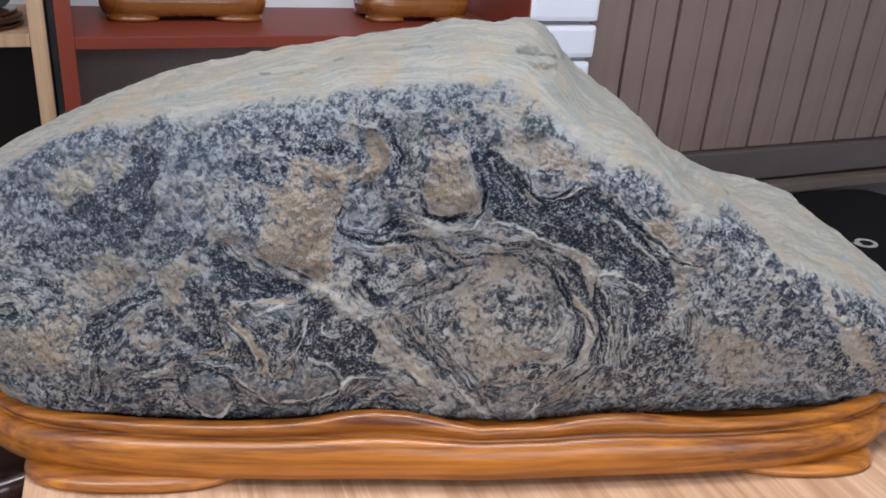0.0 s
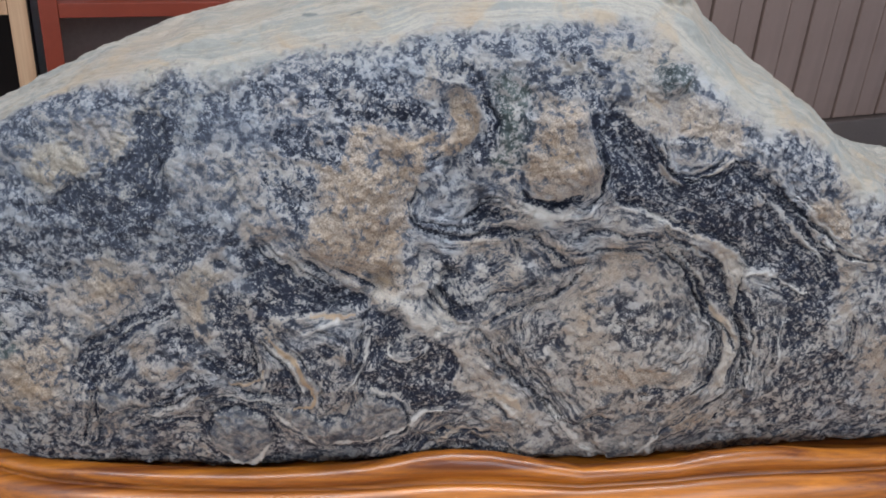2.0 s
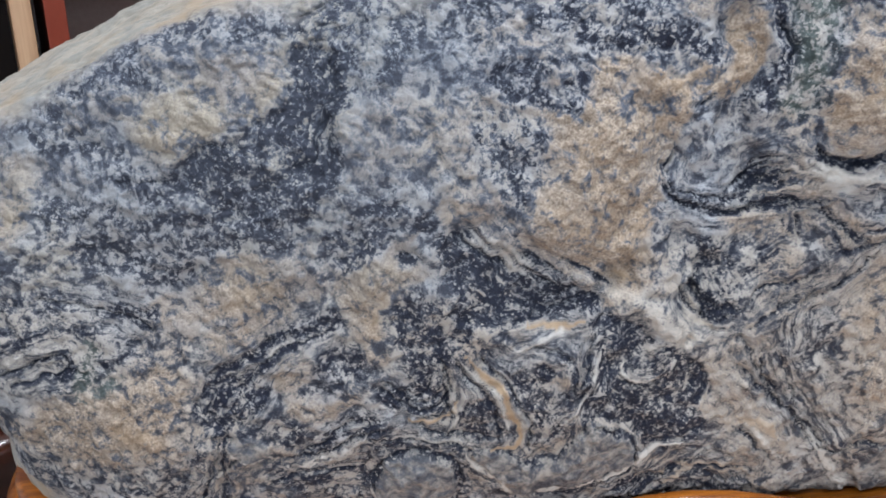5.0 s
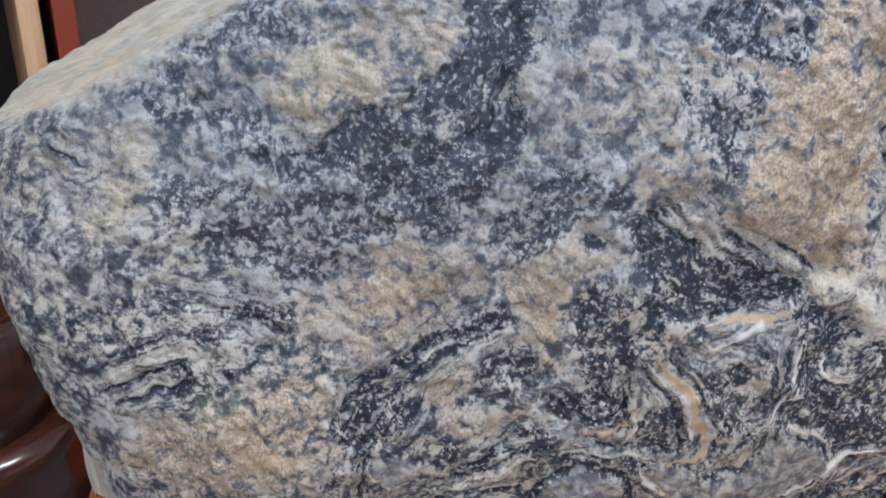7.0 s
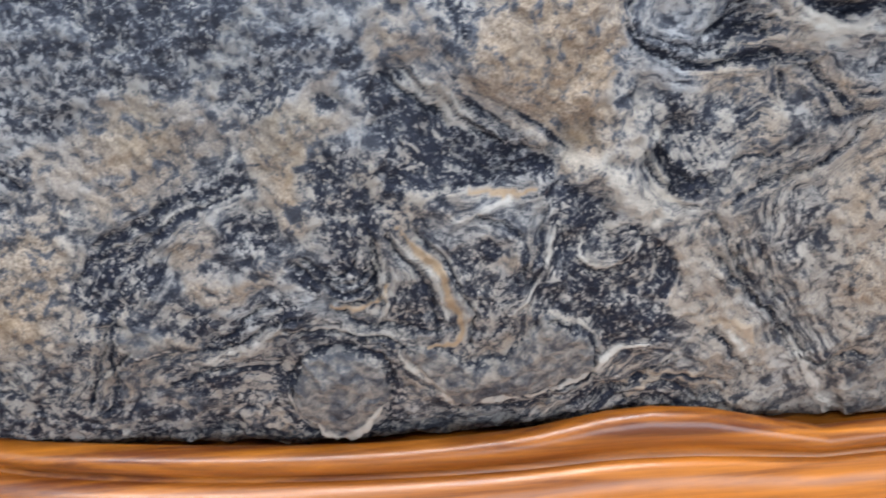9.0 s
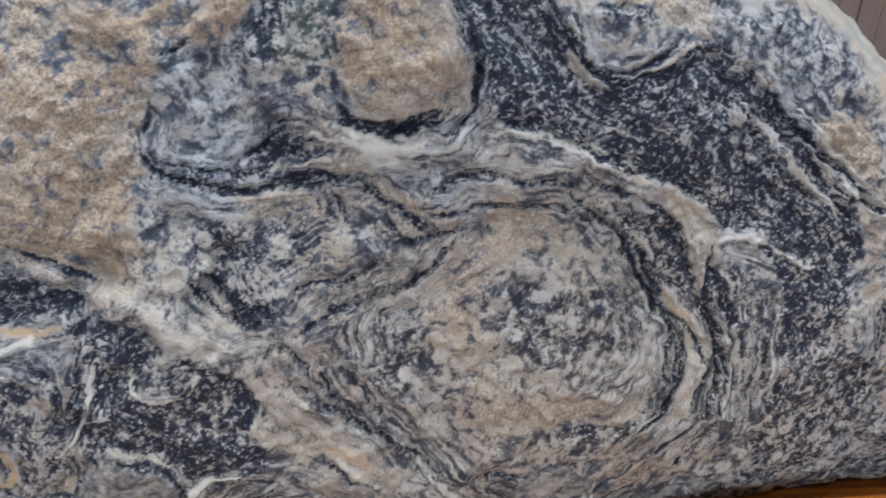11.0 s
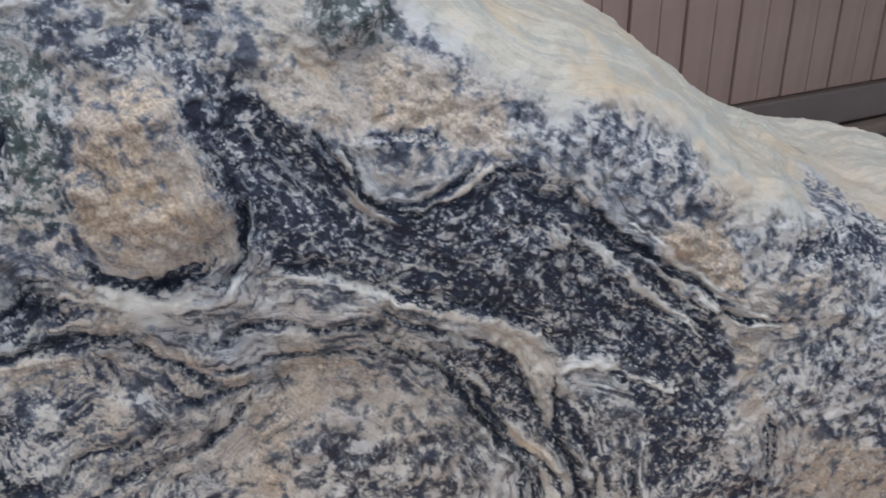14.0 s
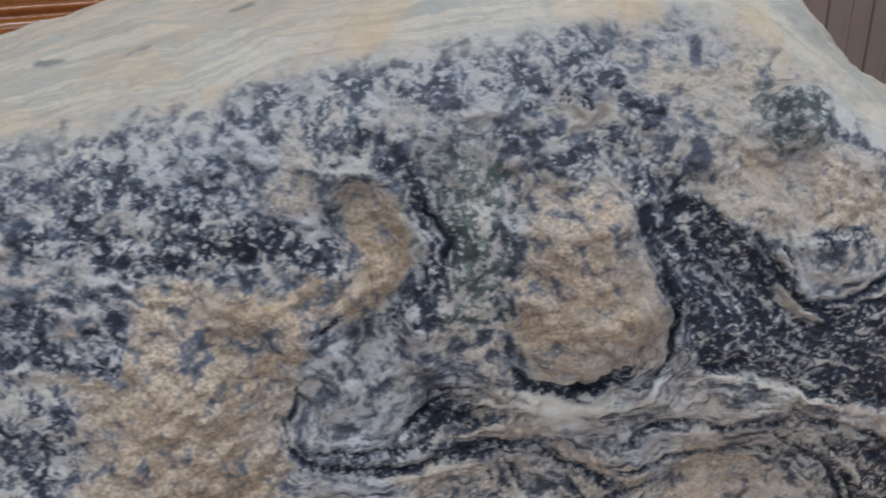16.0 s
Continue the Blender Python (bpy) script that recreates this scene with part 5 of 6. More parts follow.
mark("ochre_line", 2.6, 0.8, (33.1, 91.8), (46, 92.5), (53.9, 82.5))
mark("black_line", 1.01, 0.8, (25.7, 122.2), (42.7, 107.7), (56.4, 95.1), (70.5, 77.5))
area("plate", 0.6, 1.5, 1.0, (100.5, 52.4), (107, 68.3), (121.5, 74.1), (137.4, 67.4), (138.6, 49.8), (146.4, 3.4), (116.2, 31.8))
mark("white_line", 2.2, 0.9, (88.5, 58.7), (121.5, 11.3), (138.8, 15.2), (134.4, 57.9))
area("dark", 0.78, -0.5, 2, (-4.3, 60.4), (11.4, 71.4), (26, 75.9), (41.9, 60.9), (50, 46.8), (28.6, 52.3))
mark("ochre_line", 2.0, 0.4, (5.6, 61.7), (19.5, 70.1), (34, 65.8))
area("ochre", 0.66, 1.0, 3, (47.2, 253.3), (67.3, 251.8), (71, 239.6), (77.7, 229.8), (82.6, 219.5), (81.5, 212.6), (71, 205.7), (54.5, 203.5), (46.2, 215.7), (40.6, 224.8))
mark("black_line", 1.58, 0.9, (80.5, 226.5), (82.9, 217.7), (81.4, 210.9), (77.8, 202.2))
mark("black_line", 1.58, 0.75, (43.1, 211.6), (46.9, 204), (55.8, 202.3), (66.2, 204.4), (71.4, 210.5))
area("dark", 0.94, -0.8, 2, (71.3, 250.1), (93.6, 248.1), (99.8, 235.3), (105.5, 232.1), (113.1, 219.7), (123.7, 213.3), (135, 221.1), (145.8, 228.1), (164.1, 223.9), (174.9, 210.3), (193.6, 191.3), (215.3, 171.9), (220.9, 167.5), (219.6, 118.1), (239.2, 112), (243.2, 92.2), (233.1, 76.4), (196.7, 88.7), (196, 132.2), (186.8, 159.3), (178.1, 166.6), (167.3, 169.6), (158.8, 177.2), (140.8, 187.9), (122.7, 191.8), (116.8, 196.3), (90.3, 202.8), (85, 216.4), (77.7, 229.8), (71, 239.6))
area("light", 0.7, 0.4, 0.8, (161.9, 210.9), (165.6, 209.7), (166.1, 200.9), (159.4, 203.6))
area("cream", 0.42, 1.4, 1, (107.1, 241.2), (113.5, 226.1), (117.5, 219.6), (123.3, 216.5), (135.5, 223.8), (143.6, 228.8), (146, 227.6), (135, 220.1), (123.7, 213.3), (114.6, 216.4), (107.9, 226.4))
mark("black_line", 1.3, 0.95, (108.6, 237), (113.8, 224.3), (118.2, 217.9), (123.5, 214.3), (131.9, 217.7), (144.2, 226.5))
area("bare", 0.6, 0.5, 1.5, (113.4, 240.2), (133.4, 233.9), (136.4, 231.5), (122.9, 221.4), (117.7, 225))
area("dark", 0.82, 0, 1.5, (111.3, 240.8), (133.7, 238.1), (136.1, 232.4), (118.3, 234.2))
area("dark", 0.66, 0.5, 3, (150.6, 246.1), (200.2, 238.1), (204.4, 224.7), (202.6, 214.1), (183.8, 212.6), (167.8, 225.1), (149.4, 230.5))
area("ochre", 0.95, 0.5, 2, (190.3, 205.1), (218.2, 200.4), (223.5, 179.6), (214.2, 185.7), (194.3, 199.5))
mark("black_line", 0.79, 0.85, (155.4, 222.8), (173.3, 212.9), (192.3, 194.5), (214, 183), (223.9, 175.2))
mark("black_line", 0.79, 0.85, (165.4, 220.4), (184.2, 196.1), (202.6, 181.5), (224.8, 169.2), (247.5, 169.4))
mark("white_line", 1.2, 0.8, (183.4, 208.5), (203.9, 192), (221, 176.2), (235.4, 168.1))
mark("white_line", 1.2, 0.6, (171.2, 206.3), (189, 188.9), (209.1, 169.8))
mark("cream", 2.2, 0.65, (117.9, 193.4), (131.2, 189.5), (146.1, 180.8), (154.1, 170), (162, 160), (167.7, 141.1))
mark("cream", 3.6, 0.9, (154.3, 143.6), (161.8, 135.1), (168.5, 122.3), (166.5, 110.3), (163.4, 96.2))
mark("ochre_line", 2.4, 0.8, (156.4, 141.4), (164.9, 134.8))
mark("black_line", 1.44, 0.95, (133.9, 164.5), (144.7, 149.6), (155.2, 136.6), (166.9, 127), (169.9, 116))
mark("black_line", 1.3, 0.9, (148.6, 177.1), (156.2, 159.2), (167.3, 140.1), (172.6, 127.7), (176.8, 108.9), (174.3, 91.6))
mark("black_line", 1.01, 0.85, (117.4, 179.2), (132.7, 175.5), (139.4, 167))
mark("black_line", 0.86, 0.8, (70.4, 185.2), (86.5, 187.8), (104.6, 188.2), (118.1, 182.8))
area("dark", 0.88, -0.4, 1.5, (132.7, 175.5), (149.1, 175.1), (158.6, 154.8), (163.3, 142), (151.9, 148.2), (135, 163.9))
mark("white_line", 1.4, 0.5, (163.2, 166.1), (174.8, 167.8), (184.2, 165.3), (196.1, 158.5))
area("dark", 0.74, 0, 3, (246.8, 165), (290.7, 154.5), (288.5, 136.1), (252.4, 144.1))
mark("black_line", 1.15, 0.7, (237.1, 136.9), (243.6, 122.5), (240.2, 99.3))
area("ochre", 0.28, 0, 3, (243.6, 122.5), (317.6, 105.8), (341.2, 45), (263.4, 69.8))
area("dark", 0.82, 0, 2.5, (235.1, 196.1), (273.8, 202.4), (316.2, 217.4), (300.9, 192.8), (289.8, 170.9), (280.9, 173.4), (266.6, 187), (239.6, 185.7))
area("dark", 0.95, -0.3, 1, (292.6, 127), (300.5, 127.7), (299.3, 123.3), (294, 122.9))
area("dark", 0.70, 0, 2, (31.4, 286), (48.8, 292.5), (67.6, 292.1), (72.4, 276.3), (65.7, 277.6), (50.3, 279.6), (37.8, 280.5))
area("cream", 0.27, 0, 1.5, (31.1, 272.7), (43.9, 271.2), (58, 268.9), (69.4, 272.4), (70.6, 270), (59.2, 266.9), (42.4, 268.8))
area("dark", 0.72, 0.6, 1, (44.1, 273.3), (48.9, 276.4), (58.3, 273.8), (56, 272.1))
area("dark", 0.86, 1.2, 0.8, (69.9, 273.2), (81.5, 273), (77.2, 264.7), (69.8, 269.1))
area("dark", 0.9, 0.6, 1, (59.2, 266.9), (68.9, 266.8), (73.2, 262.5), (61.8, 263.8))
area("dark", 0.75, 0.6, 1, (40.8, 268.3), (54.2, 265.9), (50.9, 263.8), (42.3, 266.5))
area("dark", 0.9, 1.0, 0.8, (65, 283.6), (71.9, 279.5), (72.5, 275.9), (65.7, 277.6))
mark("black_line", 0.72, 0.8, (58.4, 276.6), (60.1, 273.8))
mark("black_line", 0.72, 0.8, (62.9, 277.8), (64.3, 271.2))
area("dark", 0.9, -1.0, 2, (7.6, 270.9), (19.3, 269.9), (20.9, 260.7), (25.3, 251.6), (27.3, 244.5), (28.6, 235.2), (25, 228.4), (20.2, 235.9), (22.5, 242.2), (21.2, 254), (10.3, 263.3))
area("green", 0.8, 0, 2.5, (24.3, 263.1), (41.8, 261.9), (42.8, 253.6), (48.9, 248.1), (42.3, 234.3), (43.3, 220.4), (31, 220), (27.6, 245.9))
mark("black_line", 1.15, 0.85, (23.9, 255.5), (25.3, 249.9), (27.2, 241.8), (29.7, 233.3))
area("ochre", 0.85, 1.0, 2.5, (9.1, 257), (18.5, 253.3), (19.9, 244.1), (17.9, 237.4), (15.3, 228.5), (-3.7, 229.4), (7.9, 238.6), (7.2, 245.7), (2.8, 255.2))
area("dark", 0.66, 0, 2.5, (-54, 264.6), (-18.5, 269.1), (-11.1, 263.8), (-13.7, 255.6), (-42, 257.7), (-54.8, 261))
area("dark", 0.9, 0, 2.5, (-46.3, 254.3), (-10.6, 253.6), (2.6, 245.4), (6.7, 240.3), (1, 237.3), (-5.4, 242.9), (-17.8, 248.1), (-37.7, 241.9), (-44, 245.3))
area("dark", 0.86, 0, 2.5, (-68.5, 230.8), (-49.2, 229.5), (-44.3, 239.3), (-39.4, 231.4), (-48, 219.1), (-58.7, 222.2), (-70.1, 225.3))
area("ochre", 0.85, 0.8, 3, (-41.5, 239.3), (-21.4, 241.6), (-3.7, 231.4), (-6.6, 218.7), (-12.8, 203.4), (-13.6, 185), (-51.7, 194.3), (-40.3, 215), (-44.3, 222.5))
area("light", 0.7, 0, 2.5, (-4.7, 217.7), (19.8, 226.5), (22.7, 214.9), (13, 196.8), (-1.3, 189.2), (-10.9, 197), (-11.3, 207.4))
mark("black_line", 1.15, 0.8, (-11.6, 195.8), (-6.2, 188.2), (4.9, 183.7), (17.4, 185), (27.3, 186.9))
mark("black_line", 1.15, 0.85, (10.3, 192.9), (19.6, 194.6), (29.3, 202.8))
area("green", 0.65, 0, 3, (98.8, 266.9), (105.5, 272.6), (117.8, 272.9), (125.8, 266.2), (119, 256.8), (108.9, 255.8), (101.9, 263))
area("ochre", 0.7, -0.5, 2, (97.5, 262.2), (105.7, 257.5), (111.3, 252.5), (102.2, 252.5), (97.7, 257.5))
area("dark", 0.66, 0, 4, (223.1, 162.1), (338, 164), (365.4, 134.4), (350.1, 82.2), (295.2, 108.2), (239.1, 131.2))
area("dark", 0.8, 0, 3, (332.2, 105.5), (368.1, 103.9), (408.1, 63), (388.5, 37.1), (360.5, 52.8))
area("dark", 0.84, 0, 3, (364.7, 151.2), (404.6, 152), (404.1, 127.5), (382.5, 103.4))
mark("cream", 5.0, 0.85, (335, 159.3), (355.8, 123.2), (374.4, 98.2), (405.9, 70.5))
area("ochre", 0.3, 0, 4, (243.9, 126.2), (300, 107.4), (290.7, 62.5), (248.3, 84.4))
area("dark", 0.8, 0, 3, (189.4, 115), (226.6, 131.1), (242.9, 56.4), (210, 44.1))
area("dark", 0.7, 0, 3, (241.2, 62), (261.8, 90.7), (267.4, 51))
mark("white_line", 1.2, 0.9, (-19, 129.7), (-19.9, 120.2), (-12.1, 117.5), (-3.2, 118), (-0.2, 124.8))
mark("white_line", 1.0, 0.8, (-17.2, 128.2), (-10, 134.1), (1.6, 133.9))
mark("white_line", 1.0, 0.7, (-78, 126.3), (-71, 116.4), (-64, 105.1), (-63.1, 94))
mark("white_line", 0.9, 0.7, (-89.6, 122.6), (-86, 113.4), (-82, 103.3), (-83.6, 96))
mark("black_line", 0.86, 0.8, (-90.5, 126.7), (-89.6, 115.9), (-83.2, 102.4))
mark("black_line", 0.86, 0.8, (-103.5, 115), (-97.5, 110.7), (-92.3, 113.2), (-90.5, 118.3))
mark("black_line", 0.72, 0.8, (-102, 101.9), (-89.9, 96.2), (-79.5, 93.9), (-64.6, 93.7))
mark("white_line", 0.9, 0.7, (-101.6, 98.4), (-90.9, 92.7), (-79.5, 91.3))
mark("white_line", 0.9, 0.7, (-154.8, 126.2), (-141.2, 133.8), (-127.8, 140.9))
mark("white_line", 0.9, 0.6, (-169.7, 113.4), (-162, 120.8), (-150.1, 128.9))
mark("black_line", 0.94, 0.8, (-154.6, 63.4), (-140.7, 74.9), (-128.6, 76.3), (-116.7, 74.7))
mark("white_line", 0.9, 0.7, (-146.6, 74.9), (-133.6, 82.9), (-118.6, 89.6), (-117, 98.9))
mark("black_line", 0.72, 0.8, (-142.3, 83.3), (-130.6, 90.7), (-119.1, 102.4))
mark("black_line", 1.15, 0.85, (-10.6, 42.6), (-2.3, 66.4), (12.7, 69.7), (29.7, 70.8), (53.6, 59.5))
mark("white_line", 1.0, 0.6, (-27.2, 15.3), (-29.7, 49.7), (-24.4, 58.4))
mark("cream", 1.6, 0.6, (12.1, 64), (22, 72.2), (36.8, 72.3))
mark("black_line", 0.86, 0.85, (-35.9, 119.1), (-31.7, 130.7), (-33.4, 140.5))
mark("white_line", 1.0, 0.7, (-42.8, 102.1), (-34.4, 110), (-30.2, 124.8), (-27.4, 133.4))
mark("black_line", 0.79, 0.8, (60.9, 147.1), (72.7, 162.1), (77.2, 164.1))
mark("black_line", 0.79, 0.8, (4, 155.8), (9.8, 146.7), (17.1, 141.7), (22.2, 143.9))
mark("black_line", 0.79, 0.8, (41.3, 147.9), (52.4, 145.6), (59.4, 153.7))
mark("black_line", 0.72, 0.7, (65.4, 174.3), (82.8, 177.2), (103.9, 178.8), (116.3, 173.5))
mark("black_line", 0.72, 0.7, (57, 165.6), (75.4, 169.9), (93.2, 171.3))
mark("white_line", 1.0, 0.6, (27.1, 166.9), (38.6, 172.8), (49.7, 167.9))
mark("black_line", 0.72, 0.8, (118.1, 189.2), (135.9, 177.9), (152.5, 163.8), (162.3, 150.3))
mark("white_line", 1.0, 0.7, (118.5, 184.1), (136.9, 170.8), (146.4, 157.8))
mark("black_line", 0.72, 0.7, (156.6, 166.8), (170.5, 149.5), (178.3, 126.5), (184.1, 99))
mark("black_line", 0.79, 0.7, (130.7, 54), (149.2, 67.9), (164.9, 78.9), (173, 93.7))
mark("black_line", 0.72, 0.7, (7.7, 124.9), (10.9, 114), (8.9, 103.6))
mark("black_line", 0.72, 0.8, (-10.3, 211.4), (-10.4, 198.9), (-8.3, 192.7))
mark("black_line", 0.72, 0.8, (89.2, 210.6), (97.6, 205.6), (110.6, 204.4), (116.3, 198.7))
mark("black_line", 0.72, 0.8, (87.5, 206.4), (101.8, 201.1), (116.8, 196.3), (127.3, 190.4), (136.8, 188.5))
mark("white_line", 1.0, 0.7, (89.4, 200.9), (101.7, 198.8), (112.9, 198.6), (123.8, 190.5))
mark("black_line", 0.72, 0.8, (117.3, 190.3), (127.8, 180.9), (142.4, 177), (151, 172.9))
mark("black_line", 0.72, 0.8, (174.4, 211.8), (190.7, 197.2), (206, 186.3))
mark("black_line", 0.72, 0.8, (158.2, 204.5), (168.1, 193.3), (178.9, 184.4), (189.5, 173.9), (199.2, 163.3))
mark("white_line", 0.9, 0.6, (163, 213), (178.5, 197.3), (195.5, 181.8), (210.6, 166.2))
mark("black_line", 0.94, 0.85, (162.9, 164.2), (168.2, 148.4), (171.1, 136.5))
mark("black_line", 0.72, 0.7, (188.2, 131.2), (192.3, 112.8), (192.3, 94.4))
mark("white_line", 1.0, 0.7, (191.4, 131.5), (194.1, 118.4), (195.2, 98.6))
mark("white_line", 1.0, 0.7, (177.6, 132.8), (182, 112.3), (181.7, 93.7))
mark("black_line", 0.86, 0.8, (19.7, 189.5), (31.9, 185), (45.3, 185.7), (56.2, 180.9), (68, 172.4))
mark("black_line", 0.72, 0.8, (57.2, 175.6), (64.2, 166.8), (68.1, 164.8))
mark("black_line", 0.94, 0.85, (41.8, 206.8), (50.5, 201.9), (61.1, 204.2), (69.5, 207.5))
mark("black_line", 0.86, 0.85, (68.9, 203.3), (78.5, 202.7), (81.7, 211.8))
mark("white_line", 1.1, 0.7, (41.4, 201.6), (51.9, 195.8), (62.5, 197.3), (72.8, 197.7))
mark("black_line", 0.86, 0.8, (99, 242.4), (106.6, 231.6), (114, 223.4), (118.1, 216.1), (127, 216.5))
mark("black_line", 0.86, 0.8, (75.5, 237.6), (80.3, 230), (83.7, 219.3), (83, 213.3))
# Paler ground puts light on the undercut lower middle into the colour.
area("light", 0.6, 0, 4, (61.3, 69.4), (91.8, 55.7), (128.4, 1.5), (151, 2.3), (143.9, 52.5), (169.3, 55.2), (180, 31.6), (130.5, 25.7), (63.8, 42.9))

# Wavering outlines: the face coordinates are bent by noise before the marks are laid.
WX = X0 + 0.0070 * (cloud(X0, S0, 70, 11, 4, 0.6) - 0.5) + 0.0010 * (cloud(X0, S0, 420, 12, 2) - 0.5)
WS = S0 + 0.0070 * (cloud(X0, S0, 70, 21, 4, 0.6) - 0.5) + 0.0010 * (cloud(X0, S0, 420, 22, 2) - 0.5)
FACE = (S0 < 0.62) & (np.arange(NP)[:, None] < int(NP * 0.82))
ink = 0.48 + 0.36 * (cloud(X0, S0, 35, 31, 3) - 0.5)
ochre = step01(cloud(X0, S0, 28, 41, 4), 0.50, 0.70) * 0.6
pale = np.zeros_like(X0)
rust = np.zeros_like(X0)
green = np.zeros_like(X0)
still = np.zeros_like(X0)
fu, fv, fa = X0 * 1.0, S0 * 1.0, np.zeros_like(X0)
flow_d = np.full(X0.shape, 9.0)
RELIEF = 0.0060 * (cloud(X0, S0, 20, 3) - 0.5) + 0.0034 * (cloud(X0, S0, 80, 9, 4, 0.6) - 0.5)


def way_distance(way, reach):
    """Where the face lies within reach of a way: the rows, the distance, the signed side and the place along it."""
    lo, hi = way.min(0) - reach, way.max(0) + reach
    pick = np.nonzero(FACE & (WX > lo[0]) & (WX < hi[0]) & (WS > lo[1]) & (WS < hi[1]))
    px, ps = WX[pick], WS[pick]
    best, side, along, run = np.full(px.shape, 9.0), np.zeros(px.shape), np.zeros(px.shape), 0.0
    if len(way) == 1:
        d = np.hypot(px - way[0, 0], ps - way[0, 1])
        return pick, d, d, d * 0
    for a, b in zip(way[:-1], way[1:]):
        v = b - a
        length = max(np.hypot(*v), 1e-6)
        t = np.clip(((px - a[0]) * v[0] + (ps - a[1]) * v[1]) / length**2, 0, 1)
        d = np.hypot(px - a[0] - t * v[0], ps - a[1] - t * v[1])
        near = d < best
        best = np.where(near, d, best)
        side = np.where(near, np.sign((px - a[0]) * v[1] - (ps - a[1]) * v[0]) * d, side)
        along = np.where(near, run + t * length, along)
        run += length
    return pick, best, side, along


def rounded(way):
    """The way with its corners rounded."""
    for _ in range(2 if len(way) > 2 else 0):
        q, r = way[:-1] * 0.75 + way[1:] * 0.25, way[:-1] * 0.25 + way[1:] * 0.75
        way = np.concatenate([way[:1], np.stack([q, r], 1).reshape(-1, 2)[1:-1], way[-1:]])
    return way


def area_depth(corners, reach):
    """How far inside a closed outline the face lies, negative outside."""
    lo, hi = corners.min(0) - reach, corners.max(0) + reach
    pick = np.nonzero(FACE & (WX > lo[0]) & (WX < hi[0]) & (WS > lo[1]) & (WS < hi[1]))
    px, ps = WX[pick], WS[pick]
    best, odd = np.full(px.shape, 9.0), np.zeros(px.shape, bool)
    for a, b in zip(corners, np.roll(corners, -1, axis=0)):
        v = b - a
        t = np.clip(((px - a[0]) * v[0] + (ps - a[1]) * v[1]) / max(v @ v, 1e-12), 0, 1)
        best = np.minimum(best, np.hypot(px - a[0] - t * v[0], ps - a[1] - t * v[1]))
        crosses = (a[1] > ps) != (b[1] > ps)
        odd ^= crosses & (px < a[0] + (ps - a[1]) * v[0] / (v[1] if abs(v[1]) > 1e-9 else 1e-9))
    return pick, np.where(odd, best, -best)


def rounded_loop(way):
    for _ in range(2):
        nxt = np.roll(way, -1, axis=0)
        way = np.stack([way * 0.78 + nxt * 0.22, way * 0.22 + nxt * 0.78], 1).reshape(-1, 2)
    return way


def lay_areas():
    """Ground tone, tint and height of each bounded patch, with ragged edges."""
    for kind, strength, height, feather, corners in AREAS:
        pick, d = area_depth(rounded_loop(corners), 0.010)
        rag = 0.0 if kind == "plate" else 1.0
        d = d + rag * feather * 1.6 * (cloud(X0[pick], S0[pick], 230, 81, 3, 0.6) - 0.5)
        f = strength * step01(d, -0.5 * feather, 0.6 * feather)
        if kind == "dark":
            f = step01(d, -0.5 * feather, 0.6 * feather) * min(1.0, 0.55 + 0.5 * strength)
            tone, tint = 0.33 + 0.53 * strength**1.4, 0.12
        else:
            tone, tint = {"ochre": (0.24, 1.0), "bare": (0.36, 0.45), "light": (0.42, 0.0), "cream": (0.16, 0.75), "plate": (0.44, 0.30), "green": (0.74, 0.1)}[kind]
        ink[pick] = ink[pick] * (1 - f) + f * tone
        ochre[pick] = ochre[pick] * (1 - f) + f * tint
        if kind == "cream":
            pale[pick] = np.maximum(pale[pick], 0.7 * f)
        elif kind == "green":
            green[pick] = np.maximum(green[pick], 0.35 * f)
        elif kind == "plate":
            pale[pick] *= 1 - f
            still[pick] = np.maximum(still[pick], f)
        else:
            pale[pick] *= 1 - f
        RELIEF[pick] += height * step01(d, -0.4 * feather, 0.8 * feather)


for kind, width, strength, way in MARKS:
    if kind == "form":
        RELIEF += strength * 0.001 * (1 - step01(np.hypot(X0 - way[0, 0], S0 - way[0, 1]) / width, 0.0, 1.7))

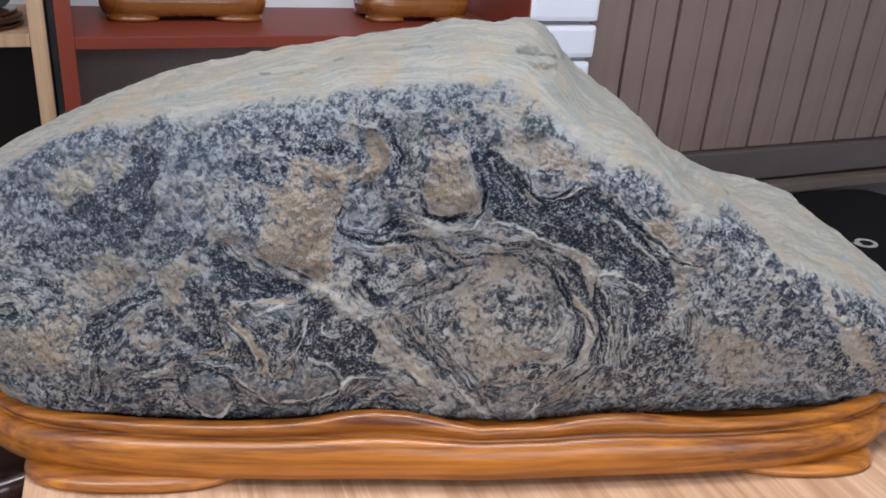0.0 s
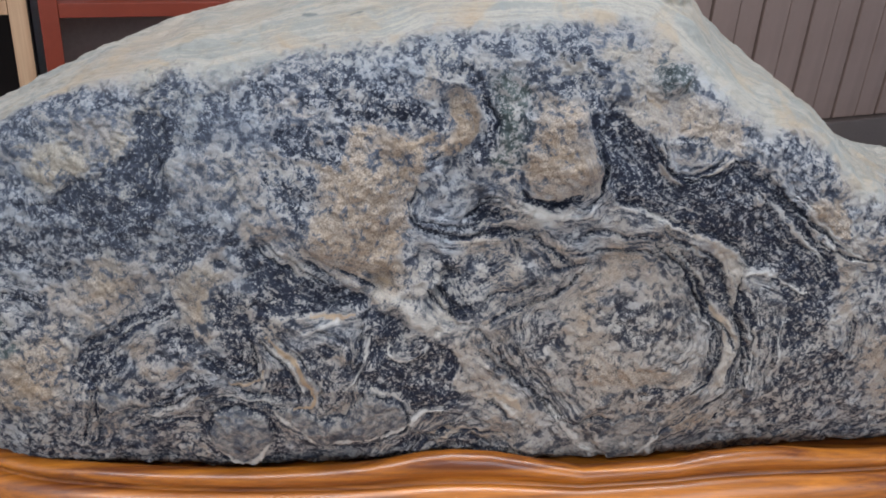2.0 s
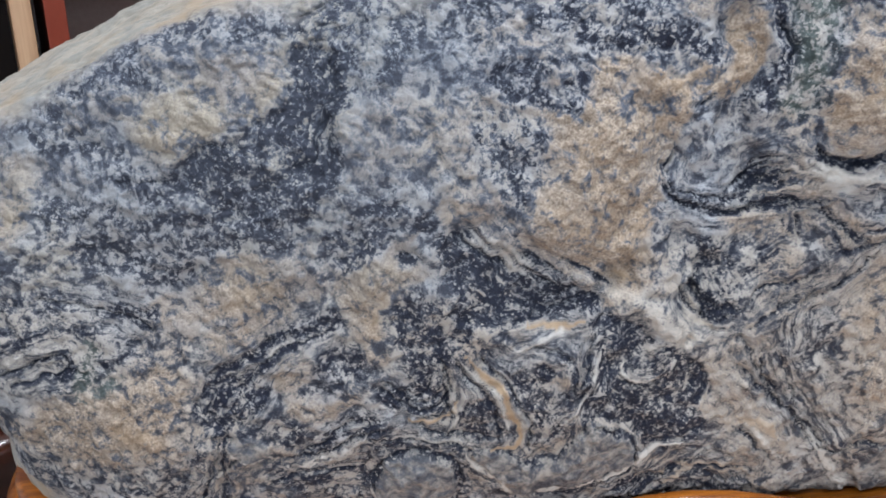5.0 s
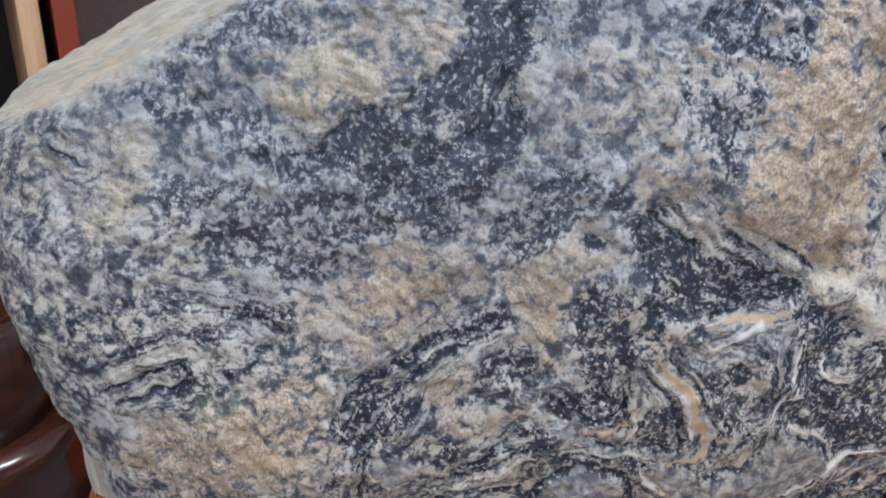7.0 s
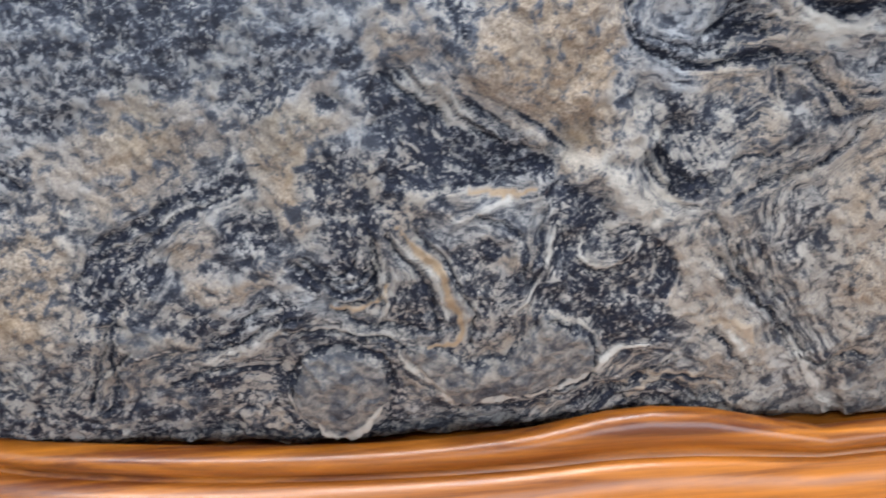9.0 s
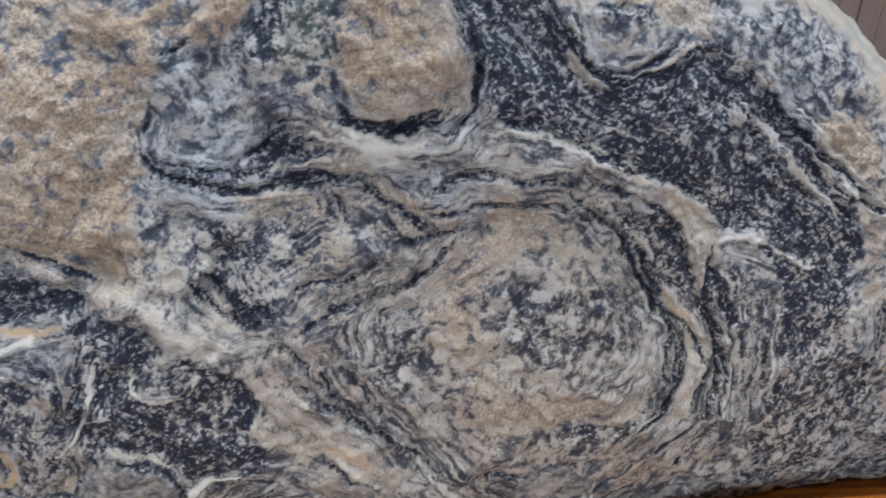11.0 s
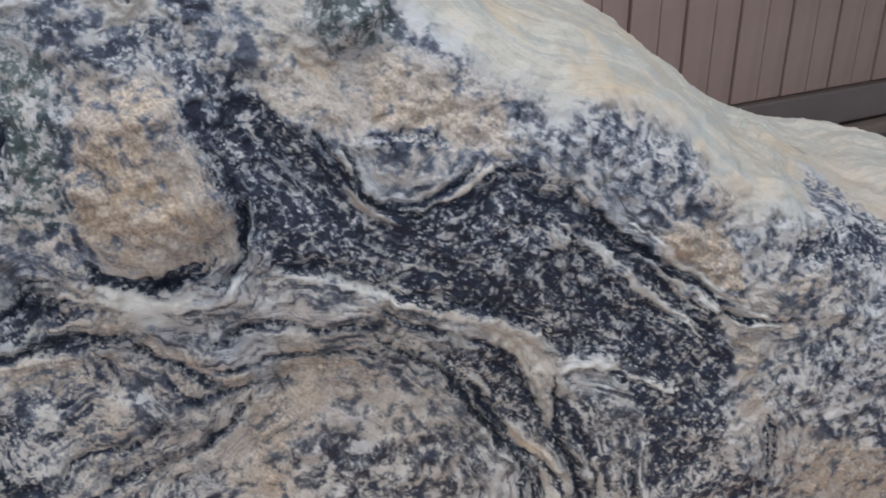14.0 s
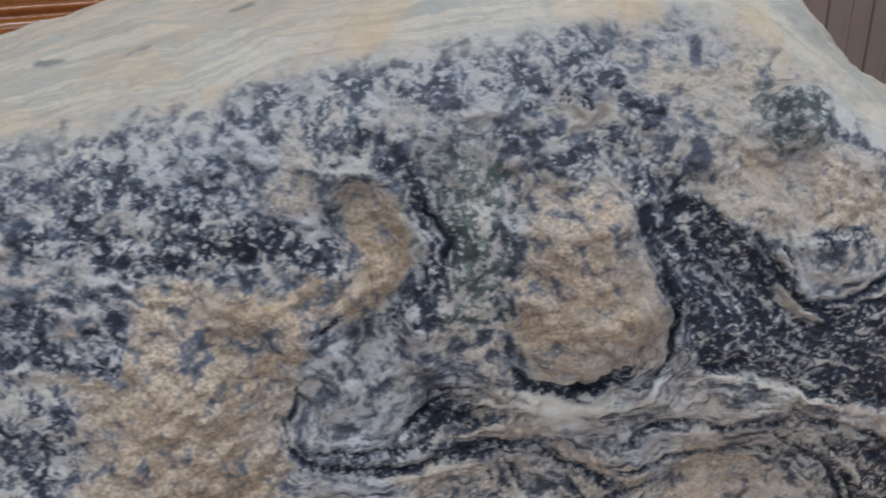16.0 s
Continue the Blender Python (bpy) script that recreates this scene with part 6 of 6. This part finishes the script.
laid = False
LINES = ("black_line", "white_line", "ochre_line", "cream")
for kind, width, strength, way in sorted(MARKS, key=lambda m: m[0] in LINES):
    if kind == "form":
        continue
    way = rounded(way)
    thin = kind in LINES
    if thin and not laid:
        lay_areas()
        laid = True
    width = max(width * (0.8 if kind in ("ochre_line", "white_line") else 1.0), 0.0010)
    pick, d, side, along = way_distance(way, max(width * 2.2, 0.024 if kind in ("black_line", "white_line", "flow") else 0.0))
    if thin:
        wob = 0.60 + 0.8 * cloud(along * 1000, side * 0 + way[0, 0] * 999, 0.07, 51, 2)
        ends = np.minimum(along, along.max(initial=0) - along) if len(way) > 1 else 0 * along + 1
        wob = wob * np.clip(ends / 0.009, 0.12, 1) ** 0.6
        f = strength * (1 - step01(d / (width * wob), 0.40, 1.10))
    else:
        f = min(strength * 1.1, 1) * (1 - step01(d / width, 0.42, 1.45))
    if kind == "dark":
        ink[pick] = ink[pick] * (1 - f) + f * (0.40 + 0.39 * strength**1.4)
        ochre[pick] *= 1 - 0.85 * f
    elif kind == "ochre":
        ink[pick] = ink[pick] * (1 - f) + f * 0.26
        ochre[pick] = ochre[pick] * (1 - f) + f
    elif kind == "light":
        ink[pick] = ink[pick] * (1 - f) + f * 0.38
        ochre[pick] *= 1 - f
        pale[pick] = np.maximum(pale[pick], 0.3 * f)
    elif kind == "bare":
        ink[pick] = ink[pick] * (1 - f) + f * 0.20
        ochre[pick] = ochre[pick] * (1 - f) + f * 0.55
    elif kind == "green":
        ink[pick] = ink[pick] * (1 - f) + f * 0.66
        green[pick] = np.maximum(green[pick], f)
    elif kind == "black_line":
        ink[pick] = np.maximum(ink[pick], ink[pick] * (1 - f) + f * 0.92)
        ochre[pick] *= 1 - 0.6 * f
        RELIEF[pick] -= 0.0013 * f
    elif kind == "white_line":
        ink[pick] = ink[pick] * (1 - f) + f * 0.08
        ochre[pick] *= 1 - 0.6 * f
        pale[pick] = np.maximum(pale[pick], f)
        RELIEF[pick] += 0.0006 * f
    elif kind == "cream":
        ink[pick] = ink[pick] * (1 - f) + f * 0.06
        ochre[pick] = np.maximum(ochre[pick], 0.9 * f)
        pale[pick] = np.maximum(pale[pick], 0.42 * f)
        RELIEF[pick] += 0.0004 * f
    elif kind == "ochre_line":
        ink[pick] = ink[pick] * (1 - f) + f * 0.05
        rust[pick] = np.maximum(rust[pick], f)
        RELIEF[pick] += 0.0003 * f
    elif kind == "swell":
        RELIEF[pick] += strength * 0.001 * (1 - step01(d / width, 0.45, 1.35))
    if kind in ("black_line", "white_line", "flow"):
        reach = 0.011 if kind != "flow" else max(width * 1.3, 0.014)
        w = (1.0 if kind == "flow" else 0.85) * (1 - step01(d, 0.35 * reach, 1.5 * reach))
        if len(way) > 1:
            w = w * np.clip(np.minimum(along, along.max(initial=0) - along) / 0.005, 0, 1)
        near = (d < flow_d[pick]) & (w > 0)
        rows = tuple(p[near] for p in pick)
        fu[rows], fv[rows], flow_d[rows] = side[near] + way[0, 0], along[near] + way[0, 1], d[near]
        fa[pick] = np.maximum(fa[pick], w)

# The pale smooth cap over the shoulder.
CAP_X = (-0.31, -0.227, -0.206, -0.187, -0.169, -0.143, -0.125, -0.103, -0.083, -0.062, -0.041, -0.026, -0.005, 0.023, 0.044, 0.065, 0.076, 0.094, 0.117, 0.137, 0.156, 0.182, 0.202, 0.216, 0.243, 0.29, 0.296, 0.321, 0.347, 0.41, 0.5)
CAP_S = (0.194, 0.214, 0.232, 0.243, 0.251, 0.249, 0.258, 0.256, 0.264, 0.27, 0.274, 0.274, 0.286, 0.288, 0.29, 0.294, 0.296, 0.295, 0.28, 0.261, 0.243, 0.239, 0.229, 0.21, 0.201, 0.214, 0.185, 0.163, 0.154, 0.163, 0.133)
edge = smooth_table(WX, CAP_X, CAP_S)
cap = step01(S0 - edge + 0.016 * (cloud(X0, S0, 90, 61, 4, 0.65) - 0.5), -0.006, 0.010)
cap = np.maximum(cap, np.where(FACE, 0, 1))
# the smooth pale skin goes on round the end and under the lower edge there
low_skin = np.maximum(step01(-X0 + 0.006 * (cloud(X0, S0, 90, 63) - 0.5), 0.281, 0.288), step01(0.026 - S0 + (-0.215 - X0) * 0.4 + 0.02 * (cloud(X0, S0, 60, 64) - 0.5), 0.0, 0.014) * step01(-X0, 0.16, 0.20))
cap = np.maximum(cap, 0.9 * low_skin)
ink = ink * (1 - cap) + cap * 0.05
spot = np.zeros_like(X0)
for kind, width, strength, way in MARKS:
    if kind == "spot":
        pick, d, side, along = way_distance(rounded(way), width * 2)
        spot[pick] = np.maximum(spot[pick], strength * (1 - step01(d / width, 0.3, 1.2)))
SOFT = step01(S0, 0.12, 0.19) * (1 - step01(X0, -0.13, -0.03))
SOFT = np.maximum(SOFT, 0.9 * step01(S0, 0.245, 0.275) * (1 - step01(X0, 0.08, 0.14)))
ink = ink + (1 - cap) * (0.05 * SOFT - 0.07 * step01(X0, 0.02, 0.14) * (1 - step01(ink, 0.62, 0.78)))
ochre = ochre * (1 - 0.15 * SOFT)
fa = fa * (1 - cap) * (1 - 0.85 * still)
RELIEF += (1 - cap) * (0.0019 * (cloud(WX, WS, 250, 71, 3, 0.6) - 0.5) + 0.0030 * (cloud(WX, WS, 105, 76, 3, 0.55) - 0.5)) + cap * (0.0012 * (cloud(X0 * 0.35 + S0, S0, 160, 73, 3) - 0.5) + 0.0035 * (cloud(X0 * 0.5, S0, 34, 74, 2) - 0.5))
RELIEF += 0.0030 * (1 - cap) * ochre * (np.abs(cloud(WX + 0.4 * WS, WS, 130, 77, 4, 0.6) - 0.5) * 2 - 0.3)
RELIEF -= 0.0006 * (1 - cap) * step01(ink, 0.45, 0.9)
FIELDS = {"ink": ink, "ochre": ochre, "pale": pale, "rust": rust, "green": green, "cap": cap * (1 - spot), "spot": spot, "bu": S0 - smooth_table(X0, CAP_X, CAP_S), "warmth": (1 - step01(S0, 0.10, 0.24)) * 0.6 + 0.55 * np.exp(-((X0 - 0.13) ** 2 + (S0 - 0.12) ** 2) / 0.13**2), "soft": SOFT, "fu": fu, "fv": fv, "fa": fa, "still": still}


def stone_material():
    m, n, l, b = material("veined_stone", 0.6, 0.0, 0.14)

    def field(name):
        a = n.new("ShaderNodeAttribute")
        a.attribute_name = name
        return a.outputs["Fac"]

    f = {k: field(k) for k in FIELDS}
    at = place(n, l)
    # mottling, and the same drawn out along the veins
    mottle = maths(n, l, "ADD", maths(n, l, "MULTIPLY", speckle(n, l, at, 150, 3, 0.55, 1.0), 0.62), maths(n, l, "MULTIPLY", speckle(n, l, at, 380, 4, 0.6, 0.5), 0.38))
    along = n.new("ShaderNodeCombineXYZ")
    l.new(maths(n, l, "MULTIPLY", f["fu"], 390), along.inputs[0])
    l.new(maths(n, l, "MULTIPLY", f["fv"], 55), along.inputs[1])
    streak = speckle(n, l, along.outputs[0], 1.0, 4, 0.6, 0.6)
    fine = speckle(n, l, at, 1100, 3, 0.6)
    keep = maths(n, l, "MULTIPLY", f["fa"], 0.78)
    base = maths(n, l, "ADD", maths(n, l, "MULTIPLY", mottle, maths(n, l, "SUBTRACT", 1.0, keep)), maths(n, l, "MULTIPLY", streak, keep))
    grain = maths(n, l, "ADD", maths(n, l, "MULTIPLY", base, 0.85), maths(n, l, "MULTIPLY", fine, 0.15))
    spread = maths(n, l, "ADD", maths(n, l, "MULTIPLY", maths(n, l, "SUBTRACT", grain, 0.5), ramp(n, l, f["ink"], (0.60, (1, 1, 1)), (0.78, (0.62, 0.62, 0.62)))), 0.0)
    spread = maths(n, l, "MULTIPLY", spread, maths(n, l, "SUBTRACT", 1.0, maths(n, l, "MULTIPLY", f["still"], 0.55)))
    spread = maths(n, l, "ADD", maths(n, l, "MULTIPLY", spread, 3.7), 0.5)
    fleck = ramp(n, l, maths(n, l, "ADD", maths(n, l, "MULTIPLY", speckle(n, l, at, 250, 4, 0.62, 1.2), 0.7), maths(n, l, "MULTIPLY", streak, 0.3)), (0.49, (0, 0, 0)), (0.62, (1, 1, 1)))
    cell = node(n, "ShaderNodeTexVoronoi", Scale=470.0, Randomness=1.0)
    bent = n.new("ShaderNodeVectorMath")
    bent.operation = "MULTIPLY_ADD"
    bend = node(n, "ShaderNodeTexNoise", Scale=380.0, Detail=3.0, Roughness=0.65)
    l.new(at, bend.inputs["Vector"])
    l.new(bend.outputs["Color"], bent.inputs[0])
    bent.inputs[1].default_value = (0.006, 0.006, 0.006)
    l.new(at, bent.inputs[2])
    l.new(bent.outputs[0], cell.inputs["Vector"])
    chip = ramp(n, l, cell.outputs["Distance"], (0.20, (1, 1, 1)), (0.46, (0, 0, 0)))
    fleck = maths(n, l, "MAXIMUM", fleck, maths(n, l, "MULTIPLY", chip, 0.95))
    # scattered slate blots on the paler grounds
    blot = maths(n, l, "MULTIPLY", ramp(n, l, speckle(n, l, at, 85, 5, 0.68, 1.0), (0.53, (0, 0, 0)), (0.64, (1, 1, 1))), ramp(n, l, f["ink"], (0.22, (0.16, 0.16, 0.16)), (0.36, (0.30, 0.30, 0.30)), (0.55, (0, 0, 0))))
    lead = maths(n, l, "SUBTRACT", maths(n, l, "SUBTRACT", maths(n, l, "ADD", f["ink"], blot), spread), maths(n, l, "MULTIPLY", maths(n, l, "MULTIPLY", fleck, 0.55), ramp(n, l, f["ink"], (0.45, (0, 0, 0)), (0.65, (1, 1, 1)))))
    dark = ramp(n, l, maths(n, l, "ADD", lead, 0.5), (0.29, (0, 0, 0)), (0.50, (0.42, 0.42, 0.42)), (0.77, (1, 1, 1)))
    dark = maths(n, l, "MULTIPLY", dark, ramp(n, l, f["ink"], (0.25, (0.75, 0.75, 0.75)), (0.62, (1, 1, 1))))
    dark = maths(n, l, "MULTIPLY", dark, maths(n, l, "SUBTRACT", 1.0, maths(n, l, "MULTIPLY", f["soft"], ramp(n, l, f["ink"], (0.55, (0.22, 0.22, 0.22)), (0.80, (0.12, 0.12, 0.12))))))
    # fine dark threads that follow the veins
    thread_at = n.new("ShaderNodeCombineXYZ")
    l.new(maths(n, l, "MULTIPLY", f["fu"], 200), thread_at.inputs[0])
    l.new(maths(n, l, "MULTIPLY", f["fv"], 30), thread_at.inputs[1])
    wave = maths(n, l, "ABSOLUTE", maths(n, l, "SUBTRACT", speckle(n, l, thread_at.outputs[0], 1.0, 3, 0.55, 1.0), 0.5))
    thread = ramp(n, l, maths(n, l, "ADD", wave, maths(n, l, "MULTIPLY", mottle, 0.05)), (0.035, (1, 1, 1)), (0.065, (0, 0, 0)))
    thread = maths(n, l, "MULTIPLY", thread, maths(n, l, "MULTIPLY", f["fa"], 0.30))
    dark = maths(n, l, "MAXIMUM", dark, maths(n, l, "MULTIPLY", thread, maths(n, l, "SUBTRACT", 1.0, maths(n, l, "MAXIMUM", f["pale"], f["rust"]))))
    # grounds
    tone = speckle(n, l, at, 60, 4, 0.6)
    blue = mixed(n, l, ramp(n, l, tone, (0.35, (0, 0, 0)), (0.65, (1, 1, 1))), (0.191, 0.203, 0.219), (0.299, 0.307, 0.312))
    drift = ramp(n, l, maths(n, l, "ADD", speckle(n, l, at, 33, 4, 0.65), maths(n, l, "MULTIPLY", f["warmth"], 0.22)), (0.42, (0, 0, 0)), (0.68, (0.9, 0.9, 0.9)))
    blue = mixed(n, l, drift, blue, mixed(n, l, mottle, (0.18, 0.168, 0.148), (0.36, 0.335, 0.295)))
    sand = mixed(n, l, ramp(n, l, fine, (0.35, (0, 0, 0)), (0.65, (1, 1, 1))), (0.145, 0.112, 0.083), (0.345, 0.284, 0.217))
    sand = mixed(n, l, ramp(n, l, speckle(n, l, at, 45, 4, 0.65), (0.48, (0, 0, 0)), (0.66, (0.5, 0.5, 0.5))), sand, (0.235, 0.163, 0.094))
    sandy = maths(n, l, "MULTIPLY", maths(n, l, "MULTIPLY", f["ochre"], ramp(n, l, tone, (0.36, (0.70, 0.70, 0.70)), (0.52, (1, 1, 1)))), ramp(n, l, maths(n, l, "ADD", mottle, maths(n, l, "MULTIPLY", f["ochre"], 0.25)), (0.40, (0.35, 0.35, 0.35)), (0.62, (1, 1, 1))))
    ground = mixed(n, l, sandy, blue, sand)
    ground = mixed(n, l, maths(n, l, "MULTIPLY", f["still"], 0.75), ground, mixed(n, l, mottle, (0.135, 0.125, 0.112), (0.27, 0.25, 0.22)))
    ground = mixed(n, l, f["rust"], ground, mixed(n, l, tone, (0.20, 0.135, 0.08), (0.38, 0.285, 0.18)))
    ground = mixed(n, l, maths(n, l, "MULTIPLY", f["pale"], ramp(n, l, base, (0.36, (0.95, 0.95, 0.95)), (0.60, (0.6, 0.6, 0.6)))), ground, (0.43, 0.41, 0.365))
    olive = mixed(n, l, ramp(n, l, speckle(n, l, at, 24, 4, 0.6), (0.45, (0, 0, 0)), (0.60, (1, 1, 1))), (0.140, 0.158, 0.178), (0.212, 0.202, 0.160))
    ground = mixed(n, l, maths(n, l, "MULTIPLY", f["soft"], 0.45), ground, olive)
    inked = mixed(n, l, f["green"], mixed(n, l, fine, (0.005, 0.006, 0.010), (0.018, 0.022, 0.038)), (0.045, 0.060, 0.055))
    slate = mixed(n, l, f["green"], mixed(n, l, tone, (0.052, 0.061, 0.082), (0.098, 0.111, 0.133)), (0.10, 0.12, 0.105))
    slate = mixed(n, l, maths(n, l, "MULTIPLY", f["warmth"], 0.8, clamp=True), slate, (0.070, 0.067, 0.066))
    half_dark = maths(n, l, "MULTIPLY", dark, 2.0, clamp=True)
    deep = maths(n, l, "SUBTRACT", maths(n, l, "MULTIPLY", dark, 2.0), 1.0, clamp=True)
    body = mixed(n, l, deep, mixed(n, l, half_dark, ground, slate), inked)
    # the cap: grey-green, drawn out in long faint bands
    band_at = n.new("ShaderNodeCombineXYZ")
    l.new(maths(n, l, "MULTIPLY", f["bu"], 105), band_at.inputs[0])
    run = n.new("ShaderNodeSeparateXYZ")
    l.new(at, run.inputs[0])
    l.new(maths(n, l, "MULTIPLY", run.outputs[0], 11), band_at.inputs[1])
    bands = maths(n, l, "ADD", maths(n, l, "MULTIPLY", speckle(n, l, band_at.outputs[0], 1.0, 6, 0.62, 0.8), 0.85), maths(n, l, "MULTIPLY", fine, 0.15))
    capc = ramp(n, l, bands, (0.26, (0.150, 0.135, 0.110)), (0.38, (0.200, 0.193, 0.168)), (0.46, (0.290, 0.268, 0.225)), (0.52, (0.215, 0.212, 0.188)), (0.58, (0.195, 0.196, 0.176)), (0.64, (0.285, 0.262, 0.215)), (0.76, (0.205, 0.190, 0.160)))
    warm = mixed(n, l, ramp(n, l, speckle(n, l, at, 18, 3), (0.46, (0, 0, 0)), (0.66, (0.4, 0.4, 0.4))), capc, (0.265, 0.198, 0.138))
    # ochre and slate stains where the cap meets the veined face
    margin = ramp(n, l, maths(n, l, "MULTIPLY", f["bu"], 10.0), (0.0, (1, 1, 1)), (0.75, (0, 0, 0)))
    stain = maths(n, l, "MULTIPLY", margin, ramp(n, l, speckle(n, l, at, 42, 5, 0.6, 0.8), (0.46, (0, 0, 0)), (0.62, (0.55, 0.55, 0.55))))
    warm = mixed(n, l, stain, warm, mixed(n, l, fine, (0.235, 0.165, 0.09), (0.345, 0.255, 0.155)))
    cool = maths(n, l, "MULTIPLY", margin, ramp(n, l, speckle(n, l, at, 55, 5, 0.65, 0.8), (0.33, (0.7, 0.7, 0.7)), (0.45, (0, 0, 0))))
    warm = mixed(n, l, cool, warm, mixed(n, l, mottle, (0.10, 0.115, 0.12), (0.27, 0.28, 0.265)))
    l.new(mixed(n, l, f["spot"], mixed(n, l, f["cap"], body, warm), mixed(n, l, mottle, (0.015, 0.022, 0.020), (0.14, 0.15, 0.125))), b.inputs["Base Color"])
    l.new(maths(n, l, "ADD", 0.50, maths(n, l, "MULTIPLY", fine, 0.2)), b.inputs["Roughness"])
    rough_part = maths(n, l, "MULTIPLY", maths(n, l, "SUBTRACT", 1.0, maths(n, l, "MULTIPLY", f["cap"], 0.8)), maths(n, l, "ADD", maths(n, l, "MULTIPLY", base, 0.7), maths(n, l, "MULTIPLY", fine, 0.3)))
    bumped(n, l, b, rough_part, 0.6, 0.0030)
    return m


STONE = stone_material()

# Normals of the smooth form carry the relief.
du = np.stack([np.gradient(a, axis=1) for a in (SX, SY, SZ)], -1)
dv = np.stack([np.gradient(a, axis=0) for a in (SX, SY, SZ)], -1)
nrm = np.cross(du, dv)
nrm /= np.linalg.norm(nrm, axis=-1, keepdims=True) + 1e-9
co = np.stack([SX, SY, SZ], -1) + nrm * RELIEF[..., None]
idx = np.arange(NX * NP).reshape(NP, NX)
quads = np.stack([idx[:-1, :-1], idx[:-1, 1:], idx[1:, 1:], idx[1:, :-1]], -1).reshape(-1, 4)
wrap = np.stack([idx[-1, :-1], idx[-1, 1:], idx[0, 1:], idx[0, :-1]], -1)
quads = np.concatenate([quads, wrap])
data = bpy.data.meshes.new("display_stone")
data.vertices.add(NX * NP)
data.vertices.foreach_set("co", co.reshape(-1))
data.loops.add(quads.size)
data.loops.foreach_set("vertex_index", quads.reshape(-1).astype(np.int32))
data.polygons.add(len(quads))
data.polygons.foreach_set("loop_start", np.arange(0, quads.size, 4, dtype=np.int32))
data.polygons.foreach_set("use_smooth", np.ones(len(quads), dtype=bool))
data.update(calc_edges=True)
for key, field in FIELDS.items():
    layer = data.attributes.new(key, "FLOAT", "POINT")
    layer.data.foreach_set("value", np.ascontiguousarray(field, dtype=np.float32).reshape(-1))
data.materials.append(STONE)
display_stone = new("display_stone", data)
tagged(display_stone, "large grey viewing stone with dark swirling veins and ochre patches", "stone")
